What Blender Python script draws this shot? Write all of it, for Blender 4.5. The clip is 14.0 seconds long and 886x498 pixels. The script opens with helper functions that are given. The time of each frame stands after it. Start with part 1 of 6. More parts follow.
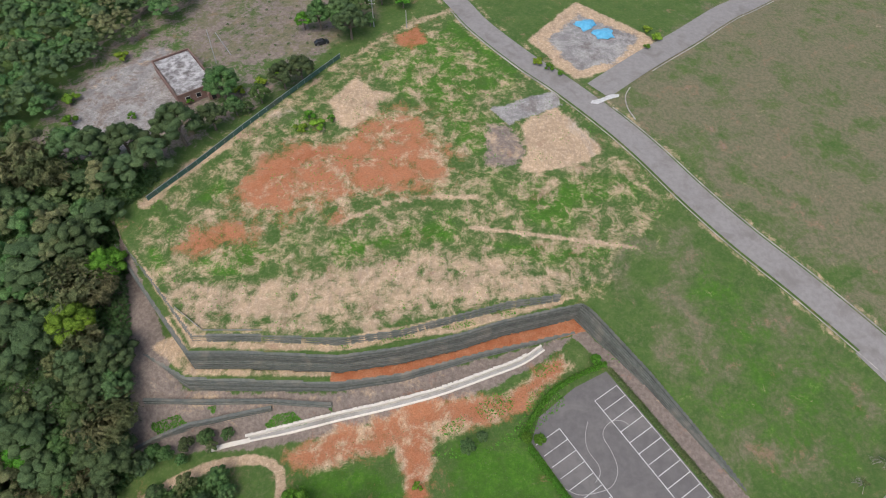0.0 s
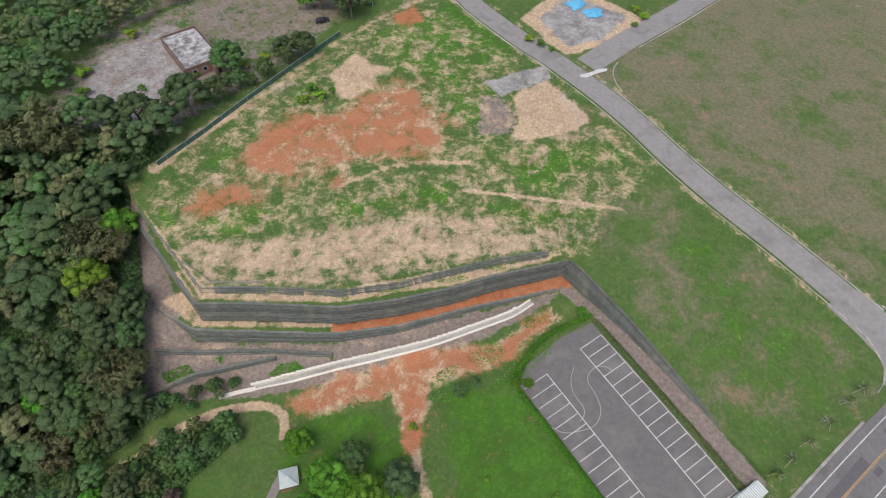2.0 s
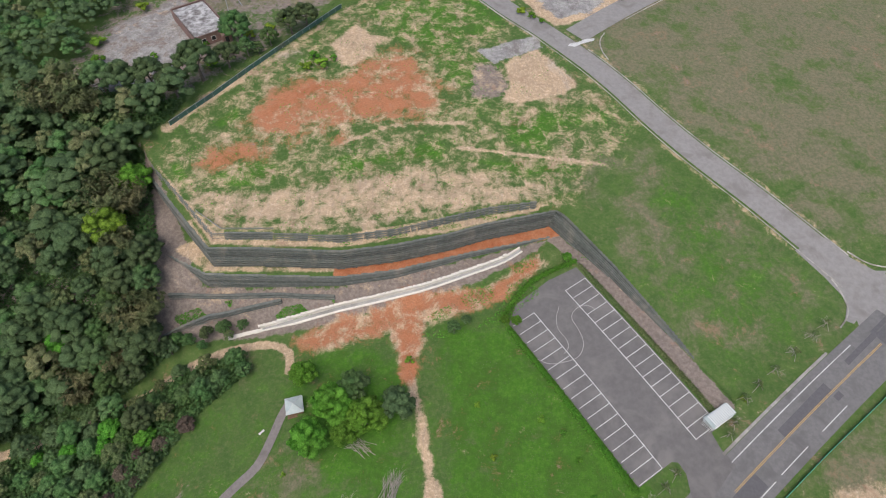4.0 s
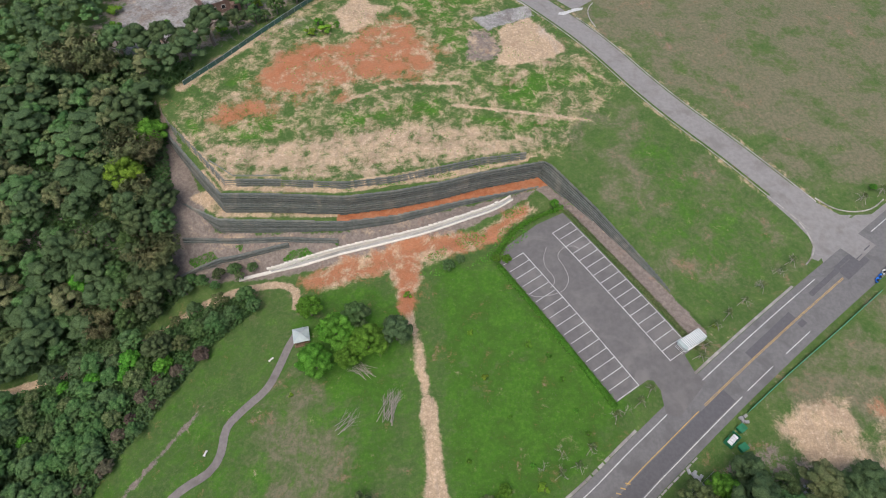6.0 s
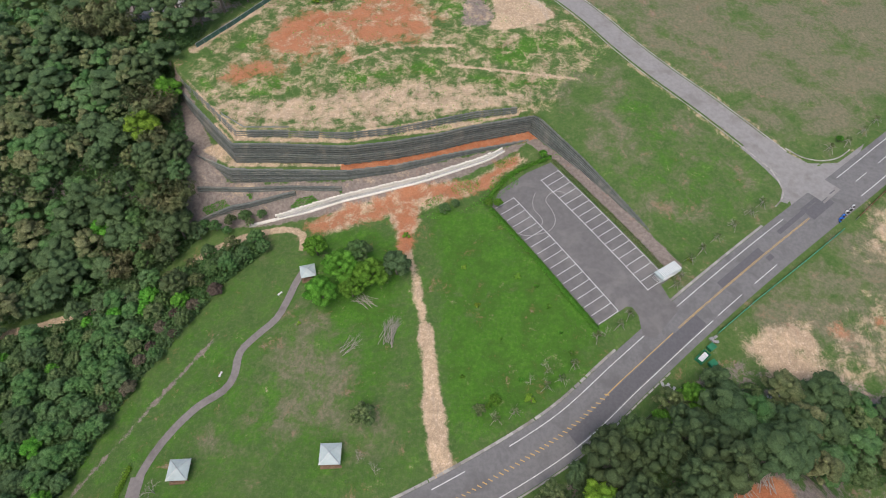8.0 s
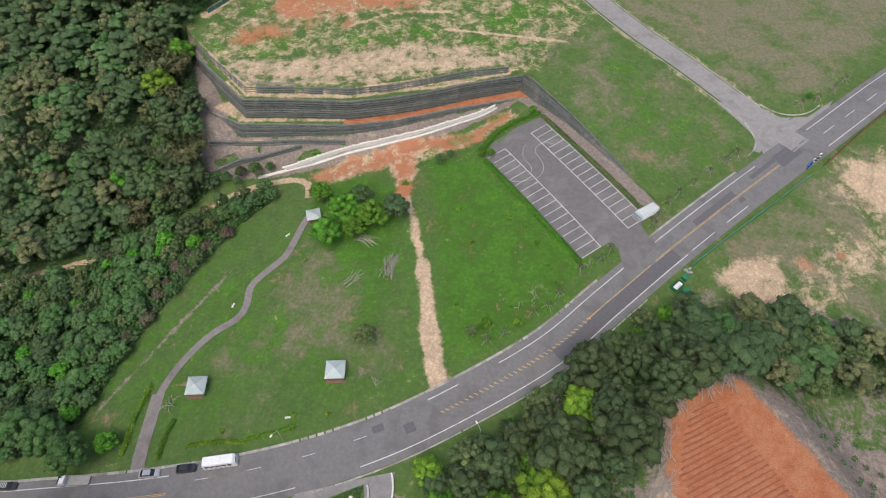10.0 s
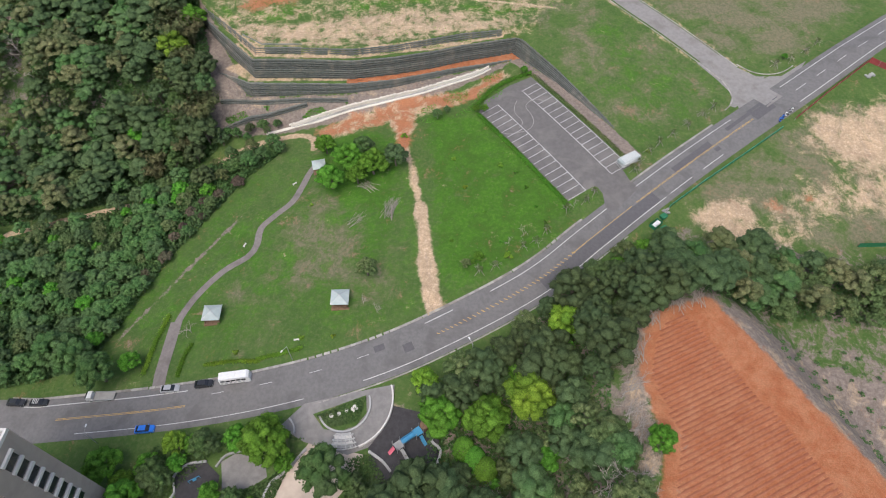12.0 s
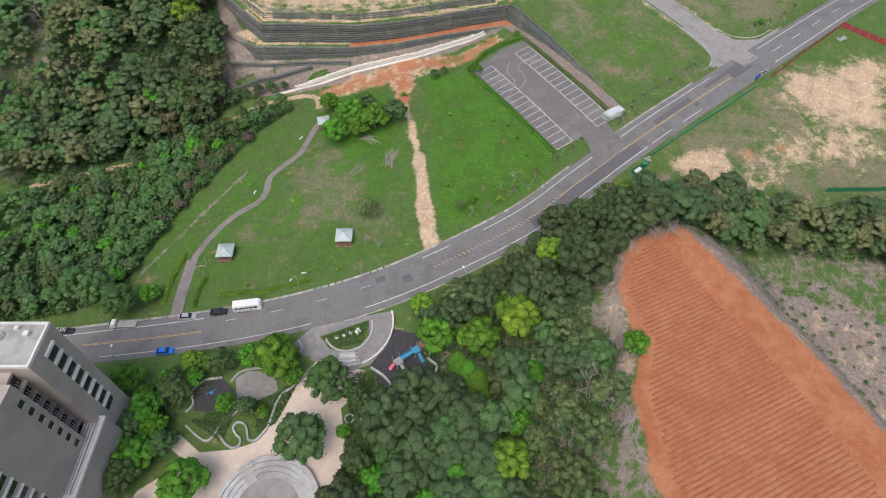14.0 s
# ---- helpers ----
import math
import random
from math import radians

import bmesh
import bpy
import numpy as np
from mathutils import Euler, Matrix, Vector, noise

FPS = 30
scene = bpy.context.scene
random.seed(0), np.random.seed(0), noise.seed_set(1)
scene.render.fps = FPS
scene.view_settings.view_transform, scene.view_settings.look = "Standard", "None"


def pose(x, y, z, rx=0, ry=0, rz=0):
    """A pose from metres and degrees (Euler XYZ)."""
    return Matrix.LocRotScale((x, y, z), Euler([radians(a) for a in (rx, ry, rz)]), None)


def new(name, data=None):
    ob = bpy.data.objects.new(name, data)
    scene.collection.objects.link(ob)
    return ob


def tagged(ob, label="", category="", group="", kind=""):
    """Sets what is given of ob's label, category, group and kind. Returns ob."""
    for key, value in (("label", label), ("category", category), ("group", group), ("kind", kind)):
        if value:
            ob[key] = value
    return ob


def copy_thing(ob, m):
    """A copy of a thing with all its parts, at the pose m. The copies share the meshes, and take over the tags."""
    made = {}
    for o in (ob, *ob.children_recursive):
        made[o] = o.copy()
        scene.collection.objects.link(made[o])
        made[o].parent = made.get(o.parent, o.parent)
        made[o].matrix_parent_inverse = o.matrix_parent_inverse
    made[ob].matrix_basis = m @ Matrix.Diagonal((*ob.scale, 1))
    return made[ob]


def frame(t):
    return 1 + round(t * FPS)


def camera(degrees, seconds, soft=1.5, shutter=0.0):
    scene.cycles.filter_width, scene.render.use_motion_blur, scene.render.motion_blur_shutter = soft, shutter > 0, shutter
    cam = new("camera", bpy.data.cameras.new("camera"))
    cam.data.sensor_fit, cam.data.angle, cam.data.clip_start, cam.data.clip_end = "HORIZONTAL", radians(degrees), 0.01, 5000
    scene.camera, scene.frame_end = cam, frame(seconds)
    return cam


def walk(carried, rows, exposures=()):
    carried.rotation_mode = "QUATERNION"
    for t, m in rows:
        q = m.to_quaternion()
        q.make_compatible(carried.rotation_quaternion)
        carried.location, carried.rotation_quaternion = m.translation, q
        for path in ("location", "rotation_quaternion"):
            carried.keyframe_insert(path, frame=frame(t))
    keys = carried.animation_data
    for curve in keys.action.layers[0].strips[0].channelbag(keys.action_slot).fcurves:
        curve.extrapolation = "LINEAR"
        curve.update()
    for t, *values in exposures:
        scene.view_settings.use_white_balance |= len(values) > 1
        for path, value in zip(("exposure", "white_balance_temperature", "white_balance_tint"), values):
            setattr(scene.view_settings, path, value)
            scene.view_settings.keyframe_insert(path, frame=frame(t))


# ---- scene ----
import functools

cam = camera(75.0, 14.0, soft=1.1)
# seconds, x, y, height, tilt
ROWS = [
    (0.0, 0.00, 0.00, 115.80, -52.20),
    (0.5, 0.28, -2.56, 115.82, -52.20),
    (1.0, 0.58, -5.48, 115.83, -52.20),
    (1.5, 0.91, -8.70, 115.83, -52.20),
    (2.0, 1.26, -12.14, 115.83, -52.20),
    (2.5, 1.56, -15.53, 115.82, -52.20),
    (3.0, 1.92, -19.42, 115.80, -52.20),
    (5.5, 3.37, -40.65, 115.63, -52.20),
    (6.0, 3.64, -45.18, 115.57, -52.21),
    (6.5, 3.89, -49.75, 115.51, -52.21),
    (7.0, 4.17, -54.48, 115.45, -52.21),
    (7.5, 4.40, -59.11, 115.37, -52.21),
    (8.0, 4.65, -63.86, 115.30, -52.21),
    (10.5, 6.00, -87.77, 114.81, -52.21),
    (11.0, 6.25, -92.62, 114.70, -52.21),
    (11.5, 6.48, -97.51, 114.57, -52.21),
    (12.0, 6.74, -102.41, 114.45, -52.21),
    (12.5, 6.99, -107.29, 114.31, -52.21),
    (13.0, 7.22, -112.15, 114.17, -52.21),
    (13.5, 7.44, -117.02, 114.03, -52.21),
    (14.0, 7.68, -121.95, 113.87, -52.21),
]
walk(cam, [(t, pose(x, y, z, 90 + tilt, 0, 0)) for t, x, y, z, tilt in ROWS], [(0.0, 0.12), (3.0, 0.14), (6.5, 0.18), (10.5, 0.28), (14.0, 0.34)])

# ---- sky, sun ----
world = bpy.data.worlds.new("sky")
scene.world = world
world.use_nodes = True
wn = world.node_tree.nodes
sky = wn.new("ShaderNodeTexSky")
sky.sky_type = "NISHITA"
sky.sun_disc = False
sky.sun_elevation, sky.sun_rotation = radians(62), radians(200)
sky.air_density, sky.dust_density, sky.ozone_density = 1.0, 4.0, 0.9
wn["Background"].inputs["Strength"].default_value = 0.15
world.node_tree.links.new(sky.outputs["Color"], wn["Background"].inputs["Color"])
sun_data = bpy.data.lights.new("sun", "SUN")
sun_data.energy, sun_data.angle, sun_data.color = 1.0, radians(40), (1.0, 0.97, 0.93)
sun = new("sun", sun_data)
sun.rotation_euler = (radians(28), 0, radians(-20))


# ---- material helpers ----
def start_material(name):
    m = bpy.data.materials.new(name)
    m.use_nodes = True
    return m, m.node_tree.nodes, m.node_tree.links, m.node_tree.nodes["Principled BSDF"]


def noise_node(n, l, scale, detail=6.0, rough=0.6, coord=None, distort=0.0):
    t = n.new("ShaderNodeTexNoise")
    t.inputs["Scale"].default_value = scale
    t.inputs["Detail"].default_value = detail
    t.inputs["Roughness"].default_value = rough
    t.inputs["Distortion"].default_value = distort
    if coord is not None:
        l.new(coord, t.inputs["Vector"])
    return t.outputs["Fac"]


def mix_node(n, l, fac, a, b, blend="MIX"):
    x = n.new("ShaderNodeMix")
    x.data_type, x.blend_type = "RGBA", blend
    for sock, v in ((x.inputs[0], fac), (x.inputs[6], a), (x.inputs[7], b)):
        if isinstance(v, (int, float)):
            sock.default_value = v
        elif isinstance(v, tuple):
            sock.default_value = (*v, 1.0)
        else:
            l.new(v, sock)
    return x.outputs[2]


def span_node(n, l, v, lo, hi, to_lo=0.0, to_hi=1.0):
    x = n.new("ShaderNodeMapRange")
    x.interpolation_type = "SMOOTHSTEP"
    l.new(v, x.inputs[0])
    for i, val in enumerate((lo, hi, to_lo, to_hi)):
        x.inputs[i + 1].default_value = val
    return x.outputs[0]


def math_node(n, l, op, a, b):
    x = n.new("ShaderNodeMath")
    x.operation = op
    for sock, v in ((x.inputs[0], a), (x.inputs[1], b)):
        if isinstance(v, (int, float)):
            sock.default_value = v
        else:
            l.new(v, sock)
    return x.outputs[0]


def bump_node(n, l, bsdf, height, strength, distance):
    b = n.new("ShaderNodeBump")
    b.inputs["Strength"].default_value = strength
    b.inputs["Distance"].default_value = distance
    l.new(height, b.inputs["Height"])
    l.new(b.outputs["Normal"], bsdf.inputs["Normal"])


def surface(name, a, b, dirt=None, scale=1.0, rough=0.85, metal=0.0, bump=0.3, coarse=0.12, vary=0.0, spec=0.3):
    """A weathered surface in world metres: two colours mixed at a fine and a coarse scale, with stains."""
    m, n, l, bsdf = start_material(name)
    pos = n.new("ShaderNodeNewGeometry").outputs["Position"]
    fine = noise_node(n, l, scale, 8.0, 0.65, pos)
    wide = noise_node(n, l, scale * coarse, 5.0, 0.6, pos, 0.6)
    c = mix_node(n, l, span_node(n, l, fine, 0.3, 0.7), a, b)
    if dirt:
        c = mix_node(n, l, span_node(n, l, wide, 0.48, 0.72, 0.0, 0.85), c, dirt)
    if vary:
        r = n.new("ShaderNodeObjectInfo").outputs["Random"]
        k = span_node(n, l, r, 0.0, 1.0, 1.0 - vary, 1.0 + vary)
        hsv = n.new("ShaderNodeHueSaturation")
        l.new(c, hsv.inputs["Color"])
        l.new(k, hsv.inputs["Value"])
        c = hsv.outputs["Color"]
    l.new(c, bsdf.inputs["Base Color"])
    bsdf.inputs["Roughness"].default_value = rough
    bsdf.inputs["Metallic"].default_value = metal
    bsdf.inputs["Specular IOR Level"].default_value = spec
    if bump:
        bump_node(n, l, bsdf, fine, bump, 0.05)
    return m


def foliage(name, a, b, c, spread=0.14):
    """Leaves: a colour per clump, mottled by sprays of leaves, shifted a little from plant to plant."""
    m, n, l, bsdf = start_material(name)
    geo = n.new("ShaderNodeNewGeometry")
    rnd = n.new("ShaderNodeObjectInfo").outputs["Random"]
    isl = geo.outputs["Random Per Island"]
    wide = noise_node(n, l, 0.13, 3.0, 0.5, geo.outputs["Position"])
    spray = noise_node(n, l, 3.0, 6.0, 0.78, geo.outputs["Position"])
    col = mix_node(n, l, isl, a, b)
    col = mix_node(n, l, span_node(n, l, wide, 0.42, 0.62, 0.0, 0.85), col, c)
    hsv = n.new("ShaderNodeHueSaturation")
    l.new(col, hsv.inputs["Color"])
    l.new(span_node(n, l, rnd, 0.0, 1.0, 0.485, 0.515), hsv.inputs["Hue"])
    value = math_node(n, l, "ADD", span_node(n, l, rnd, 0.0, 1.0, 1.0 - spread, 1.0 + spread), math_node(n, l, "MULTIPLY", math_node(n, l, "SUBTRACT", isl, 0.5), 0.3))
    l.new(math_node(n, l, "MULTIPLY", value, span_node(n, l, spray, 0.32, 0.68, 0.62, 1.38)), hsv.inputs["Value"])
    l.new(hsv.outputs["Color"], bsdf.inputs["Base Color"])
    bsdf.inputs["Roughness"].default_value = 0.75
    bsdf.inputs["Specular IOR Level"].default_value = 0.12
    bump_node(n, l, bsdf, spray, 0.9, 0.4)
    return m


def ground_material():
    m, n, l, bsdf = start_material("ground_cover")
    pos = n.new("ShaderNodeNewGeometry").outputs["Position"]

    def channels(name):
        att = n.new("ShaderNodeAttribute")
        att.attribute_name = name
        sep = n.new("ShaderNodeSeparateColor")
        l.new(att.outputs["Color"], sep.inputs[0])
        return sep.outputs

    def swing(v, k):
        return math_node(n, l, "MULTIPLY", math_node(n, l, "SUBTRACT", v, 0.5), k)

    def plus(*vs):
        out = vs[0]
        for v in vs[1:]:
            out = math_node(n, l, "ADD", out, v)
        return out

    soil, cover = channels("soil"), channels("cover")
    shift = n.new("ShaderNodeVectorMath")
    shift.operation = "ADD"
    l.new(pos, shift.inputs[0])
    shift.inputs[1].default_value = (71.0, 33.0, 12.0)
    pos2 = shift.outputs[0]
    n_grit = noise_node(n, l, 3.4, 4.0, 0.75, pos)
    n_fine = noise_node(n, l, 1.1, 6.0, 0.72, pos2)
    n_frac = noise_node(n, l, 0.22, 13.0, 0.78, pos, 0.3)
    n_frac2 = noise_node(n, l, 0.15, 13.0, 0.78, pos2, 0.3)
    n_big = noise_node(n, l, 0.05, 6.0, 0.62, pos2, 0.5)
    e1, e2, eb = swing(n_frac, 2.9), swing(n_frac2, 3.1), swing(n_big, 2.2)
    grass = mix_node(n, l, span_node(n, l, n_frac, 0.36, 0.64), GRASS_A, GRASS_B)
    grass = mix_node(n, l, span_node(n, l, n_fine, 0.46, 0.70, 0.0, 0.7), grass, GRASS_C)
    dry = mix_node(n, l, span_node(n, l, n_fine, 0.36, 0.64), DRY_A, DRY_B)
    col = mix_node(n, l, span_node(n, l, plus(cover[1], e2, eb), 0.2, 1.0, 0.0, 0.95), grass, dry)
    lush = mix_node(n, l, span_node(n, l, n_fine, 0.38, 0.66), LUSH_A, LUSH_B)
    lush = mix_node(n, l, span_node(n, l, n_frac2, 0.40, 0.60), lush, LUSH_C)
    col = mix_node(n, l, span_node(n, l, plus(cover[0], e1, swing(n_big, -1.2)), 0.25, 0.85), col, lush)
    mulch = mix_node(n, l, span_node(n, l, n_fine, 0.35, 0.68), MULCH_A, MULCH_B)
    col = mix_node(n, l, span_node(n, l, plus(cover[2], e1), 0.35, 0.65), col, mulch)
    tan = mix_node(n, l, span_node(n, l, n_frac2, 0.38, 0.62), TAN_A, TAN_B)
    tan = mix_node(n, l, span_node(n, l, n_fine, 0.48, 0.72, 0.0, 0.7), tan, TAN_C)
    stretch = n.new("ShaderNodeVectorMath")
    stretch.operation = "MULTIPLY"
    l.new(pos2, stretch.inputs[0])
    stretch.inputs[1].default_value = (1.0, 0.16, 0.16)
    n_rill = noise_node(n, l, 1.3, 5.0, 0.7, stretch.outputs[0], 0.4)
    tan = mix_node(n, l, span_node(n, l, n_rill, 0.50, 0.70, 0.0, 0.38), tan, MULCH_B)
    tan = mix_node(n, l, span_node(n, l, n_big, 0.60, 0.74, 0.0, 0.6), tan, GREY_B)
    col = mix_node(n, l, span_node(n, l, plus(soil[1], e1), 0.24, 0.80), col, tan)
    red = mix_node(n, l, span_node(n, l, n_frac2, 0.40, 0.60), RED_A, RED_B)
    red = mix_node(n, l, span_node(n, l, n_fine, 0.45, 0.72, 0.0, 0.6), red, RED_C)
    col = mix_node(n, l, span_node(n, l, plus(soil[0], e2), 0.22, 0.78), col, red)
    grey = mix_node(n, l, span_node(n, l, n_frac, 0.38, 0.62), GREY_A, GREY_B)
    grey = mix_node(n, l, span_node(n, l, n_frac2, 0.50, 0.62, 0.0, 0.7), grey, GREY_C)
    col = mix_node(n, l, span_node(n, l, plus(soil[2], e2), 0.34, 0.66), col, grey)
    hsv = n.new("ShaderNodeHueSaturation")
    l.new(col, hsv.inputs["Color"])
    bare = math_node(n, l, "MINIMUM", plus(soil[0], soil[1], soil[2]), 1.0)
    grit = math_node(n, l, "MULTIPLY", plus(swing(n_grit, 1.5), swing(n_fine, 0.9)), plus(math_node(n, l, "MULTIPLY", bare, 0.6), 0.30))
    l.new(plus(grit, 1.0), hsv.inputs["Value"])
    l.new(hsv.outputs["Color"], bsdf.inputs["Base Color"])
    bsdf.inputs["Roughness"].default_value = 0.95
    bsdf.inputs["Specular IOR Level"].default_value = 0.15
    bump_node(n, l, bsdf, plus(n_grit, n_fine, n_frac), 0.6, 0.3)
    return m


# ---- materials ----
GRASS_A, GRASS_B, GRASS_C = (0.070, 0.135, 0.033), (0.100, 0.162, 0.044), (0.142, 0.172, 0.070)
LUSH_A, LUSH_B, LUSH_C = (0.064, 0.176, 0.019), (0.096, 0.220, 0.028), (0.062, 0.138, 0.022)
DRY_A, DRY_B = (0.160, 0.160, 0.092), (0.230, 0.200, 0.132)
MULCH_A, MULCH_B = (0.210, 0.172, 0.148), (0.300, 0.250, 0.212)
TAN_A, TAN_B, TAN_C = (0.580, 0.425, 0.275), (0.450, 0.335, 0.225), (0.700, 0.560, 0.410)
RED_A, RED_B, RED_C = (0.385, 0.138, 0.062), (0.470, 0.212, 0.110), (0.315, 0.098, 0.048)
GREY_A, GREY_B, GREY_C = (0.250, 0.240, 0.232), (0.440, 0.424, 0.402), (0.190, 0.165, 0.148)
m_ground = ground_material()
m_asphalt = surface("asphalt", (0.158, 0.153, 0.150), (0.196, 0.190, 0.186), (0.134, 0.129, 0.126), 1.2, 0.9, bump=0.12, coarse=0.16)
m_old_road = surface("worn_asphalt", (0.250, 0.238, 0.228), (0.305, 0.290, 0.276), (0.210, 0.195, 0.182), 0.9, 0.92, bump=0.15, coarse=0.2)
m_lot = surface("lot_asphalt", (0.140, 0.132, 0.128), (0.172, 0.163, 0.157), (0.215, 0.202, 0.190), 0.7, 0.92, bump=0.12, coarse=0.18)
m_patch = surface("dark_asphalt", (0.112, 0.109, 0.114), (0.135, 0.131, 0.136), None, 1.5, 0.9, bump=0.1)
m_white = surface("white_road_paint", (0.66, 0.66, 0.64), (0.54, 0.54, 0.52), (0.34, 0.335, 0.33), 1.6, 0.7, bump=0.05, coarse=0.5)
m_yellow = surface("yellow_road_paint", (0.62, 0.40, 0.13), (0.52, 0.34, 0.13), (0.34, 0.25, 0.14), 1.6, 0.7, bump=0.05, coarse=0.5)
m_kerb = surface("kerb_concrete", (0.34, 0.32, 0.295), (0.43, 0.41, 0.375), (0.22, 0.20, 0.175), 1.2, 0.9, vary=0.18)
m_block = surface("wall_block", (0.112, 0.124, 0.112), (0.168, 0.178, 0.162), (0.235, 0.222, 0.186), 0.9, 0.95, bump=0.8, coarse=0.2, vary=0.16)
m_channel = surface("new_concrete", (0.78, 0.74, 0.66), (0.70, 0.66, 0.58), (0.58, 0.54, 0.46), 0.8, 0.85, bump=0.15)
m_concrete = surface("grey_concrete", (0.34, 0.33, 0.31), (0.42, 0.41, 0.38), (0.20, 0.19, 0.17), 0.6, 0.92, bump=0.2)
m_trail = surface("trail_paving", (0.200, 0.178, 0.168), (0.255, 0.228, 0.212), (0.155, 0.136, 0.126), 1.4, 0.95, bump=0.3)
m_bark = surface("bark", (0.130, 0.105, 0.085), (0.200, 0.170, 0.140), None, 3.0, 0.95, bump=0.6)
m_deadwood = surface("bleached_wood", (0.30, 0.26, 0.22), (0.42, 0.38, 0.34), None, 3.0, 0.95, bump=0.4)
m_leaf_dark = foliage("leaf_dark", (0.068, 0.102, 0.042), (0.088, 0.126, 0.051), (0.076, 0.118, 0.050))
m_leaf_mid = foliage("leaf_mid", (0.070, 0.144, 0.043), (0.102, 0.176, 0.056), (0.100, 0.154, 0.062))
m_leaf_bright = foliage("leaf_bright", (0.080, 0.230, 0.022), (0.120, 0.280, 0.034), (0.098, 0.225, 0.028))
m_leaf_yellow = foliage("leaf_yellow", (0.165, 0.285, 0.026), (0.220, 0.335, 0.038), (0.140, 0.255, 0.030))
m_leaf_olive = foliage("leaf_olive", (0.118, 0.158, 0.060), (0.172, 0.200, 0.082), (0.108, 0.158, 0.058))
m_leaf_bamboo = foliage("leaf_bamboo", (0.128, 0.136, 0.058), (0.185, 0.182, 0.086), (0.104, 0.130, 0.052))
m_leaf_brown = foliage("leaf_brown", (0.120, 0.092, 0.070), (0.160, 0.124, 0.094), (0.105, 0.100, 0.062))


# ---- plan helpers ----
def smooth(x, lo, hi):
    t = np.clip((x - lo) / (hi - lo), 0, 1)
    return t * t * (3 - 2 * t)


def seg_dist(x, y, line):
    best = np.full(np.shape(x), 1e9)
    for (ax, ay), (bx, by) in zip(line[:-1], line[1:]):
        dx, dy = bx - ax, by - ay
        t = np.clip(((x - ax) * dx + (y - ay) * dy) / (dx * dx + dy * dy), 0, 1)
        best = np.minimum(best, np.hypot(x - ax - t * dx, y - ay - t * dy))
    return best


def inside(x, y, poly):
    hit = np.zeros(np.shape(x), bool)
    for (ax, ay), (bx, by) in zip(poly, poly[1:] + poly[:1]):
        if ay != by:
            hit ^= ((ay > y) != (by > y)) & (x < (bx - ax) * (y - ay) / (by - ay) + ax)
    return hit


def signed(x, y, poly):
    """Distance to the outline of poly, negative within."""
    d = seg_dist(x, y, poly + poly[:1])
    return np.where(inside(x, y, poly), -d, d)


def glide(points, step=2.0):
    """A smooth line through points, cut at even steps."""
    p = [Vector((*q[:2], 0)) for q in points]
    p = [2 * p[0] - p[1]] + p + [2 * p[-1] - p[-2]]
    out = []
    for i in range(1, len(p) - 2):
        k = max(1, round((p[i + 1] - p[i]).length / step))
        for j in range(k):
            t = j / k
            a, b, c, d = p[i - 1], p[i], p[i + 1], p[i + 2]
            q = 0.5 * (2 * b + (c - a) * t + (2 * a - 5 * b + 4 * c - d) * t * t + (3 * b - a - 3 * c + d) * t ** 3)
            out.append((q.x, q.y))
    return out + [(p[-2].x, p[-2].y)]


# ---- the plan ----
MAIN_ROAD = glide([(-260, -60), (-125, -51), (-90, -50.3), (-60, -49.3), (-36, -46.5), (-15, -41.5), (4, -34), (29, -20.5), (46, -7), (62.5, 6.3), (81, 20.5), (98, 33), (116, 46), (150, 71), (260, 150)])
SIDE_ROAD = glide([(-30, 250), (-5, 200), (5, 181), (12, 167), (24, 150), (34.5, 138), (46, 123.5), (54, 112), (62, 99), (71, 86.5), (82, 73.5), (92.5, 60.5), (101, 50), (108, 41)])
BRANCH_ROAD = glide([(44, 136), (60, 150), (76, 163), (92, 177), (106, 187), (170, 235)])
WALL_MAIN = [(-79, 86), (-72.1, 77.5), (-62.5, 66.6), (-53.9, 57), (-42, 57), (-22, 56), (-9, 58), (4, 61.3), (13, 64.5), (31, 69), (43, 53), (53, 38), (64, 21)]
WALL_TOP = [(-74.4, 83.3), (-66.5, 75), (-58.6, 66.3), (-52.8, 59.8), (-41, 60), (-22, 59), (-9, 61), (4, 65), (14, 68), (26, 70)]
WALL_LOW = [(-67, 60.6), (-56, 54.4), (-23, 53.0), (-9, 54.9), (8, 59.7), (29.8, 64.8)]
UPPER = WALL_MAIN + [(78, 28), (95, 39.5), (113, 51), (150, 77), (260, 156), (3000, 1500), (3000, 3000), (-3000, 3000), (-3000, 300), (-200, 150), (-110, 108), (-84, 98)]
SOFT = [UPPER[-1]] + UPPER[-4:-1][::-1]
RED_FIELD = [(48, -51), (50, -44), (54, -37), (65, -34), (70, -42), (76, -54), (84, -69), (92, -89), (100, -110), (58, -120), (47, -92), (46, -75), (50, -65)]


def low_ground(x, y):
    x, y = np.clip(x, -92, 132), np.clip(y, -66, 66)
    return -5.684 + 0.0961 * x + 0.0693 * y - 0.000738 * x * x + 0.000998 * x * y - 0.000383 * y * y


def high_ground(x, y):
    x, y = np.clip(x, -150, 220), np.clip(y, 15, 175)
    return -3.875 - 0.0212 * x + 0.2250 * y - 0.000111 * x * x + 0.000105 * x * y - 0.000673 * y * y


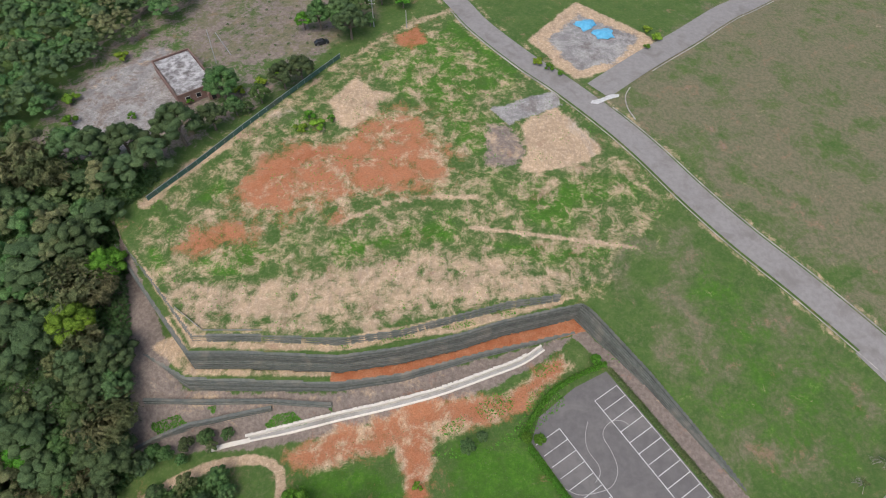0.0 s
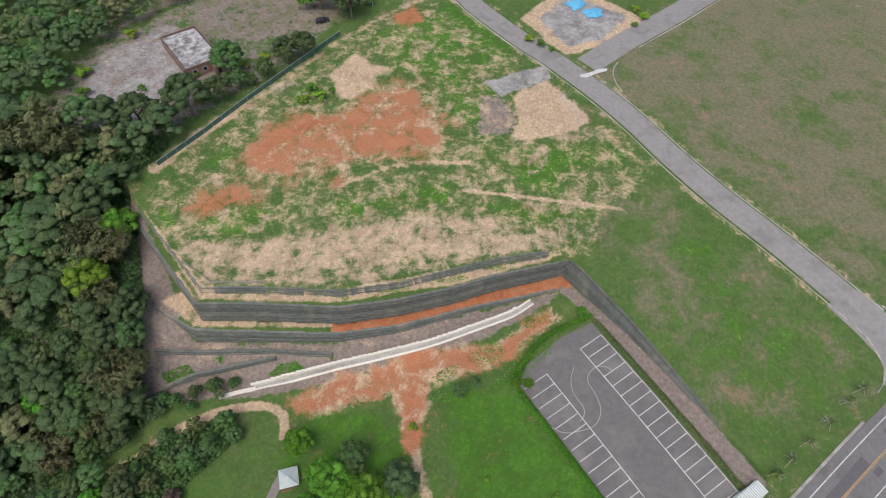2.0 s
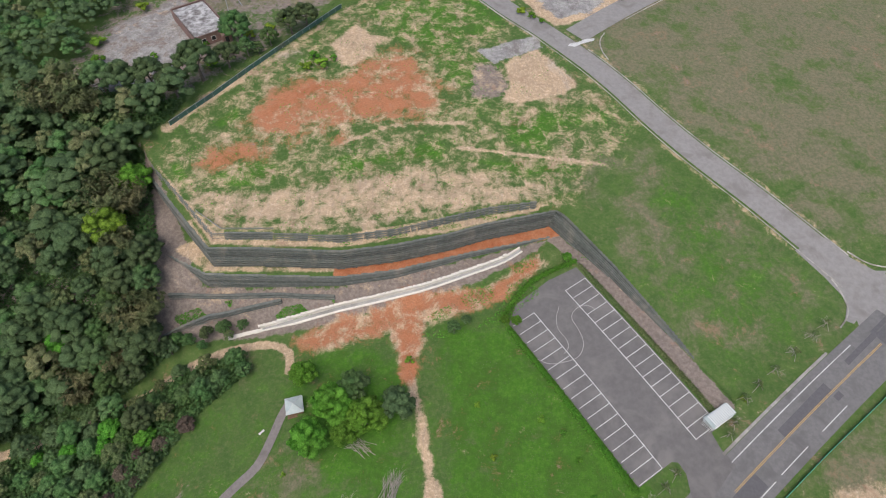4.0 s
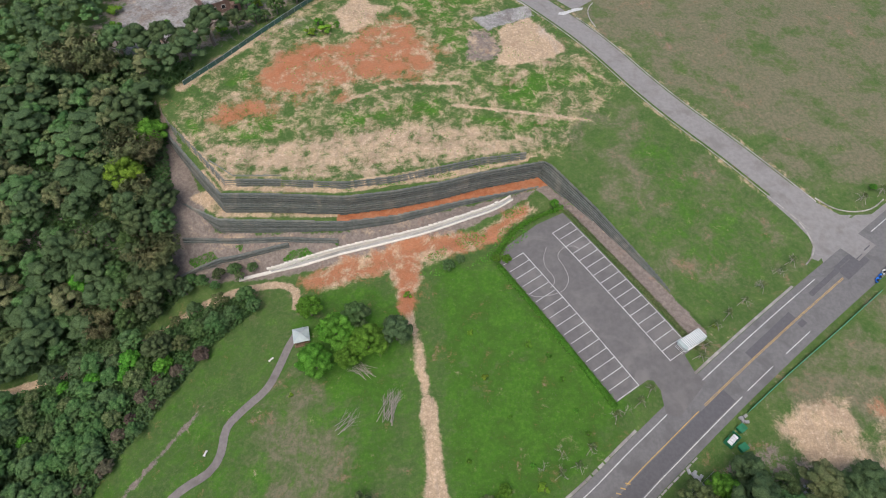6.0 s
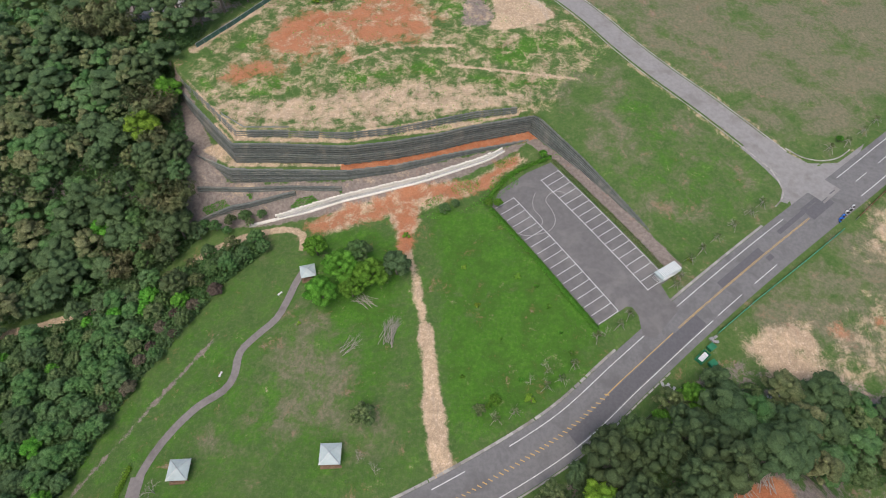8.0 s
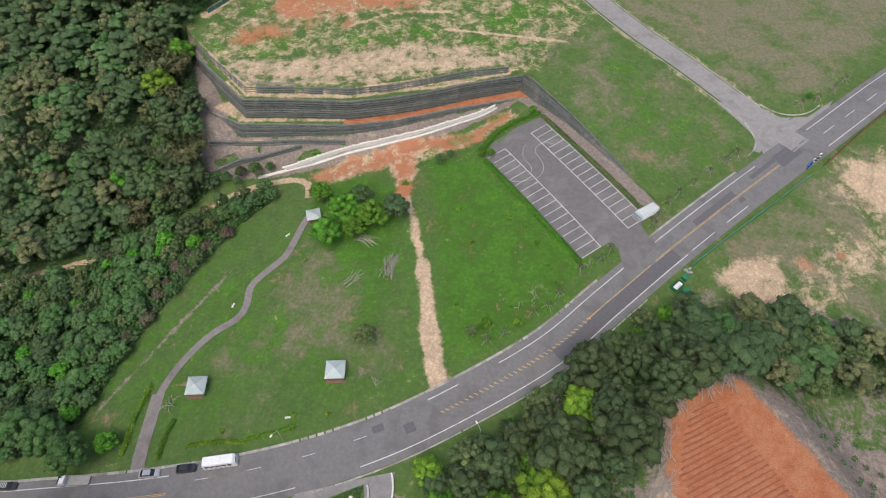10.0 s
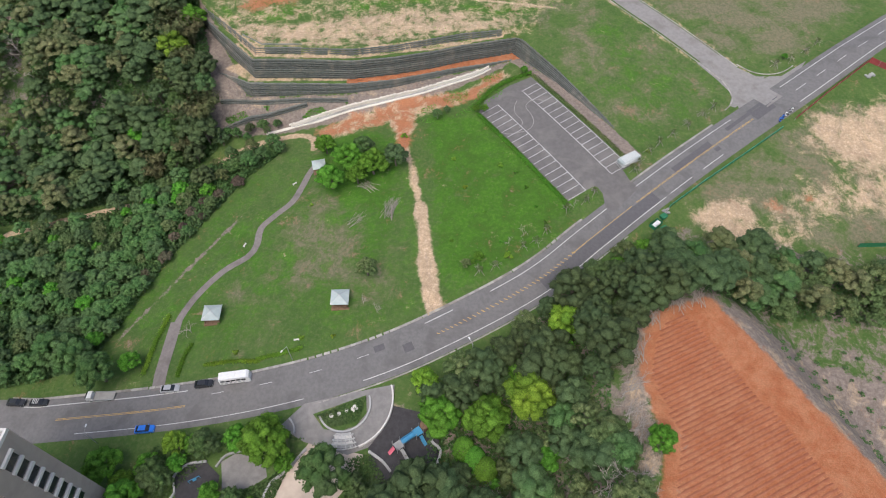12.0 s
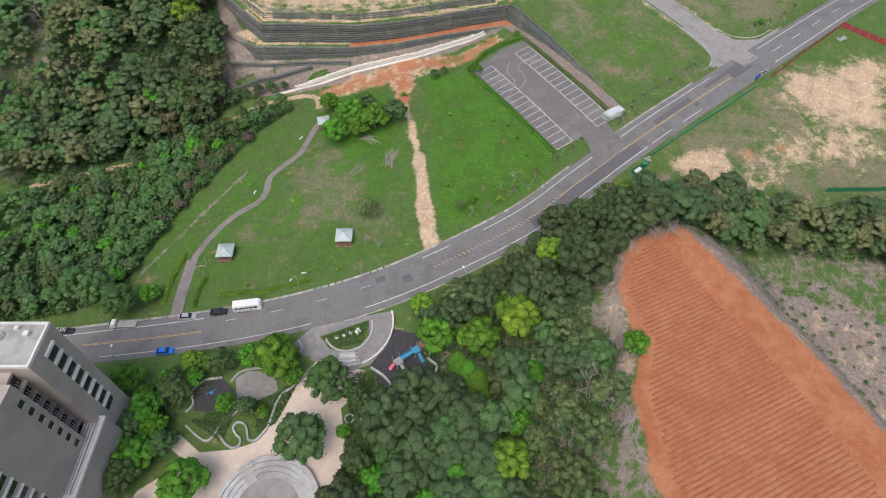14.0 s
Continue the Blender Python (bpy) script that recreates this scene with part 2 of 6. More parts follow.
def height(x, y):
    """Height of the land: a low shelf by the road, terraces, a plateau behind them, and a knoll with a ploughed field."""
    x, y = np.asarray(x, float), np.asarray(y, float)
    low = low_ground(x, y)
    west = smooth(-x, 46, 62) * smooth(y, 30, 58)
    low = low + (np.interp(y, [45, 60, 75, 100, 130], [-8, -1.0, 2.0, 8.0, 12.0]) - low) * west
    knoll = smooth(-signed(x, y, RED_FIELD), -24, 0)
    low = low + (6.7 - low) * knoll
    foot = np.interp(x, [-56, 26], [-5.3, 0.6])
    below = seg_dist(x, y, WALL_LOW)
    bank = np.interp(below, [0, 3.0, 8.0], [1, 0.8, 0]) * smooth(-x, -31, -27)
    low = np.where(low < foot, low + (foot - low) * bank, low)
    shelf = np.interp(x, [-56, 30], [0.0, 1.4])
    ledge = [(-70, 63)] + WALL_LOW + WALL_MAIN[9:2:-1] + [(-66, 72)]
    low = np.where(signed(x, y, ledge) < -0.25, shelf, low)
    high = high_ground(x, y)
    d_top = seg_dist(x, y, WALL_TOP)
    back = signed(x, y, UPPER)
    crown = [(-84, 98)] + WALL_TOP + [(40, 74), (60, 120), (-60, 150)]
    behind = inside(x, y, crown)
    high = np.where(behind, np.maximum(high, 9.4) * 1.0, np.where((x < 27) & (back > -9) & (y < 90), 7.0, high))
    wall_d, soft_d = seg_dist(x, y, WALL_MAIN), seg_dist(x, y, SOFT)
    road_d = seg_dist(x, y, UPPER[12:17])
    rise = np.where(wall_d < np.minimum(soft_d, road_d), smooth(-back, 0.05, 0.4), np.where(road_d < soft_d, smooth(-back, -6, 6), smooth(-back, -9, 9)))
    return low + (high - low) * rise


def at(x, y):
    return float(height(np.array([x]), np.array([y]))[0])


# ---- mesh helpers ----
def mesh_object(name, verts, faces, material, parent=None, label="", smooth_shade=False):
    me = bpy.data.meshes.new(name)
    me.from_pydata([tuple(v) for v in verts], [], faces)
    me.materials.append(material)
    if smooth_shade:
        me.polygons.foreach_set("use_smooth", [True] * len(me.polygons))
    me.update()
    ob = new(name, me)
    if parent is not None:
        ob.parent = parent
    if label:
        ob["label"] = label
    return ob


def part(name, bm, material, parent, label=""):
    me = bpy.data.meshes.new(name)
    bm.to_mesh(me)
    bm.free()
    me.materials.append(material)
    ob = new(name, me)
    ob.parent = parent
    if label:
        ob["label"] = label
    return ob


def box(bm, x0, x1, y0, y1, z0, z1, m=None):
    vs = [bm.verts.new((x, y, z)) for z in (z0, z1) for x, y in ((x0, y0), (x1, y0), (x1, y1), (x0, y1))]
    if m is not None:
        for v in vs:
            v.co = m @ v.co
    for f in ((3, 2, 1, 0), (4, 5, 6, 7), (0, 1, 5, 4), (1, 2, 6, 5), (2, 3, 7, 6), (3, 0, 4, 7)):
        bm.faces.new([vs[i] for i in f])
    return vs


def box_part(name, dims, material, parent, label="", m=None, bevel=0.0):
    bm = bmesh.new()
    box(bm, *dims, m)
    if bevel:
        bmesh.ops.bevel(bm, geom=bm.edges[:], offset=bevel, segments=2, affect="EDGES")
    return part(name, bm, material, parent, label)


def thing(name, m, label, category, group=""):
    ob = new(name)
    ob.matrix_world = m
    return tagged(ob, label, category, group)


def prism(bm, a, b, ra, rb, sides=5):
    a, b = Vector(a), Vector(b)
    q = (b - a).to_track_quat("Z", "Y")
    rings = []
    for c, r in ((a, ra), (b, rb)):
        rings.append([bm.verts.new(c + q @ Vector((r * math.cos(k * 2 * math.pi / sides), r * math.sin(k * 2 * math.pi / sides), 0))) for k in range(sides)])
    for k in range(sides):
        bm.faces.new((rings[0][k], rings[0][(k + 1) % sides], rings[1][(k + 1) % sides], rings[1][k]))
    bm.faces.new(rings[1])
    bm.faces.new(rings[0][::-1])


def side_line(line, off):
    """line shifted to its right by off."""
    p = np.array(line)
    d = np.gradient(p, axis=0)
    d /= np.hypot(d[:, 0], d[:, 1])[:, None]
    return p + np.stack([d[:, 1], -d[:, 0]], 1) * off


def ribbon(name, line, w0, w1, lift, material, thick=0.0, parent=None, cuts=6, label=""):
    """A strip on the land between the offsets w0 and w1 to the right of line, with depth where thick is given."""
    cols = [side_line(line, w0 + (w1 - w0) * i / cuts) for i in range(cuts + 1)]
    n = len(line)
    xy = np.concatenate(cols)
    z = height(xy[:, 0], xy[:, 1]) + lift
    verts = [(x, y, h) for (x, y), h in zip(xy, z)]
    faces = [(i * n + j, (i + 1) * n + j, (i + 1) * n + j + 1, i * n + j + 1) for i in range(cuts) for j in range(n - 1)]
    if thick:
        rim = [i * n for i in range(cuts + 1)] + [cuts * n + j for j in range(1, n)] + [i * n + n - 1 for i in range(cuts - 1, -1, -1)] + [j for j in range(n - 2, 0, -1)]
        base = len(verts)
        verts += [(verts[k][0], verts[k][1], verts[k][2] - thick) for k in rim]
        m = len(rim)
        faces += [(rim[k], base + k, base + (k + 1) % m, rim[(k + 1) % m]) for k in range(m)]
    ob = mesh_object(name, verts, faces, material, parent, label)
    me = ob.data
    bm = bmesh.new()
    bm.from_mesh(me)
    bmesh.ops.recalc_face_normals(bm, faces=bm.faces)
    up = sum(f.normal.z * f.calc_area() for f in bm.faces)
    if up < 0:
        bmesh.ops.reverse_faces(bm, faces=bm.faces)
    bm.to_mesh(me)
    bm.free()
    return ob


# ---- the land ----
def build_ground():
    def axis(lo, hi, step, far):
        a = list(np.arange(lo, hi + step / 2, step))
        left, right, s = [a[0]], [a[-1]], step
        while left[0] > -far:
            s *= 1.25
            left.insert(0, left[0] - s)
            right.append(right[-1] + s)
        return np.array(left[:-1] + a + right[1:])
    xs, ys = axis(-128, 172, 1.1, 3000), axis(-112, 205, 1.1, 3000)
    xs = np.unique(np.concatenate([xs[(xs < -78) | (xs > 66)], np.arange(-78, 66.1, 0.5)]))
    ys = np.unique(np.concatenate([ys[(ys < 18) | (ys > 90)], np.arange(18, 90.1, 0.45)]))
    gx, gy = np.meshgrid(xs, ys)
    x, y = gx.ravel(), gy.ravel()
    z = height(x, y)
    rng = np.random.RandomState(3)
    rough = rng.rand(len(x)) * 0.10
    z = z + rough * ((seg_dist(x, y, MAIN_ROAD) > 9) & (seg_dist(x, y, SIDE_ROAD) > 7) & (seg_dist(x, y, BRANCH_ROAD) > 8) & ~inside(x, y, LOT))
    nx, ny = len(xs), len(ys)
    idx = np.arange(nx * ny).reshape(ny, nx)
    quads = np.stack([idx[:-1, :-1], idx[:-1, 1:], idx[1:, 1:], idx[1:, :-1]], -1).reshape(-1, 4)
    me = bpy.data.meshes.new("ground")
    me.vertices.add(len(x))
    me.vertices.foreach_set("co", np.stack([x, y, z], 1).ravel())
    me.loops.add(quads.size)
    me.loops.foreach_set("vertex_index", quads.ravel())
    me.polygons.add(len(quads))
    me.polygons.foreach_set("loop_start", np.arange(0, quads.size, 4))
    me.polygons.foreach_set("use_smooth", np.ones(len(quads), bool))
    me.update(calc_edges=True)
    me.materials.append(m_ground)
    soil, cover = np.zeros((len(x), 4)), np.zeros((len(x), 4))
    soil[:, 3] = cover[:, 3] = 1

    def lay(layer, channel, shape, strength=1.0, soft=2.0):
        v = strength * np.clip(0.5 - signed(x, y, shape) / soft, 0, 1)
        layer[:, channel] = np.maximum(layer[:, channel], v)

    def lay_line(layer, channel, line, wide, strength=1.0, soft=1.2):
        v = strength * np.clip(0.5 - (seg_dist(x, y, line) - wide / 2) / soft, 0, 1)
        layer[:, channel] = np.maximum(layer[:, channel], v)

    for layer, channel, shape, strength, soft in SOIL_AREAS:
        lay((soil, cover)[layer], channel, shape, strength, soft)
    for layer, channel, line, wide, strength, soft in SOIL_LINES:
        lay_line((soil, cover)[layer], channel, line, wide, strength, soft)
    wear = smooth(-signed(x, y, RED_FIELD), -3, 0.5)
    soil[:, 0] = np.maximum(soil[:, 0], wear * 1.2)
    for nm, data in (("soil", soil), ("cover", cover)):
        a = me.color_attributes.new(nm, "FLOAT_COLOR", "POINT")
        a.data.foreach_set("color", data.astype(np.float32).ravel())
    return tagged(new("ground", me), "grassy and bare earth ground with a terraced slope", "ground", kind="structure")


# parking lot frame: u along the bays, v across
LOT_O, LOT_U, LOT_V = Vector((23.9, 43.5)), Vector((0.535, -0.845)), Vector((0.845, 0.535))


def lot_xy(u, v):
    p = LOT_O + LOT_U * u + LOT_V * v
    return (p.x, p.y)


LOT = [lot_xy(-4.2, -2.0), lot_xy(-1, -6.4), lot_xy(41.9, -6.4), lot_xy(41.8, 2.4), lot_xy(42.6, 3.4), lot_xy(45, 3.2), lot_xy(49.4, 0.6), lot_xy(51.5, 2.5), lot_xy(49, 12.6), lot_xy(45.5, 12.4), lot_xy(42, 13.2), lot_xy(42, 15.8), lot_xy(-4, 15.8), lot_xy(-5, 8)]
PLATEAU = [(-74, 86), (-61, 70), (-52, 60.5), (-22, 59.5), (4, 65), (26, 70.5), (36, 76), (50, 84), (56, 98), (48, 110), (38, 125), (20, 145), (0, 172), (-20, 158), (-50, 128), (-68, 104)]
PARK = [(-78, -42), (-36, -41), (-5, -31), (26, -16), (56, 10), (46, 6), (20, 42), (24, 57), (-30, 42), (-46, 36), (-66, 6), (-80, -14), (-90, -38)]
DIRT_PATH = glide([(5.5, -29), (3, -18), (1.8, -5), (0.2, 6), (-1.2, 14), (-2.5, 21), (-4.5, 28), (-6, 40), (-3, 47)])
TRAIL = glide([(-61.5, -44), (-62, -37), (-62, -29), (-60.6, -23.0), (-57.4, -16.9), (-52.3, -10.9), (-46.8, -7.3), (-44.9, -3.5), (-44.8, 2.4), (-41.4, 6.7), (-37.1, 11.1), (-35.0, 16.6), (-33.6, 21.6), (-32.1, 25.1)])
TRACK = glide([(-33.4, 33), (-34.6, 37.8), (-37.0, 39.4), (-42.2, 40.4), (-50.0, 39.5), (-55.8, 37.2), (-61.6, 34.6), (-72.7, 27.6), (-84.0, 22.8), (-98, 18), (-125, 8)])
CHANNEL = glide([(-43, 44.8), (-22.7, 47.5), (-4, 51.1), (10.9, 55.8), (17.7, 58.3), (22.3, 61.3)])
# (0 soil: red, tan, grey; 1 cover: lush, dry, mulch)
SOIL_AREAS = [
    (1, 0, PARK, 0.42, 8.0),
    (1, 0, [(6, -24), (26, -14), (54, 10), (44, 6), (20, 40), (2, 42), (2, 10)], 0.85, 10.0),
    (1, 0, [(-30, 36), (-36, 26), (-24, 8), (-6, 2), (-4, 30), (-12, 38)], 0.85, 8.0),
    (1, 0, [(43, 53), (64, 21), (94, 40), (98, 46), (82, 64), (60, 80)], 0.42, 10.0),
    (1, 1, [(96, 62), (40, 138), (100, 190), (260, 330), (400, 300), (260, 170), (113, 58)], 0.80, 12.0),
    (1, 1, [(34, 74), (56, 60), (66, 74), (58, 92), (46, 88)], 0.75, 8.0),
    (1, 1, [(-50, -22), (-10, -24), (-8, 14), (-32, 16)], 0.70, 14.0),
    (1, 1, [(6, 0), (22, -8), (34, 8), (16, 30), (6, 26)], 0.45, 10.0),
    (1, 1, [(40, 56), (66, 26), (92, 44), (74, 76), (56, 84)], 0.42, 10.0),
    (0, 1, PLATEAU, 0.39, 6.0),
    (1, 0, PLATEAU, 0.34, 4.0),
    (0, 1, [(-55.4, 63.1), (-60.4, 70.8), (-57.5, 74.0), (-48.6, 73.6), (-39.9, 74.6), (-28.7, 76.8), (-21.1, 78.3), (-8.4, 82.2), (4.7, 83.1), (9.9, 81.6), (22.7, 77.9), (39.4, 77.1), (34.8, 72.5), (27.0, 70.4), (1.9, 65.1), (-17.2, 62.3), (-33.9, 61.7)], 0.68, 7.0),
    (0, 1, [(-74, 84), (-53, 58), (-22, 57), (4, 62), (30, 70), (26, 70), (4, 65), (-22, 59), (-52, 60)], 0.85, 1.0),
    (0, 1, [(-66, 76), (-61, 70), (-52, 60.2), (-22, 59.2), (4, 65.2), (26, 70.2), (40, 74), (40, 77), (24, 74), (2, 69.5), (-22, 63.5), (-49, 64.5), (-60, 76)], 0.66, 5.0),
    # green growth on the plateau
    (1, 0, [(-24.1, 148.6), (-11.1, 159.9), (2.9, 169.6), (14.9, 158.8), (24.0, 143.6), (18.5, 134.7), (8.8, 131.0), (8.6, 123.1), (0.9, 120.9), (-3.7, 128.5), (-13.2, 130.8), (-15.2, 138.1)], 0.92, 6.0),
    (1, 0, [(-58.3, 77.5), (-50.3, 82.1), (-44.0, 83.6), (-40.3, 81.3), (-40.7, 76.0), (-50.0, 74.6)], 1.12, 3.0),
    (1, 0, [(-27.6, 84.4), (-23.1, 85.9), (-16.4, 84.4), (-8.6, 88.5), (2.2, 90.2), (2.8, 83.9), (-8.4, 83.4), (-18.7, 79.8), (-25.0, 78.3)], 1.12, 4.0),
    (1, 0, [(-29.6, 69.5), (-24.2, 70.8), (-20.7, 66.6), (-27.4, 66.6)], 1.22, 2.5),
    (1, 0, [(-41.4, 69.5), (-36.6, 70.2), (-35.0, 67.9), (-38.5, 67.2)], 1.22, 2.5),
    (1, 0, [(-68.6, 82.1), (-66.0, 82.1), (-61.8, 76.0), (-63.4, 74.6)], 1.12, 2.0),
    (1, 0, [(-61.3, 95.8), (-54.6, 103.7), (-53.6, 98.5), (-58.1, 94.0)], 1.12, 3.0),
    (1, 0, [(-42.0, 124.1), (-34.7, 127.3), (-29.6, 122.9), (-33.7, 118.5), (-41.0, 117.6)], 1.22, 3.0),
    (1, 0, [(16.3, 100.6), (30.9, 104.5), (44.2, 106.5), (51.9, 101.1), (48.0, 95.8), (33.8, 93.8), (31.5, 85.7), (19.7, 88.8)], 0.82, 7.0),
    (1, 0, [(7.4, 83.9), (15.4, 84.7), (28.6, 84.0), (41.7, 82.7), (35.9, 79.4), (22.7, 77.9), (15.2, 80.9)], 0.92, 4.0),
    (1, 0, [(0.9, 120.9), (10.2, 126.5), (17.8, 123.3), (11.2, 111.8), (5.2, 109.7)], 1.02, 6.0),
    (0, 0, [(-51.2, 94.0), (-52.3, 99.4), (-45.3, 107.6), (-36.2, 115.4), (-27.5, 116.6), (-20.6, 124.1), (-13.0, 126.7), (-5.3, 126.3), (-3.6, 119.7), (1.6, 114.6), (2.3, 107.8), (3.7, 104.1), (2.2, 99.5), (-11.7, 96.9), (-19.8, 95.1), (-24.8, 89.2), (-31.0, 96.7), (-38.3, 89.9), (-46.7, 91.6)], 0.64, 11.0),
    (0, 0, [(-51.8, 96.7), (-45.3, 107.6), (-36.1, 114.5), (-25.0, 114.5), (-26.8, 110.5), (-35.0, 105.8), (-40.1, 101.9), (-46.3, 96.7)], 0.86, 7.0),
    (0, 1, [(-51.2, 94.0), (-52.3, 99.4), (-45.3, 107.6), (-36.2, 115.4), (-27.5, 116.6), (-20.6, 124.1), (-13.0, 126.7), (-5.3, 126.3), (-3.6, 119.7), (1.6, 114.6), (2.3, 107.8), (3.7, 104.1), (2.2, 99.5), (-11.7, 96.9), (-19.8, 95.1), (-24.8, 89.2), (-31.0, 96.7), (-38.3, 89.9), (-46.7, 91.6)], 0.62, 6.0),
    (0, 0, [(-61.3, 81.9), (-59.1, 86.6), (-51.7, 89.2), (-44.5, 86.6), (-43.3, 83.6), (-50.3, 82.1), (-53.4, 78.3), (-57.4, 79.0)], 0.64, 6.0),
    (0, 0, [(-16, 160), (-8, 168), (-4, 158), (-10, 154)], 0.75, 3.0),
    (0, 1, [(21, 122), (31, 129), (42, 113), (37, 109), (25, 105), (19, 106), (22, 112)], 1.2, 2.0),
    (0, 2, [(13, 128), (31, 135.5), (33, 130), (18, 122)], 1.1, 2.0),
    (1, 2, [(12, 122), (18, 122), (22, 112), (19, 106), (10, 107)], 0.9, 4.0),
    (0, 1, [(-32.0, 130.8), (-25.2, 141.9), (-19.8, 135.5), (-14.9, 133.2), (-17.8, 128.5), (-21.8, 120.7), (-27.8, 119.7)], 1.0, 4.0),
    (0, 1, [(26, 160), (44, 182), (66, 161), (53, 147), (38, 141), (31, 152)], 1.2, 2.0),
    (0, 2, [(32, 160), (44, 174), (60, 162), (52, 150), (40, 145)], 1.1, 4.0),
    (0, 0, [(-34, 40), (-23, 46), (-13, 47.5), (-7, 51.5), (13, 51), (26, 60), (28, 57), (16, 47), (-1, 42), (-2.5, 33), (-7.5, 33), (-10, 41), (-27, 37)], 0.66, 4.0),
    (0, 1, [(-34, 40), (-23, 46), (-13, 47.5), (-7, 51.5), (13, 51), (26, 60), (28, 57), (16, 47), (-1, 42), (-2.5, 33), (-7.5, 33), (-10, 41), (-27, 37)], 0.8, 3.0),
    (0, 1, [(-32, 40), (-22, 46), (-12, 47), (-12, 42), (-26, 38)], 0.9, 2.0),
    # sandy plot across the road
    (1, 1, [(69.7, 2.2), (92.6, 22.7), (118.3, 38.8), (143.7, 44.7), (158.3, 45.8), (137.5, -7.0), (92.7, -10.5), (75.1, -6.3)], 0.60, 6.0),
    (0, 1, [(73.9, -2.1), (79.1, 4.8), (85.1, 4.9), (90.5, 5.9), (90.9, 1.6), (90.2, -6.7), (84.7, -8.1), (78.3, -7.8)], 0.90, 5.0),
    (0, 1, [(117.5, 39.1), (125.9, 36.9), (142.9, 42.6), (152.8, 42.6), (142.2, 15.0), (132.9, 15.0), (127.5, 17.5), (119.0, 18.8), (117.0, 24.5), (109.3, 23.1), (114.5, 29.3)], 0.85, 9.0),
    (0, 1, [(101.1, 8.8), (110.0, 12.8), (127.5, 17.5), (142.6, 16.0), (137.8, 3.6), (121.3, 0.1), (110.6, -0.1), (102.9, 4.5)], 0.60, 9.0),
    (0, 1, [(93.2, 7.7), (102.8, 9.0), (111.1, 1.5), (107.9, -8.3), (95.8, -9.7), (91.0, -5.9)], 0.42, 6.0),
    (0, 0, [(95.1, 5.1), (98.8, 5.7), (98.6, 2.7), (94.7, 2.1)], 0.45, 3.0),
    (0, 0, [(106.0, 7.3), (110.1, 8.0), (109.8, 4.9), (105.7, 3.8)], 0.60, 3.0),
    (1, 2, [(-66, 60), (-56, 54), (-23, 52.5), (8, 59.2), (29, 64), (25, 60), (11, 53), (-4, 48.4), (-23, 44.8), (-43, 42.6), (-66, 42)], 0.95, 2.0),
    (0, 1, [(-66, 60), (-56, 54), (-23, 52.5), (8, 59.2), (29, 64), (22, 62.5), (-4, 53), (-43, 48), (-66, 50)], 0.25, 1.5),
    (1, 2, [(-78, 88), (-74, 62), (-72, 42), (-62, 44), (-60, 58), (-72, 80)], 1.2, 2.0),
    (1, 2, [(30, 67.5), (42.5, 52.5), (53, 37), (64, 20), (60, 19), (37, 55), (29, 64)], 1.0, 0.6),
    (0, 0, [(-24, 53.0), (-9, 54.9), (8, 59.7), (30, 64.8), (33, 65.5), (31, 69), (13, 64.5), (4, 61.3), (-9, 58), (-24, 56)], 1.6, 0.5),
    (0, 1, [(-66, 62), (-56, 55), (-23, 54.4), (-22, 56), (-53, 57), (-60, 66)], 0.75, 1.0),
    (0, 2, [(-98, 106), (-104, 140), (-85, 159), (-66, 134), (-76, 127), (-72, 114)], 0.58, 6.0),
    (1, 2, [(-98, 106), (-104, 140), (-85, 159), (-66, 134), (-70, 120)], 1.0, 5.0),
    (1, 2, [(-112, 104), (-80, 98), (-56, 122), (-34, 150), (-30, 215), (-95, 215), (-108, 160)], 0.50, 6.0),
    (1, 1, [(-78, 150), (-40, 150), (-20, 175), (-30, 215), (-90, 215)], 1.0, 8.0),
    (1, 2, [(-300, 90), (-78, 90), (-68, 62), (-66, 45), (-98, 22), (-125, 12), (-300, 0)], 0.45, 6.0),
    (1, 2, [(-4, -52), (20, -37), (66, -2), (100, -8), (150, -12), (170, -40), (170, -112), (-8, -112), (6, -62)], 0.45, 5.0),
    (0, 1, [(66, -33), (78, -36), (130, -50), (140, -112), (98, -112), (84, -69)], 0.30, 5.0),
    (1, 2, [(66, -33), (78, -36), (130, -50), (140, -112), (98, -112), (84, -69)], 1.5, 5.0),
    (1, 2, [(42, -46), (54, -33), (66, -30), (80, -40), (92, -68), (108, -108), (98, -108), (84, -69), (65, -35), (50, -44), (46, -75), (42, -95), (39, -90), (43, -70)], 0.75, 4.0),
    (0, 1, [(44, -46), (54, -35), (66, -32), (86, -66), (84, -69), (65, -35), (50, -44), (46, -75), (43, -75)], 0.40, 2.0),
]
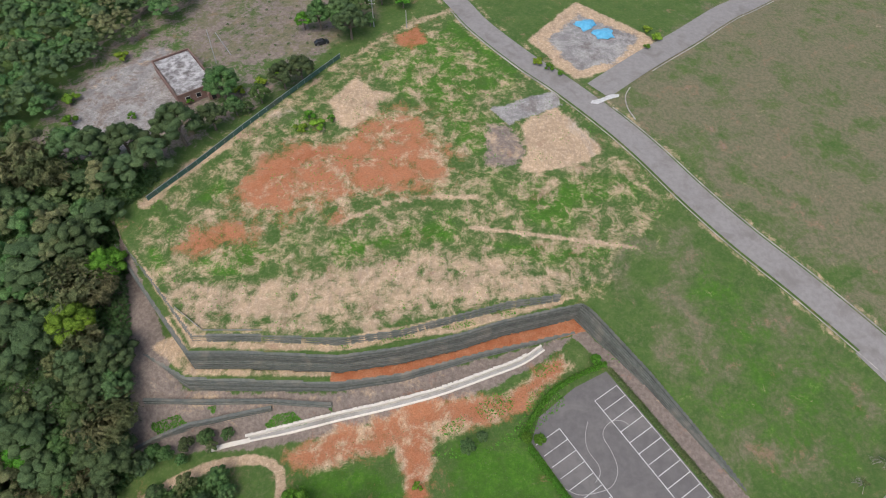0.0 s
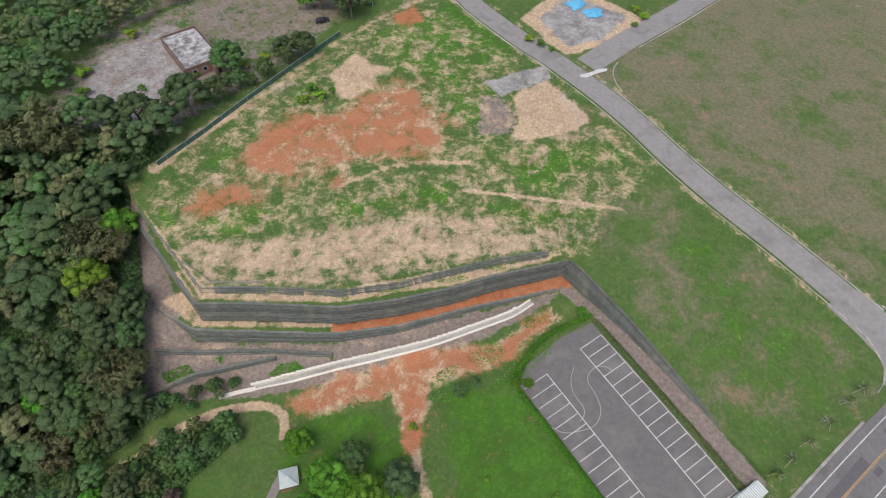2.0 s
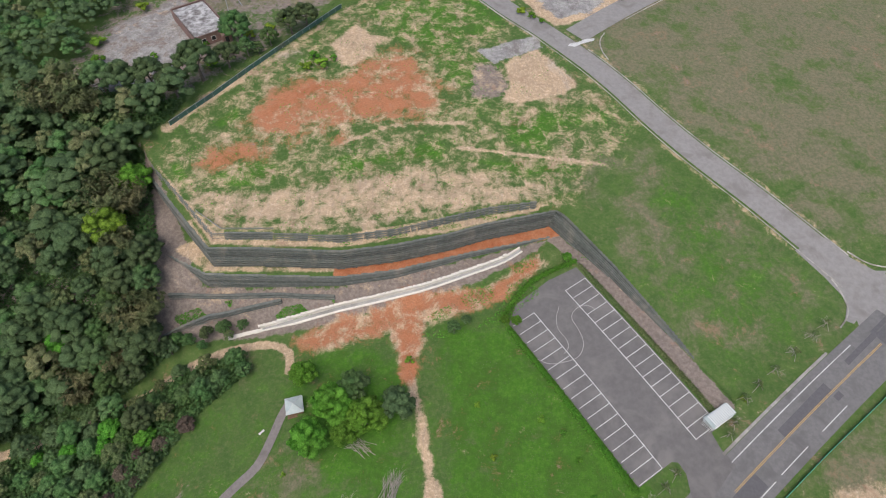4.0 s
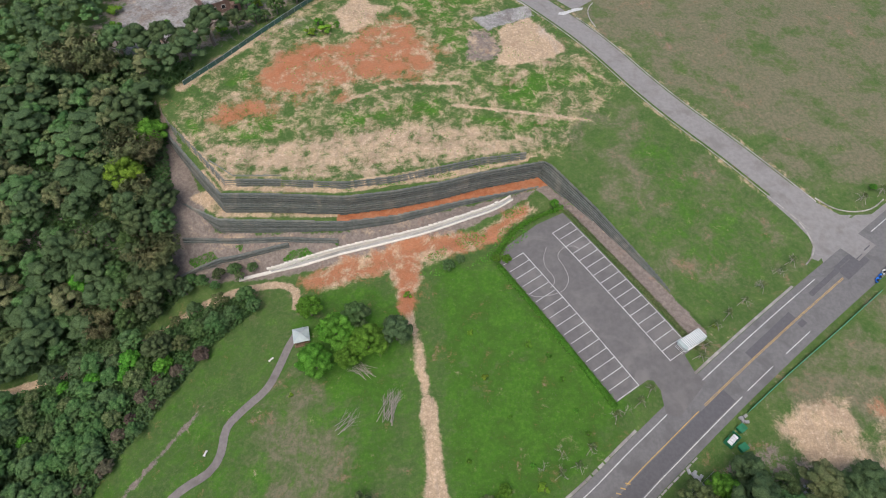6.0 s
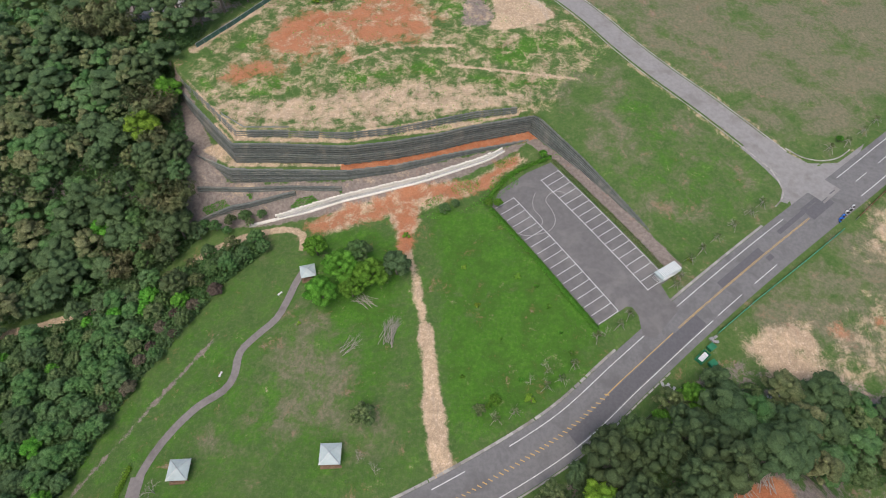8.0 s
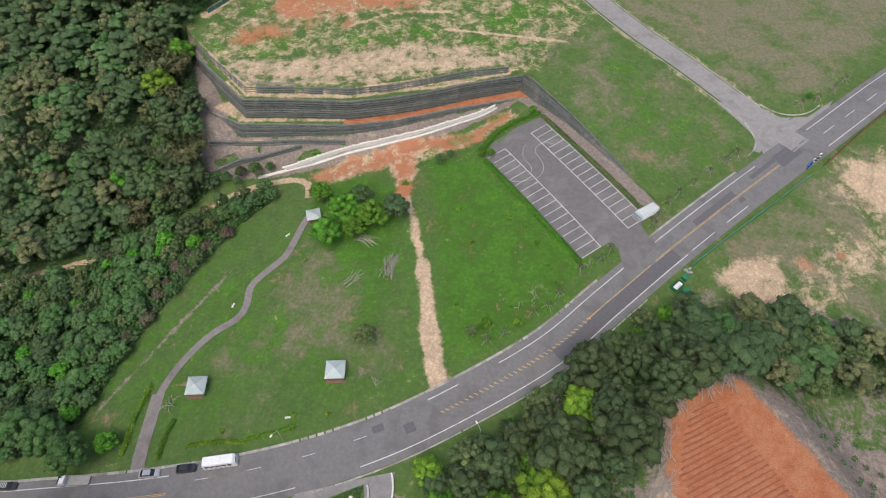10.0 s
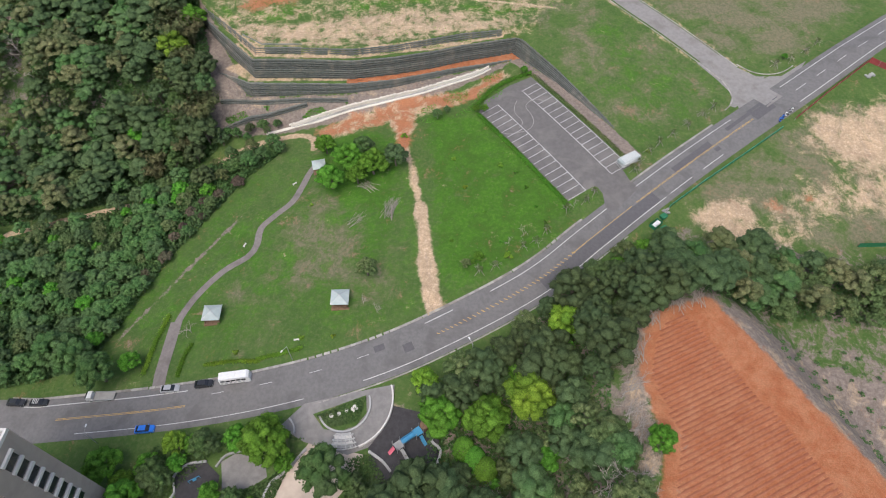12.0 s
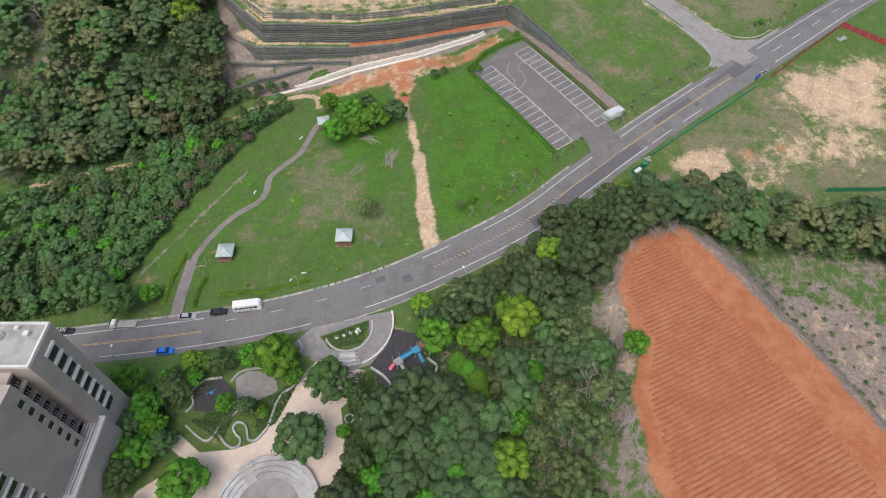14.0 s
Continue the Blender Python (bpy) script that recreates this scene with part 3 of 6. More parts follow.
SOIL_LINES = [
    (0, 1, [(-101.5, 135.1), (-93.0, 143.8), (-84.6, 154.8)], 2.6, 0.62, 3.0), (0, 1, [(-92.1, 115.4), (-82.4, 120.3), (-75.7, 123.6)], 2.2, 0.60, 3.0), (0, 1, [(-97.0, 110.3), (-87.6, 113.3), (-81.6, 117.7)], 2.6, 0.60, 3.0),
    (0, 1, DIRT_PATH[:10], 4.6, 1.2, 2.0), (0, 1, DIRT_PATH[9:20], 3.2, 1.1, 2.0), (0, 1, DIRT_PATH[19:36], 1.9, 1.0, 2.0), (0, 0, DIRT_PATH[32:], 4.2, 0.75, 2.5),
    (0, 1, TRACK, 2.0, 1.2, 1.2),
    (0, 1, glide([(-25, 89), (-10, 96), (8, 97)]), 1.0, 1.1, 1.2), (0, 1, glide([(7, 88), (23, 86), (45, 83)]), 1.1, 1.1, 1.2),
    (0, 1, side_line(SIDE_ROAD, 5).tolist(), 1.2, 0.55, 1.5), (0, 1, side_line(SIDE_ROAD, -5).tolist(), 1.2, 0.55, 1.5),
    (0, 1, glide([(6, 178), (-8, 170), (-28, 150), (-42, 132), (-53, 116)]), 3.4, 0.62, 3.0), (0, 1, glide([(-50, 122), (-63, 107), (-72, 95)]), 4.0, 0.75, 3.0),
    (1, 2, glide([(-77, -30), (-68, -16), (-60, -4), (-52, 8)]), 1.2, 0.75, 1.5),
]
build_ground()

# ---- roads ----
road = tagged(ribbon("road", MAIN_ROAD, -5.4, 5.4, 0.09, m_asphalt, cuts=10), "grey asphalt two-lane road with painted lines", "road", kind="structure")
side = tagged(ribbon("road", SIDE_ROAD, -3.7, 3.7, 0.13, m_old_road, cuts=8), "pale worn asphalt lane beside grass fields", "road", kind="structure")
branch = tagged(ribbon("road", BRANCH_ROAD, -4.0, 4.0, 0.17, m_old_road, cuts=8), "pale worn asphalt branch lane", "road", kind="structure")


def flat_area(name, poly, lift, material, label, category, step=2.0, kind="structure"):
    """A paved area laid on the land."""
    bm = bmesh.new()
    bm.faces.new([bm.verts.new((x, y, 0)) for x, y in poly])
    xs, ys = [p[0] for p in poly], [p[1] for p in poly]
    for lo, hi, nrm in ((min(xs), max(xs), (1, 0, 0)), (min(ys), max(ys), (0, 1, 0))):
        v = lo + step
        while v < hi:
            co = (v, 0, 0) if nrm[0] else (0, v, 0)
            bmesh.ops.bisect_plane(bm, geom=bm.verts[:] + bm.edges[:] + bm.faces[:], plane_co=co, plane_no=nrm)
            v += step
    bm.verts.ensure_lookup_table()
    h = height(np.array([v.co.x for v in bm.verts]), np.array([v.co.y for v in bm.verts]))
    for v, z in zip(bm.verts, h):
        v.co.z = z + lift
    bmesh.ops.recalc_face_normals(bm, faces=bm.faces)
    if sum(f.normal.z for f in bm.faces) < 0:
        bmesh.ops.reverse_faces(bm, faces=bm.faces)
    me = bpy.data.meshes.new(name)
    bm.to_mesh(me)
    bm.free()
    me.materials.append(material)
    return tagged(new(name, me), label, category, kind=kind)


flat_area("road_mouth", [(88, 58), (97, 62), (101, 56.5), (106, 53), (114, 53), (124, 60), (112, 44), (96, 34), (97, 44), (93, 51)], 0.06, m_old_road, "worn asphalt junction apron", "road")
lot = flat_area("parking_lot", LOT, 0.10, m_lot, "asphalt parking lot with painted bays", "parking lot")


def stripe(name, a, b, wide, parent, material=None, lift=0.02):
    n = max(2, int(math.hypot(b[0] - a[0], b[1] - a[1]) / 2) + 1)
    line = [(a[0] + (b[0] - a[0]) * i / (n - 1), a[1] + (b[1] - a[1]) * i / (n - 1)) for i in range(n)]
    return ribbon(name, line, -wide / 2, wide / 2, 0.10 + lift, material or m_white, parent=parent, cuts=1)


BAY = 2.604
for k in range(17):
    stripe("bay_line", lot_xy(k * BAY, -6.0), lot_xy(k * BAY, 0), 0.16, lot)
    stripe("bay_line", lot_xy(k * BAY - 0.4, 9.6), lot_xy(k * BAY - 0.4, 15.5), 0.16, lot)
stripe("bay_line", lot_xy(0, 0), lot_xy(16 * BAY, 0), 0.18, lot, lift=0.03)
stripe("bay_line", lot_xy(-0.4, 9.6), lot_xy(16 * BAY - 0.4, 9.6), 0.18, lot, lift=0.03)
stripe("bay_line", lot_xy(-0.4, 15.5), lot_xy(16 * BAY - 0.4, 15.5), 0.14, lot, lift=0.03)

# ---- retaining walls ----


def retaining_wall(line, top, foot, batter, label, courses, steps=3.0):
    """A wall of stacked block courses, each set back a little from the one below."""
    pts = [line[0]]
    for a, b in zip(line[:-1], line[1:]):
        k = max(1, round(math.hypot(b[0] - a[0], b[1] - a[1]) / steps))
        pts += [(a[0] + (b[0] - a[0]) * i / k, a[1] + (b[1] - a[1]) * i / k) for i in range(1, k + 1)]
    root = tagged(new("retaining_wall"), label, "retaining wall", kind="structure")
    n = len(pts)
    zt = np.array([top(x, y) for x, y in pts])
    zb = np.array([foot(x, y) for x, y in pts]) - 0.35
    inner = side_line(pts, -0.55)
    for c in range(courses):
        f0, f1 = c / courses, (c + 0.60) / courses
        out = side_line(pts, 0.12 + batter * (1 - c / max(1, courses - 1)) + random.uniform(-0.03, 0.03))
        verts, faces = [], []
        for i in range(n):
            z0, z1 = zb[i] + (zt[i] - zb[i]) * f0, zb[i] + (zt[i] - zb[i]) * f1
            verts += [(*out[i], z0), (*out[i], z1), (*inner[i], z1), (*inner[i], z0)]
        for i in range(n - 1):
            p, q = 4 * i, 4 * i + 4
            faces += [(p, q, q + 1, p + 1), (p + 1, q + 1, q + 2, p + 2), (p + 2, q + 2, q + 3, p + 3), (p + 3, q + 3, q, p)]
        faces += [(0, 1, 2, 3), (4 * n - 1, 4 * n - 2, 4 * n - 3, 4 * n - 4)]
        mesh_object("course", verts, faces, m_block, root)
    return root


def main_top(x, y):
    return 7.05 if x < 31.5 else float(high_ground(x, y)) + 0.05


def main_foot(x, y):
    return float(np.interp(x, [-78, -70, -56, 30, 31.5, 43, 53, 64], [3.0, 1.0, 0.0, 1.4, 1.3, 0.9, 0.6, -0.6]))


retaining_wall(WALL_MAIN[:10], main_top, main_foot, 0.35, "tall dark concrete-block retaining wall in stacked courses", 9)
retaining_wall(WALL_MAIN[9:], main_top, main_foot, 1.35, "sloping dark block wall beside the parking lot", 9)
retaining_wall(WALL_TOP, lambda x, y: 9.45, lambda x, y: 7.0, 0.3, "low dark block wall along the top terrace", 4)
retaining_wall(WALL_LOW, lambda x, y: float(np.interp(x, [-67, -56, 30], [-0.4, 0.05, 1.45])), lambda x, y: float(np.interp(x, [-67, -56, 26, 30], [-3.5, -5.3, 0.4, 0.9])), 0.25, "dark concrete-block retaining wall below the red shelf", 7)
retaining_wall([(-66, 51.4), (-58.9, 51.2), (-47.8, 51.2), (-38.2, 50.9), (-31.4, 50.2), (-24, 49.6)], lambda x, y: at(x, y + 1.2) + 1.2, lambda x, y: at(x, y - 1) - 0.3, 0.25, "low dark block wall at the slope foot", 4)
retaining_wall([(-67.6, 43), (-63.3, 44.8), (-55.8, 47.3), (-48, 48.6), (-37.4, 49.6)], lambda x, y: at(x, y + 1) + 1.0, lambda x, y: at(x, y - 1) - 0.3, 0.25, "overgrown low block wall on the slope", 4)

# ---- drainage channel ----
chan = tagged(new("drainage_channel"), "new pale concrete drainage channel with stepped wall", "channel", kind="structure")
ribbon("channel_wall", CHANNEL, -0.95, -0.5, 0.8, m_channel, 1.6, chan, 2)
for (ax, ay), (bx, by) in zip(*(lambda q: (q[:-1], q[1:]))([tuple(p) for p in side_line(glide(CHANNEL[::3], 1.2), -0.72)])):
    d = math.atan2(by - ay, bx - ax)
    box_part("coping_block", (-0.5, 0.5, -0.3, 0.3, 0.0, 0.25 + random.random() * 0.3), m_channel, chan, m=Matrix.Translation((ax, ay, at(ax, ay) + 0.72)) @ Matrix.Rotation(d + random.uniform(-0.12, 0.12), 4, "Z"))
ribbon("channel_bed", CHANNEL, -0.45, 0.25, 0.18, m_concrete, 0.5, chan, 2)
ribbon("channel_kerb", CHANNEL, 0.25, 0.6, 0.4, m_channel, 0.9, chan, 1)
ribbon("channel_apron", glide([(-51, 43), (-47, 44), (-42.5, 44.6)]), -0.5, 0.5, 0.4, m_channel, 0.8, chan, 2)

# ---- park trail ----
tagged(ribbon("footpath", glide([(-61.5, -44.5), (-62, -40), (-62, -33), (-62, -26)]), -1.6, 1.6, 0.15, m_trail, cuts=4), "broad brown paved path mouth by the road", "path", kind="structure")
tagged(ribbon("footpath", TRAIL, -1.0, 1.0, 0.18, m_trail, cuts=3), "dark paved winding footpath across the lawn", "path", kind="structure")


# ---- trees ----
def leaf_mesh(name, centres, normals, sizes, material, rng, stretch=1.0, core=None):
    """One small bent leaf spray at each centre, over the clumps of core, where there are any."""
    n = len(centres)
    r = rng.normal(size=(n, 3))
    a = np.cross(normals, r)
    a /= np.linalg.norm(a, axis=1)[:, None] + 1e-9
    b = np.cross(normals, a)
    s = sizes[:, None]
    v = np.stack([centres - a * s * stretch, centres - b * s * 0.55 + normals * s * 0.25, centres + a * s * stretch, centres + b * s * 0.55 + normals * s * 0.25], 1).reshape(-1, 3)
    quads = np.arange(4 * n).reshape(-1, 4)
    if core is not None:
        quads = np.concatenate([quads, core[1] + len(v)])
        v = np.concatenate([v, core[0]])
    return quad_mesh(name, v, quads, [material], None)


def quad_mesh(name, v, quads, mats, slots):
    me = bpy.data.meshes.new(name)
    me.vertices.add(len(v))
    me.vertices.foreach_set("co", v.ravel())
    me.loops.add(quads.size)
    me.loops.foreach_set("vertex_index", quads.ravel())
    me.polygons.add(len(quads))
    me.polygons.foreach_set("loop_start", np.arange(0, quads.size, 4))
    me.polygons.foreach_set("use_smooth", np.ones(len(quads), bool))
    for m in mats:
        me.materials.append(m)
    if slots is not None:
        me.polygons.foreach_set("material_index", slots)
    me.update(calc_edges=True)
    return me


@functools.lru_cache(None)
def clump_shape(n, rows):
    """The unit clump: the top and the upper rows of the sides of a cube cut n times a side, blown up to a sphere."""
    verts, quads, seen = [], [], {}

    def vert(p):
        key = tuple(round(c, 4) for c in p)
        if key not in seen:
            seen[key] = len(verts)
            q = Vector(p).normalized()
            verts.append((q.x, q.y, q.z))
        return seen[key]

    def grid(i):
        return math.tan((2 * i / n - 1) * math.pi / 4)
    for i in range(n):
        for j in range(n):
            quads.append([vert((grid(i + a), grid(j + b), 1)) for a, b in ((0, 0), (1, 0), (1, 1), (0, 1))])
    for k in range(4):
        c, s = (1, 0, -1, 0)[k], (0, 1, 0, -1)[k]
        for i in range(n):
            for j in range(n - rows, n):
                quads.append([vert((c - s * grid(i + a), s + c * grid(i + a), grid(j + b))) for a, b in ((0, 0), (1, 0), (1, 1), (0, 1))])
    return np.array(verts), np.array(quads)


def crown_points(rng, radius, tall, base, lobes, per, cut=3, rows=2, small=0.21, big=0.36):
    """A crown heaped up from uneven clumps: the points and normals of leaf sprays on them, and the clumps themselves."""
    unit, quads = clump_shape(cut, rows)
    cs, ns, vs, qs = [], [], [], []
    for k in range(lobes):
        ang, rr = k * 2.4 + rng.uniform(-0.5, 0.5), radius * 0.82 * math.sqrt((k + rng.rand()) / lobes)
        lift = (1 - (rr / radius) ** 2)
        c = np.array([rr * math.cos(ang), rr * math.sin(ang), base + tall * (0.08 + 0.68 * lift * rng.uniform(0.72, 1.12))])
        lr = radius * rng.uniform(small, big)
        squash = np.array([rng.uniform(0.8, 1.25), rng.uniform(0.8, 1.25), rng.uniform(0.55, 0.85)])
        vs.append(c + unit * squash * lr * rng.uniform(0.62, 1.22, (len(unit), 1)))
        qs.append(quads + k * len(unit))
        d = rng.normal(size=(per, 3))
        d[:, 2] = np.abs(d[:, 2]) * 0.9 - 0.35
        d /= np.linalg.norm(d, axis=1)[:, None]
        cs.append(c + d * lr * rng.uniform(0.8, 1.22, (per, 1)) * squash)
        ns.append(d + np.array([0, 0, 0.3]) + rng.normal(size=(per, 3)) * 0.4)
    c, nrm = np.concatenate(cs), np.concatenate(ns)
    return c, nrm / np.linalg.norm(nrm, axis=1)[:, None], (np.concatenate(vs), np.concatenate(qs))


def trunk_bmesh(rng, tall, girth, limbs, reach):
    bm = bmesh.new()
    p = Vector((0, 0, -0.5))
    for k in range(3):
        q = p + Vector((rng.uniform(-0.2, 0.2), rng.uniform(-0.2, 0.2), tall / 3 + 0.15))
        prism(bm, p, q, girth * (1 - 0.22 * k), girth * (1 - 0.22 * (k + 1)), 6)
        p = q
    for k in range(limbs):
        ang = k * 2.4 + rng.rand()
        s = Vector((0, 0, tall * rng.uniform(0.45, 0.9)))
        e = s + Vector((math.cos(ang) * reach * rng.uniform(0.5, 0.8), math.sin(ang) * reach * rng.uniform(0.5, 0.8), tall * rng.uniform(0.2, 0.4)))
        prism(bm, s, e, girth * 0.4, girth * 0.12, 4)
    return bm


def make_tree(seed, radius, tall, material, label, leaves=1320, leaf=0.19, lobes=44, category="tree", small=0.13, big=0.27, cut=2):
    rng = np.random.RandomState(seed)
    root = thing(category, Matrix.Identity(4), label, category)
    part("trunk", trunk_bmesh(rng, tall * 0.55, radius * 0.07 + 0.06, 6, radius), m_bark, root)
    c, nrm, core = crown_points(rng, radius, tall * 0.72, tall * 0.28, lobes, leaves // lobes, cut, min(2, cut), small, big)
    ob = new("crown", leaf_mesh("crown", c, nrm, rng.uniform(0.6, 1.35, len(c)) * leaf, material, rng, 1.0, core))
    ob.parent = root
    return root


def make_bamboo(seed, radius, tall, material, label):
    rng = np.random.RandomState(seed)
    root = thing("bamboo_clump", Matrix.Identity(4), label, "bamboo")
    bm = bmesh.new()
    cs, ns = [], []
    for k in range(26):
        ang, out = rng.rand() * 2 * math.pi, radius * rng.uniform(0.25, 1.0)
        h = tall * rng.uniform(0.75, 1.05)
        way = np.array([math.cos(ang), math.sin(ang), 0])
        last = way * 0.3
        for j in range(1, 6):
            t = j / 5
            q = way * (0.3 + out * t * t) + np.array([0, 0, h * (t - 0.22 * t * t * t)])
            prism(bm, last, q, 0.07 - 0.01 * j, 0.06 - 0.01 * j, 3)
            m = 14 if j > 1 else 3
            cs.append(q + rng.normal(size=(m, 3)) * np.array([0.35, 0.35, 0.4]))
            ns.append(way * 0.6 + np.array([0, 0, 0.8]) + rng.normal(size=(m, 3)) * 0.4)
            last = q
    part("stem_cluster", bm, m_bark, root)
    c, nrm = np.concatenate(cs), np.concatenate(ns)
    nrm /= np.linalg.norm(nrm, axis=1)[:, None]
    ob = new("foliage", leaf_mesh("foliage", c, nrm, rng.uniform(0.7, 1.4, len(c)) * 0.34, material, rng, 1.5))
    ob.parent = root
    return root


def bare_branches(bm, rng, p, way, length, girth, depth):
    q = p + way * length
    prism(bm, p, q, girth, girth * 0.65, 4)
    if depth:
        for k in range(3):
            d = (way + Vector(rng.normal(size=3)) * 0.55).normalized()
            bare_branches(bm, rng, p + way * length * rng.uniform(0.6, 1.0), d, length * rng.uniform(0.6, 0.85), girth * 0.6, depth - 1)


def make_bare_tree(seed, tall, label):
    rng = np.random.RandomState(seed)
    root = thing("bare_tree", Matrix.Identity(4), label, "tree")
    bm = bmesh.new()
    bare_branches(bm, rng, Vector((0, 0, -0.4)), Vector((0, 0, 1)), tall * 0.36, 0.16, 4)
    part("branchwork", bm, m_deadwood, root)
    return root


def stand(x, y, turn=0.0, s=1.0, dz=0.0):
    return Matrix.Translation((x, y, at(x, y) + dz)) @ Matrix.Rotation(turn, 4, "Z") @ Matrix.Scale(s, 4)


TREES = {
    "dark": [make_tree(11 + k, 3.8 + 0.5 * k, 8.5 + k, m_leaf_dark, "dark green broadleaf tree with a dense crown in the wood") for k in range(3)],
    "mid": [make_tree(21 + k, 3.2 + 0.5 * k, 7.5 + k, m_leaf_mid, "mid-green broadleaf tree with a rounded crown in the wood") for k in range(3)],
    "bright": [make_tree(31 + k, 2.7 + 0.5 * k, 6.0 + k, m_leaf_bright, "bright fresh-green leafy tree with rounded crown") for k in range(2)],
    "yellow": [make_tree(41, 3.6, 9.0, m_leaf_yellow, "yellow-green flowering broadleaf tree above the wood")],
    "brown": [make_tree(51, 2.4, 4.6, m_leaf_brown, "brownish withered bushy tree at the wood's edge")],
    "olive": [make_tree(61, 3.2, 7.0, m_leaf_olive, "olive-green thin-leaved tree in the wood", 1100, 0.17, 30, "tree", 0.1, 0.22, 2)],
    "bamboo": [make_bamboo(71 + k, 4.0 + k, 10.0 + k, m_leaf_bamboo, "olive arching bamboo clump in the wood") for k in range(2)],
    "bare": [make_bare_tree(81 + k, 7.0 + k, "leafless grey tree with bare branches") for k in range(2)],
    "shrub": [make_tree(91 + k, 1.3 + 0.3 * k, 1.9, (m_leaf_bright, m_leaf_yellow)[k], "low rounded green leafy shrub in grass", 90, 0.16, 9, "shrub", 0.22, 0.42, 2) for k in range(2)],
}
used = set()


def far_crown(seed, radius, tall, material, lobes, per, cut, rows):
    rng = np.random.RandomState(seed)
    thin = material is m_leaf_olive
    c, nrm, core = crown_points(rng, radius, tall * 0.72, tall * 0.28, lobes, per * (2 if thin else 1), cut, rows, 0.12 if thin else 0.18, 0.24 if thin else 0.33)
    return leaf_mesh("far_crown", c, nrm, rng.uniform(0.6, 1.35, len(c)) * 0.23, material, rng, 1.0, core)


def far_set(seed, lobes, per, cut, rows):
    kinds = (("dark", 4.1, 9.5, m_leaf_dark), ("mid", 3.7, 8.5, m_leaf_mid), ("bright", 3.0, 6.5, m_leaf_bright), ("olive", 3.2, 7.0, m_leaf_olive), ("brown", 2.4, 4.6, m_leaf_brown), ("bamboo", 3.4, 9.5, m_leaf_bamboo))
    return {kind: far_crown(seed + i, r, h, m, lobes, per, cut, rows) for i, (kind, r, h, m) in enumerate(kinds)}


FAR_CROWNS = [far_set(111 + 20 * k, 20, 10, 2, 1) for k in range(2)]
MID_CROWNS = [far_set(211 + 20 * k, 30, 18, 2, 1) for k in range(3)]


def plant(kind, x, y, s=1.0, rng=random, k=None):
    src = TREES[kind][rng.randrange(len(TREES[kind])) if k is None else k]
    turn = rng.uniform(0, 6.28)
    m = stand(x, y, turn, s)
    if src.name not in used:
        used.add(src.name)
        src.matrix_world = m
        return src
    return copy_thing(src, stand(x, y, turn, s / src.scale.x))


def scatter(poly, gap, rng):
    """Points within poly at least gap apart."""
    xs, ys = [p[0] for p in poly], [p[1] for p in poly]
    out, cell = [], {}
    tries = int((max(xs) - min(xs)) * (max(ys) - min(ys)) / gap ** 2 * 7)
    c = np.array([(rng.uniform(min(xs), max(xs)), rng.uniform(min(ys), max(ys))) for _ in range(tries)])
    ok = inside(c[:, 0], c[:, 1], poly)
    for x, y in c[ok]:
        i, j = int(x // gap), int(y // gap)
        if any(math.hypot(x - a, y - b) < gap for u in (i - 1, i, i + 1) for v in (j - 1, j, j + 1) for a, b in cell.get((u, v), ())):
            continue
        cell.setdefault((i, j), []).append((x, y))
        out.append((x, y))
    return out


class Joined:
    """Many far plants gathered into one mesh."""

    def __init__(self):
        self.verts, self.quads, self.slots, self.mats, self.count = [], [], [], [], 0

    def add(self, mesh, m):
        n, k = len(mesh.vertices), len(mesh.polygons)
        co, quads = np.empty(n * 3), np.empty(k * 4, int)
        mesh.vertices.foreach_get("co", co)
        mesh.loops.foreach_get("vertex_index", quads)
        r = np.array(m)
        self.verts.append(co.reshape(-1, 3) @ r[:3, :3].T + r[:3, 3])
        self.quads.append(quads.reshape(-1, 4) + self.count)
        self.count += n
        mat = mesh.materials[0]
        if mat not in self.mats:
            self.mats.append(mat)
        self.slots += [self.mats.index(mat)] * k

    def build(self, name, label, category):
        me = quad_mesh(name, np.concatenate(self.verts), np.concatenate(self.quads), self.mats, self.slots)
        return tagged(new(name, me), label, category, kind="stuff")


WEST_WOOD = [(-80, 92), (-76, 82), (-70.5, 64), (-69, 50), (-71, 43), (-66, 38.5), (-76, 29.8), (-98, 21), (-130, 10.5), (-165, 8), (-172, 105), (-112, 107), (-100, 110), (-86, 108), (-70, 104), (-74, 96)]
BUSH_WOOD = [(-46, 36.5), (-54, 36.5), (-64, 32.4), (-76, 26), (-98, 16), (-130, 6), (-140, -45), (-98, -41), (-82, -36), (-76.5, -22), (-69.5, -3), (-61.5, 10), (-53.5, 24), (-44, 33)]
SOUTH_WOOD = [(2, -48), (22, -36), (38, -24), (54, -14.5), (65, -7.5), (73, -11.5), (100, -15.5), (150, -17), (165, -32), (120, -30), (80, -30), (66, -31), (54, -33), (44, -42), (40.5, -54), (41, -74), (37, -92), (40, -112), (-12, -112), (-12, -92), (-6, -84), (4, -68)]
NORTH_WOOD = [(-185, 106), (-108, 110), (-106, 140), (-90, 163), (-82, 178), (-90, 215), (-185, 215)]
FAR_WOOD = [(-95, 215), (-45, 190), (-12, 185), (-4, 200), (-40, 270), (-120, 270)]
rnd = random.Random(7)
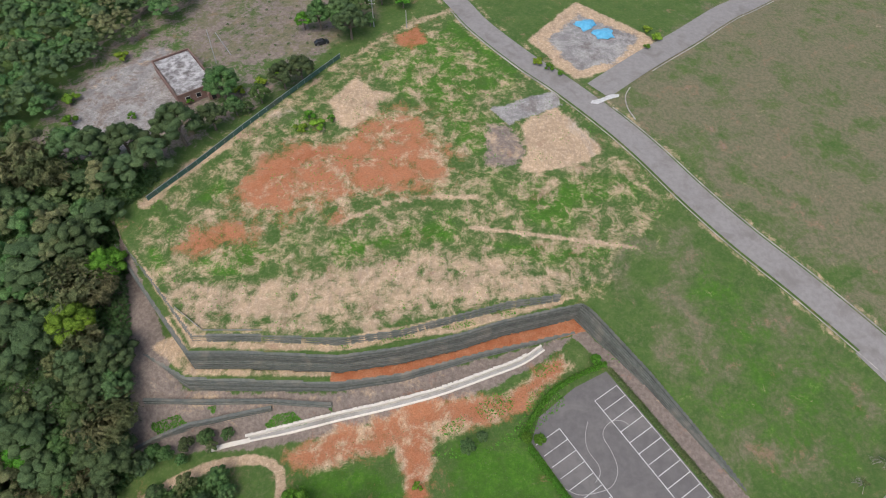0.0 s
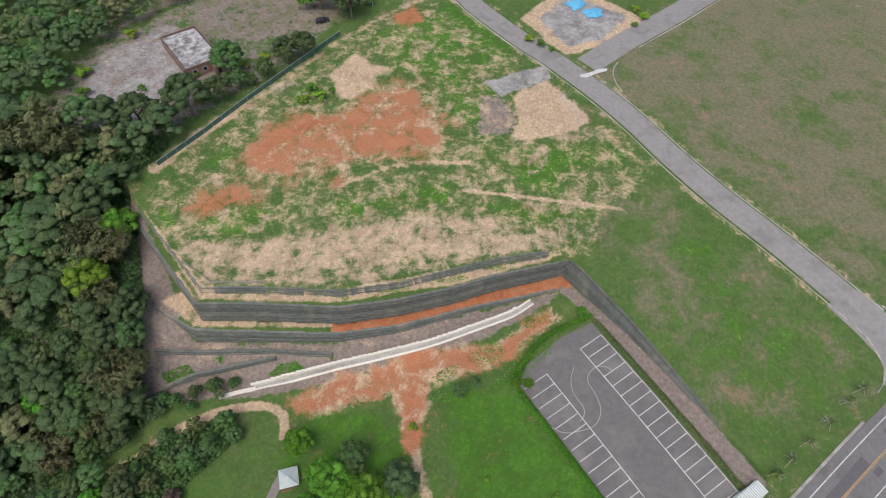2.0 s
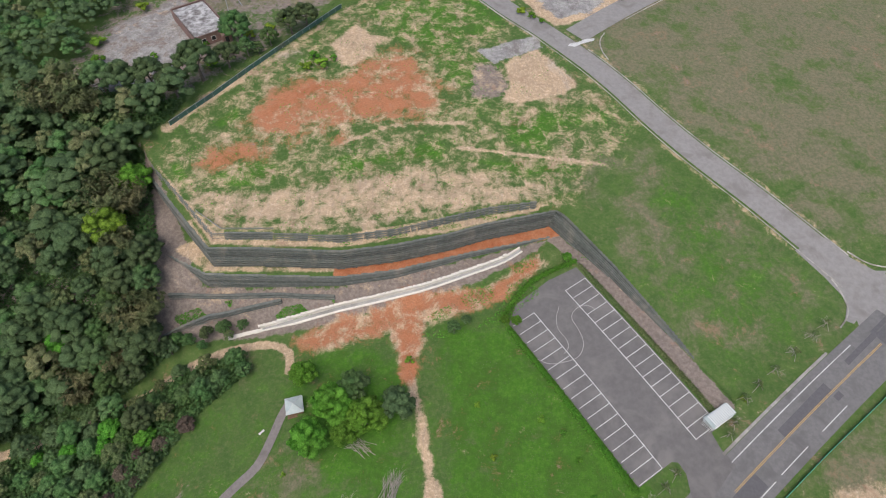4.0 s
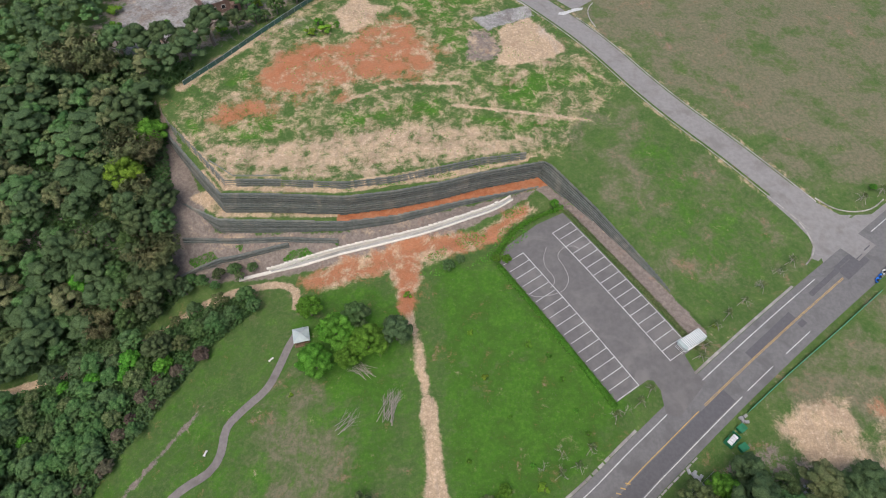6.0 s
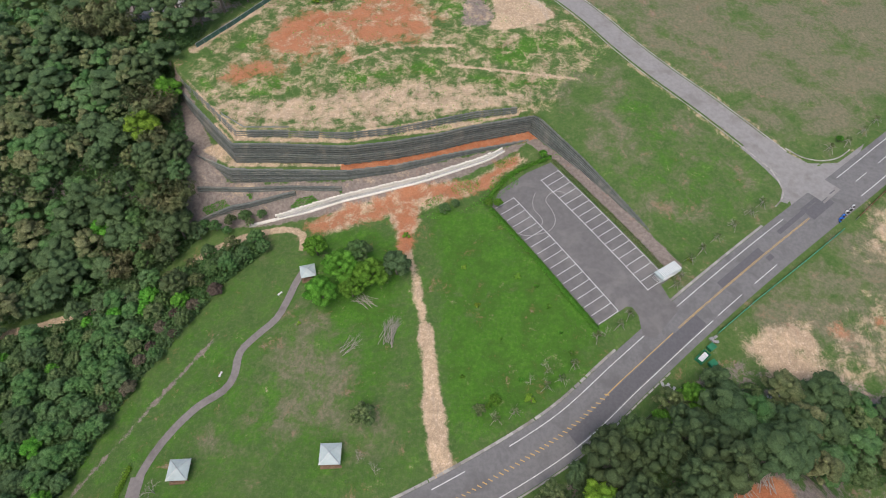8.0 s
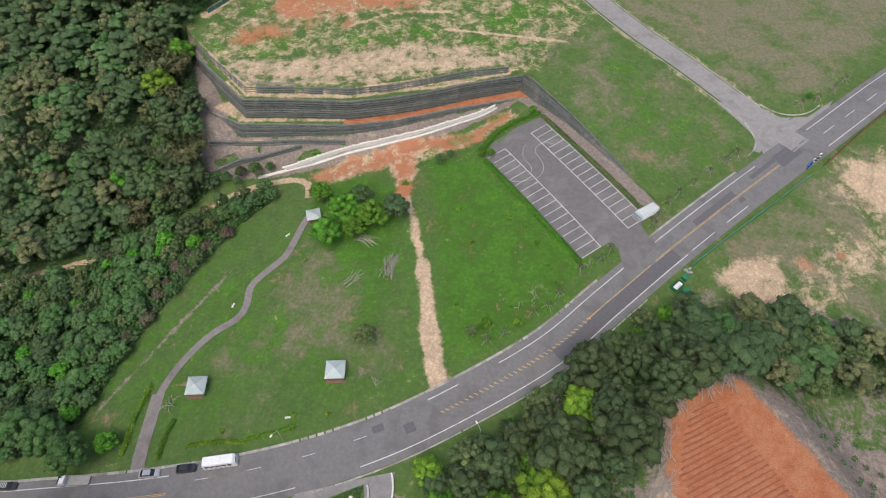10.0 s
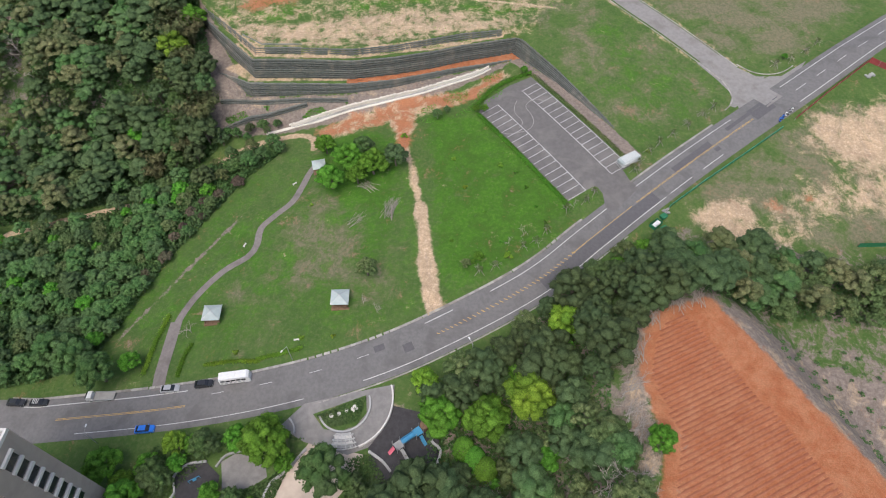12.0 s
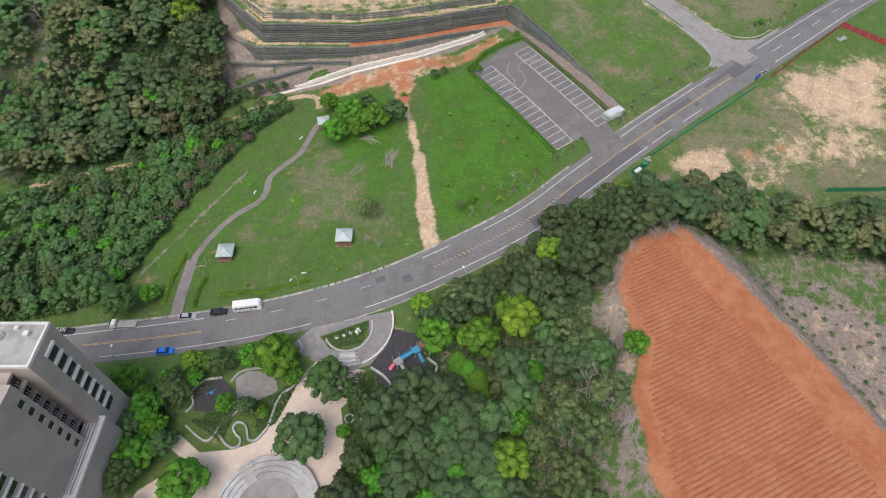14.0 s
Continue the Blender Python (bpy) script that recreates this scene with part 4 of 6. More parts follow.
# tree kind, x, y, scale, which of its shapes
PICKED = [
    ("bright", -29, 30, 1.25, 0), ("bright", -21, 22, 1.5, 1), ("bright", -25.5, 15, 1.35, 1), ("bright", -13.5, 19, 1.4, 1), ("dark", -7, 21.5, 1.05, 0), ("mid", -17, 26, 1.2, 0), ("bright", -18, 16, 1.2, 0),
    ("olive", -12.7, -16, 1.0, 0), ("bright", 6, -54.5, 1.5, 1), ("yellow", 25, -51.5, 1.6, 0), ("bright", 16.2, -55.5, 1.6, 1), ("dark", 2, -70.5, 1.5, 2), ("dark", -3.5, -75.5, 1.5, 2), ("bright", 17.5, -67.5, 0.5, 0), ("mid", 20.5, -60, 1.0, 0), ("olive", 21, -66, 1.2, 0), ("dark", 9.5, -67.5, 1.0, 0), ("dark", 10.5, -49.5, 1.1, 1), ("dark", -12.5, -91, 1.2, 1), ("dark", -12, -99, 1.4, 2), ("mid", -10.5, -83.5, 1.1, 0), ("yellow", 34.5, -35, 1.25, 0), ("yellow", 21, -84, 1.4, 0), ("bright", 24, -75, 1.3, 0), ("bright", 47, -65, 1.1, 0), ("olive", 32, -88, 1.6, 0), ("olive", 37, -82, 1.5, 0), ("olive", 29, -96, 1.6, 0), ("olive", 36, -58, 1.3, 0),
    ("bright", -31, -59.5, 1.75, 1), ("mid", -18, -66, 1.5, 1), ("mid", -22, -79, 1.6, 1), ("bright", -46, -87, 1.6, 1), ("bright", -61, -82, 1.2, 1), ("bright", -67, -63, 1.3, 1), ("yellow", -52, -58.5, 0.8, 0), ("bright", -42, -69, 0.95, 0), ("bright", -58, -80, 1.2, 1), ("mid", -53.5, -78, 1.0, 0),
    ("mid", -76, -41, 1.5, 0), ("bright", -69.5, -38, 1.05, 0), ("mid", -83, -37, 1.4, 1), ("mid", -90, -34, 1.4, 1), ("yellow", -81, 64, 1.5, 0), ("bright", -78, 79, 1.5, 1), ("mid", -71.5, 62, 1.0, 0),
    ("bright", -38, -58, 1.2, 0), ("mid", -45, -59, 1.1, 0), ("bright", -35, -57.5, 1.0, 0), ("bright", -57, -63, 1.1, 0), ("bright", -48, -58.5, 0.9, 0), ("bright", -27, -63, 0.9, 0), ("bright", -60, -70, 1.3, 1), ("bright", -57, -74, 1.2, 0), ("mid", -60, -84, 1.2, 0), ("mid", -37, -70, 0.8, 0), ("bright", -33, -71, 0.6, 0), ("bright", -65, -78, 1.2, 1), ("mid", -55, -65, 1.0, 1), ("bright", -62, -66, 1.0, 0), ("mid", -53, -66, 0.9, 0), ("bright", -51, -62.5, 0.9, 0), ("mid", -63, -74, 1.0, 1),
    ("mid", -61.5, -86, 1.1, 0), ("bright", -57, -92, 1.0, 0), ("mid", -12, -68, 0.9, 0), ("olive", -8, -71, 0.9, 0), ("bright", -14, -76, 0.7, 0), ("mid", -2, -73, 1.1, 1),
    ("yellow", 2.5, -46.8, 0.95, 0), ("olive", 11, -44, 1.4, 0), ("olive", 26, -33, 1.1, 0), ("dark", 20, -41, 1.2, 0), ("bright", 13, -40.5, 0.6, 0), ("bright", 20, -37, 0.7, 0),
    ("mid", -38, 165, 1.4, 0), ("bright", -43, 165, 1.1, 0), ("dark", -28, 160, 1.4, 0), ("mid", -32, 165, 1.4, 1), ("mid", -26, 170, 1.3, 1), ("dark", -40, 139.5, 1.1, 0), ("dark", -44.5, 136, 1.0, 1), ("dark", -67, 114, 1.5, 1), ("dark", -60.5, 119.5, 1.1, 0), ("dark", -72.5, 107, 1.3, 0), ("mid", -56, 125, 0.9, 0), ("mid", -50, 130, 0.8, 1), ("dark", -79, 109, 1.3, 1),
    ("mid", -60, 131, 1.4, 1), ("mid", -77, 103, 0.9, 0), ("mid", -23, 167, 0.7, 0), ("bright", -13, 178, 0.9, 1), ("mid", -20, 180, 0.9, 1), ("mid", -53, 126, 0.6, 0), ("dark", -86, 107, 1.2, 2), ("mid", -93, 108, 1.3, 2), ("bamboo", -99, 104, 1.4, 0), ("bamboo", -104, 101, 1.4, 1), ("bamboo", -95, 100, 1.3, 0),
    ("mid", -60, 41.5, 0.6, 0), ("dark", -56, 43.5, 0.5, 0), ("mid", -52, 45, 0.55, 1), ("mid", -47.5, 45.8, 0.5, 0), ("dark", -64.5, 39.5, 0.65, 1), ("mid", -63, 42, 0.5, 1), ("mid", -56.5, 40.5, 0.45, 0), ("olive", -50.5, 43.2, 0.5, 0),
    ("bright", 117, 61, 0.4, 0), ("bright", 16, -13, 0.55, 0), ("olive", 12.5, -15, 0.5, 0), ("bright", 19.5, 41, 0.5, 0), ("bright", 17, 41.5, 0.45, 0), ("bright", 33, 57.5, 0.5, 0), ("mid", 5, 40, 0.55, 0), ("mid", 8, 42, 0.4, 0),
]
far_wood = Joined()


def wood(poly, gap, weights, lo, hi, near, extra=None):
    """Fill a wood: single trees on the stretch of the plan that near() names, the rest joined."""
    for x, y in scatter(poly, gap, rnd):
        if any(math.hypot(x - p[1], y - p[2]) < 3.1 * p[3] for p in PICKED) or math.hypot(x - 13.6, y + 63.1) < 6.0 or math.hypot(x - 3, y + 62) < 5.5:
            continue
        w = extra(x, y) if extra else weights
        kind = rnd.choices(list(w), list(w.values()))[0]
        s = rnd.uniform(lo, hi)
        if near(x, y) or kind == "bare":
            plant(kind, x, y, s, rnd)
        else:
            far_wood.add(rnd.choice(MID_CROWNS if y < 70 and x > -115 else FAR_CROWNS)[kind], stand(x, y, rnd.uniform(0, 6.28), s))


def bush_mix(x, y):
    edge = float(seg_dist(np.array([x]), np.array([y]), BUSH_WOOD[8:])[0])
    w = {"dark": 1, "mid": 7, "bright": 1.5, "olive": 2}
    if edge < 6.5 and y > -10 and y < 22:
        w = {"brown": 5, "mid": 1}
    elif edge < 5:
        w = {"bright": 3, "mid": 4, "olive": 1}
    return w


def south_mix(x, y):
    if x > 74:
        return {"bamboo": 5, "olive": 4, "mid": 1.5, "dark": 1.5, "bare": 0.3}
    if y < -74 and x > 26:
        return {"bamboo": 5, "olive": 4, "mid": 1}
    if x > 20 and -74 < y < -46:
        return {"mid": 5, "olive": 3, "dark": 3, "bright": 0.7, "bare": 0.7}
    return {"dark": 9, "mid": 3, "bright": 0.4, "olive": 1, "bare": 0.2}


wood(WEST_WOOD, 4.3, {"dark": 6, "mid": 4, "bamboo": 3.5, "olive": 1.6, "bright": 0.3, "bare": 0.3}, 0.85, 1.5, lambda x, y: x > -86 and y < 86)
wood(BUSH_WOOD, 3.6, None, 0.55, 0.9, lambda x, y: x > -70 and y > -2, bush_mix)
wood(SOUTH_WOOD, 3.9, None, 0.8, 1.35, lambda x, y: y > -50 and x < 60, south_mix)
wood(NORTH_WOOD, 4.6, {"dark": 5, "mid": 5, "olive": 1, "bamboo": 1}, 0.8, 1.2, lambda x, y: False)
wood(FAR_WOOD, 4.6, {"dark": 2, "mid": 5, "bright": 2}, 0.7, 1.1, lambda x, y: False)
far_wood.build("woodland", "dense mixed green woodland on the far slopes", "woodland")


def undergrowth(name, polys, count, size, material, label, tall=1.0, test=None):
    """Low leafy growth over the floor of the given areas."""
    rng = np.random.RandomState(count)
    pts = []
    total = 0
    for poly in polys:
        p = np.array(poly)
        lo, hi = p.min(0), p.max(0)
        c = rng.uniform(lo, hi, (count, 2))
        pts.append(c[inside(c[:, 0], c[:, 1], poly)])
    c = np.concatenate(pts)
    if test is not None:
        c = c[test(c[:, 0], c[:, 1])]
    z = height(c[:, 0], c[:, 1]) + 0.05 + rng.rand(len(c)) ** 2 * tall
    nrm = np.stack([np.zeros(len(c)), np.zeros(len(c)), np.ones(len(c))], 1) + rng.normal(size=(len(c), 3)) * 0.5
    nrm /= np.linalg.norm(nrm, axis=1)[:, None]
    me = leaf_mesh(name, np.column_stack([c, z]), nrm, rng.uniform(0.6, 1.4, len(c)) * size, material, rng)
    return tagged(new(name, me), label, category=name.replace("_", " "), kind="stuff")


undergrowth("undergrowth", [[(-130 if x < -130 else x, y) for x, y in WEST_WOOD], [(-120 if x < -120 else x, y) for x, y in BUSH_WOOD], SOUTH_WOOD], 70000, 0.46, m_leaf_mid, "leafy green undergrowth on the woodland floor", 2.4)

# ---- single trees ----
for kind, x, y, s, k in PICKED:
    plant(kind, x, y, s, rnd, min(k, len(TREES[kind]) - 1))
for x, y, s in ((-57, -29.5, 0.75), (-13.2, -24.3, 0.4), (-9.6, -27, 0.45), (44, -47, 0.9), (12, -44, 0.9), (33, -62, 0.9), (40, -70, 1.0), (19, -70, 0.8), (-93, 40, 1.1), (28, -6, 0.5), (42, 2, 0.45), (24, -9, 0.4)):
    plant("bare", x, y, s, rnd)
for k in range(3):
    root = thing("conical_tree", stand(11.2 + 2.2 * k, -61 - 2.0 * k, 0, 1.2), "bright green dense conical evergreen by the playground", "tree", "row of conical trees")
    rng = np.random.RandomState(300 + k)
    part("trunk", trunk_bmesh(rng, 2.2, 0.16, 0, 0.5), m_bark, root)
    h = rng.rand(1100)
    ang = rng.rand(1100) * 6.283
    rad = 2.0 * np.sqrt(np.clip(1 - h ** 1.7, 0, 1)) * rng.uniform(0.85, 1.05, 1100)
    c = np.column_stack([rad * np.cos(ang), rad * np.sin(ang), 0.7 + 5.8 * h])
    nn = np.column_stack([np.cos(ang), np.sin(ang), 0.5 + h]) + rng.normal(size=(1100, 3)) * 0.25
    nn /= np.linalg.norm(nn, axis=1)[:, None]
    ob = new("crown", leaf_mesh("crown", c, nn, rng.uniform(0.2, 0.36, 1100), m_leaf_bright, rng))
    ob.parent = root
for x, y, s in [(27.4, 15.4, 0.6), (23.2, 18.4, 0.6), (30, 9.8, 0.6), (13, 11, 0.5), (23.7, -12.5, 0.8), (14.4, -13.9, 0.7), (18, 2, 0.4), (32, 3, 0.5), (10, 22, 0.5), (9, -7, 0.5), (22, -8, 0.5), (34, -2, 0.5), (-44, -36, 0.5), (-28, -33, 0.5), (-20, -33, 0.4), (-5, 33, 0.7), (-31, 9, 0.4), (66, 22, 0.5), (-36, 124, 1.3), (-33, 120, 1.4), (-38, 119, 1.2), (-30, 123, 1.0), (31, 145, 1.2), (28, 148, 1.1), (34, 142.5, 0.9), (66, 161, 1.2), (64, 165, 1.0), (62, 156, 0.9), (-62, 126, 1.4), (-57, 134, 1.2), (-52, 138, 1.2), (-66, 121, 1.3), (-48, 143, 1.1), (-84, 124, 1.1), (-100, 122, 1.6), (-103, 131, 1.5), (-95, 150, 1.4), (-70, 130, 1.0)]:
    plant("shrub", x, y, s, rnd)
# shrubs on the rough ground past the ploughed field
rough_shrubs = Joined()
shrub_mesh = far_crown(301, 1.3, 1.9, m_leaf_mid, 7, 4, 2, 1)
for x, y in scatter([(78, -38), (100, -36), (135, -48), (135, -108), (104, -108), (92, -76)], 3.0, rnd):
    rough_shrubs.add(shrub_mesh, stand(x, y, rnd.uniform(0, 6), rnd.uniform(0.3, 0.7)))
rough_shrubs.build("rough_shrubs", "scattered low green shrubs on rough ground", "shrubs")
undergrowth("weeds", [PARK], 26000, 0.13, m_leaf_mid, "small bright weeds scattered through the lawn", 0.25, lambda x, y: (seg_dist(x, y, DIRT_PATH) > 3.4) & (seg_dist(x, y, TRAIL) > 1.5) & (seg_dist(x, y, CHANNEL) > 5) & ~inside(x, y, LOT) & (seg_dist(x, y, MAIN_ROAD) > 8))
undergrowth("bank_grass", [[(-42, 45.5), (-24, 47.6), (-24, 50), (-37, 48.8)], [(-66, 44.5), (-64.5, 48), (-50, 51), (-51, 49)], [(-22, 57.4), (4, 62.6), (16, 66), (16, 67.5), (4, 64.2), (-22, 58.4)]], 4500, 0.2, m_leaf_bright, "tufts of green grass along the terraced bank", 0.3, lambda x, y: np.sin(x * 0.5) + np.sin(x * 0.23 + y) > -0.2)
undergrowth("weed_patches", [PLATEAU, [(-8, 40), (28, 62), (40, 58), (22, 44), (4, 38)]], 9000, 0.22, m_leaf_bright, "low green weeds growing on bare earth", 0.3, lambda x, y: np.sin(x * 0.31 + np.sin(y * 0.23) * 2) * np.sin(y * 0.37 + np.sin(x * 0.17) * 2) > 0.12)

# rows of young plants in the far plot
crop = Joined()
for i in range(9):
    for j in range(11):
        crop.add(shrub_mesh, stand(-70 + i * 4.6 + j * 0.6 + rnd.uniform(-0.6, 0.6), 152 + j * 4.6 + rnd.uniform(-0.8, 0.8) + max(0, 4 - i) * 0.5, rnd.uniform(0, 6), rnd.uniform(0.28, 0.5)))
crop.build("crop_rows", "rows of small green bushes in a plot", "crop rows")


# ---- hedges ----
def hedge(line, wide, tall, label, material):
    root = tagged(new("hedge"), label, "hedge")
    rng = np.random.RandomState(len(line) + 5)
    pts = np.array(glide(line, 0.5))
    n = len(pts) * 60
    k = rng.randint(0, len(pts), n)
    a = rng.rand(n) * math.pi
    off = np.column_stack([rng.normal(size=n) * wide * 0.35, rng.normal(size=n) * wide * 0.35])
    c = pts[k] + off
    z = height(c[:, 0], c[:, 1]) + tall * rng.rand(n) ** 0.6
    nn = np.column_stack([off[:, 0], off[:, 1], np.full(n, 0.5)]) + rng.normal(size=(n, 3)) * 0.3
    nn /= np.linalg.norm(nn, axis=1)[:, None]
    ob = new("foliage", leaf_mesh("foliage", np.column_stack([c, z]), nn, rng.uniform(0.12, 0.26, n), material, rng))
    ob.parent = root
    bm = bmesh.new()
    for p in pts[::3]:
        h = at(*p)
        prism(bm, (p[0], p[1], h - 0.1), (p[0] + 0.1, p[1], h + tall * 0.7), 0.04, 0.02, 4)
    part("stems", bm, m_bark, root)


hedge([lot_xy(-3, -7.4), lot_xy(-6.5, 2), lot_xy(-6.8, 8), lot_xy(-5.4, 16.6)], 0.9, 1.1, "trimmed green hedge along the parking lot end", m_leaf_bright)
hedge([lot_xy(0, -7.3), lot_xy(15, -7.2), lot_xy(30, -7.3), lot_xy(42, -7.3)], 1.0, 0.9, "shaggy green hedge beside the parking bays", m_leaf_bright)
hedge([lot_xy(-4, 16.7), lot_xy(12, 16.7), lot_xy(28, 16.8), lot_xy(42, 16.6)], 0.8, 0.6, "low olive strip of weeds beside parking bays", m_leaf_olive)
hedge([(-51, -38.8), (-44, -38.2), (-38, -38.6)], 0.7, 0.6, "low yellow-green trimmed hedge by the pavement", m_leaf_yellow)
hedge([(-38, -38), (-31, -36.6), (-27.5, -35.5)], 0.7, 0.6, "low yellow-green trimmed hedge by the pavement", m_leaf_yellow)
hedge([(-66.5, -40), (-66, -32), (-64.5, -24)], 0.9, 0.9, "yellow-green hedge along the footpath", m_leaf_yellow)
hedge([(-57.5, -41), (-57, -36), (-56, -33)], 0.8, 0.7, "green hedge along the footpath edge", m_leaf_bright)

# ---- road paint ----


def road_paint(x0, x1, off, wide, material, dash=None, name="lane_line"):
    pts = [p for p in MAIN_ROAD if x0 <= p[0] <= x1]
    if not dash:
        return ribbon(name, pts, off - wide / 2, off + wide / 2, 0.125, material, parent=road, cuts=1)
    fine = glide(pts[::3], 1.0)
    k = 0
    while k + dash[0] < len(fine):
        ribbon(name, fine[k:k + dash[0] + 1], off - wide / 2, off + wide / 2, 0.125, material, parent=road, cuts=1)
        k += dash[0] + dash[1]


road_paint(-96, -52, -3.7, 0.22, m_white)
road_paint(-86, -52, -0.12, 0.12, m_yellow)
road_paint(-86, -52, 0.18, 0.12, m_yellow)
road_paint(-80, -26, 3.9, 0.16, m_white)
road_paint(-48, 2, -2.0, 0.12, m_white, (3, 9))
road_paint(-14, 66, 3.8, 0.2, m_white)
road_paint(4, 12, -3.9, 0.2, m_white)
road_paint(20, 54, -3.8, 0.2, m_white)
road_paint(61, 96, -3.8, 0.2, m_white)
road_paint(112, 210, -3.8, 0.2, m_white)
road_paint(40, 59, 0.0, 0.16, m_yellow)
road_paint(59, 100, -0.12, 0.11, m_yellow)
road_paint(59, 100, 0.16, 0.11, m_yellow)
road_paint(66, 96, 3.7, 0.18, m_white, (9, 5))
road_paint(112, 200, 3.7, 0.2, m_white)
road_paint(116, 200, 0.0, 0.16, m_white, (5, 6))
hatch = [p for p in glide([q for q in MAIN_ROAD if 4 < q[0] < 42][::3], 1.3)]
for p, q in zip(hatch[:-1], hatch[1:]):
    d = Vector((q[0] - p[0], q[1] - p[1])).normalized()
    w = 0.42 if p[0] > 12 else 0.3
    ribbon("hatch_bar", [(p[0] - d.y * w - d.x * 0.3, p[1] + d.x * w - d.y * 0.3), (p[0] + d.y * w + d.x * 0.3, p[1] - d.x * w + d.y * 0.3)], -0.1, 0.1, 0.13, m_yellow, parent=road, cuts=1)


def patch(x, y, lx, ly, turn, material, name, parent, lift=0.12):
    c, s = math.cos(turn), math.sin(turn)
    line = [(x - c * lx / 2 + c * lx * k / 4, y - s * lx / 2 + s * lx * k / 4) for k in range(5)]
    return ribbon(name, line, -ly / 2, ly / 2, lift, material, parent=parent, cuts=2)


for x, y, lx, ly, a in ((-8.5, -36.5, 2.6, 1.6, 0.35), (-1.5, -36.5, 2.4, 2.2, 0.4), (37, -16.5, 2.0, 1.4, 0.7), (86, 22.5, 2.0, 1.3, 0.65), (103, 38, 9, 4.2, 0.65), (108, 43, 2.4, 1.6, 0.65), (95, 33.3, 12, 1.2, 0.65), (78, 19.6, 16, 2.0, 0.66)):
    patch(x, y, lx, ly, a, m_patch, "asphalt_patch", road, 0.112)
ribbon("asphalt_patch", [p for p in MAIN_ROAD if 30 < p[0] < 64], 0.3, 3.5, 0.108, m_patch, parent=road, cuts=3)
# white paint spill where the lanes meet, pale concrete corner
flat_area("paint_spill", [(41, 130.5), (43, 130.2), (46, 132), (49.5, 133.4), (49.8, 134.6), (47, 134.2), (44, 132.4), (41.6, 131.6)], 0.2, m_white, "white paint spilled across the lane", "paint")
flat_area("concrete_corner", [(95.5, 39), (99, 42), (99, 47), (96.5, 48.5), (96, 44), (94, 40)], 0.14, m_old_road, "pale concrete corner at the junction", "pavement")
# wheel-drawn arcs on the lot
for marks in ([(29.8, 44.7), (28.9, 42.0), (29.0, 39.0), (30.6, 36.2), (30.7, 34.3), (29.6, 32.9)], [(37.9, 43.7), (36.7, 44.6), (34.6, 44.6), (32.9, 43.2), (32.4, 41.4), (33.5, 38.8), (34.2, 36.1), (33.9, 34.0), (32.5, 32.0), (29.6, 31.0), (26.2, 30.7), (23.6, 31.9)]):
    ribbon("tyre_arc", glide(marks, 0.7), -0.07, 0.07, 0.125, m_concrete, parent=lot, cuts=1)

# ---- kerbs ----

def kerb(line, off, length, tall, wide, label, gap=0.06):
    """A row of kerb stones that share one mesh."""
    root = tagged(new("kerb"), label, "kerb", kind="structure")
    bm = bmesh.new()
    box(bm, -length / 2 + gap / 2, length / 2 - gap / 2, -wide / 2, wide / 2, -0.3, tall)
    bmesh.ops.bevel(bm, geom=[e for e in bm.edges if all(v.co.z > 0 for v in e.verts)], offset=0.04, segments=1, affect="EDGES")
    me = bpy.data.meshes.new("kerb_stone")
    bm.to_mesh(me)
    bm.free()
    me.materials.append(m_kerb)
    run = glide([tuple(p) for p in side_line(line, off)][::2], length)
    for a, b in zip(run[:-1], run[1:]):
        ob = new("kerb_stone", me)
        za, zb = at(*a), at(*b)
        v = Vector((b[0] - a[0], b[1] - a[1], zb - za))
        ob.matrix_world = Matrix.Translation(((a[0] + b[0]) / 2, (a[1] + b[1]) / 2, (za + zb) / 2)) @ v.to_track_quat("X", "Z").to_matrix().to_4x4()
        ob.parent = root


def between(line, lo, hi, axis=0):
    return [p for p in line if lo <= p[axis] <= hi]


kerb(between(MAIN_ROAD, -100, 50), -5.75, 1.5, 0.20, 0.6, "row of pale concrete kerb stones along the park")
kerb(between(MAIN_ROAD, 62, 91), -5.8, 1.5, 0.16, 0.6, "row of grey kerb stones along the field")
kerb(between(MAIN_ROAD, -26, 54), 5.7, 1.6, 0.15, 0.35, "row of grey kerb stones below the wood")
kerb(between(SIDE_ROAD, 54, 128, 1), -4.3, 2.2, 0.16, 0.28, "thin concrete kerb along the lane", 0.12)
kerb(between(SIDE_ROAD, 134, 180, 1), 4.2, 2.2, 0.16, 0.28, "thin concrete kerb along the lane", 0.12)
kerb(between(SIDE_ROAD, 50, 176, 1), 4.4, 2.4, 0.12, 0.22, "thin pale edging along the lane", 0.15)
kerb(between(BRANCH_ROAD, 58, 120), 4.6, 2.2, 0.16, 0.28, "thin concrete kerb along the branch lane", 0.12)
kerb(glide([(52.5, 124.5), (51.2, 129), (51.5, 134), (54, 138.5)], 1.0), 0.0, 1.2, 0.2, 0.3, "curved concrete kerb round the field corner", 0.1)
kerb(glide([(92, 54), (95, 49.5), (96, 44), (94.5, 40.5), (91.5, 37.5)], 1.0), 0.0, 1.2, 0.2, 0.35, "curved concrete kerb round the junction corner", 0.1)
kerb(glide([(101, 58), (105, 55), (110, 54), (115, 55), (120, 58.5)], 1.0), 0.0, 1.2, 0.2, 0.3, "curved concrete kerb at the junction", 0.1)

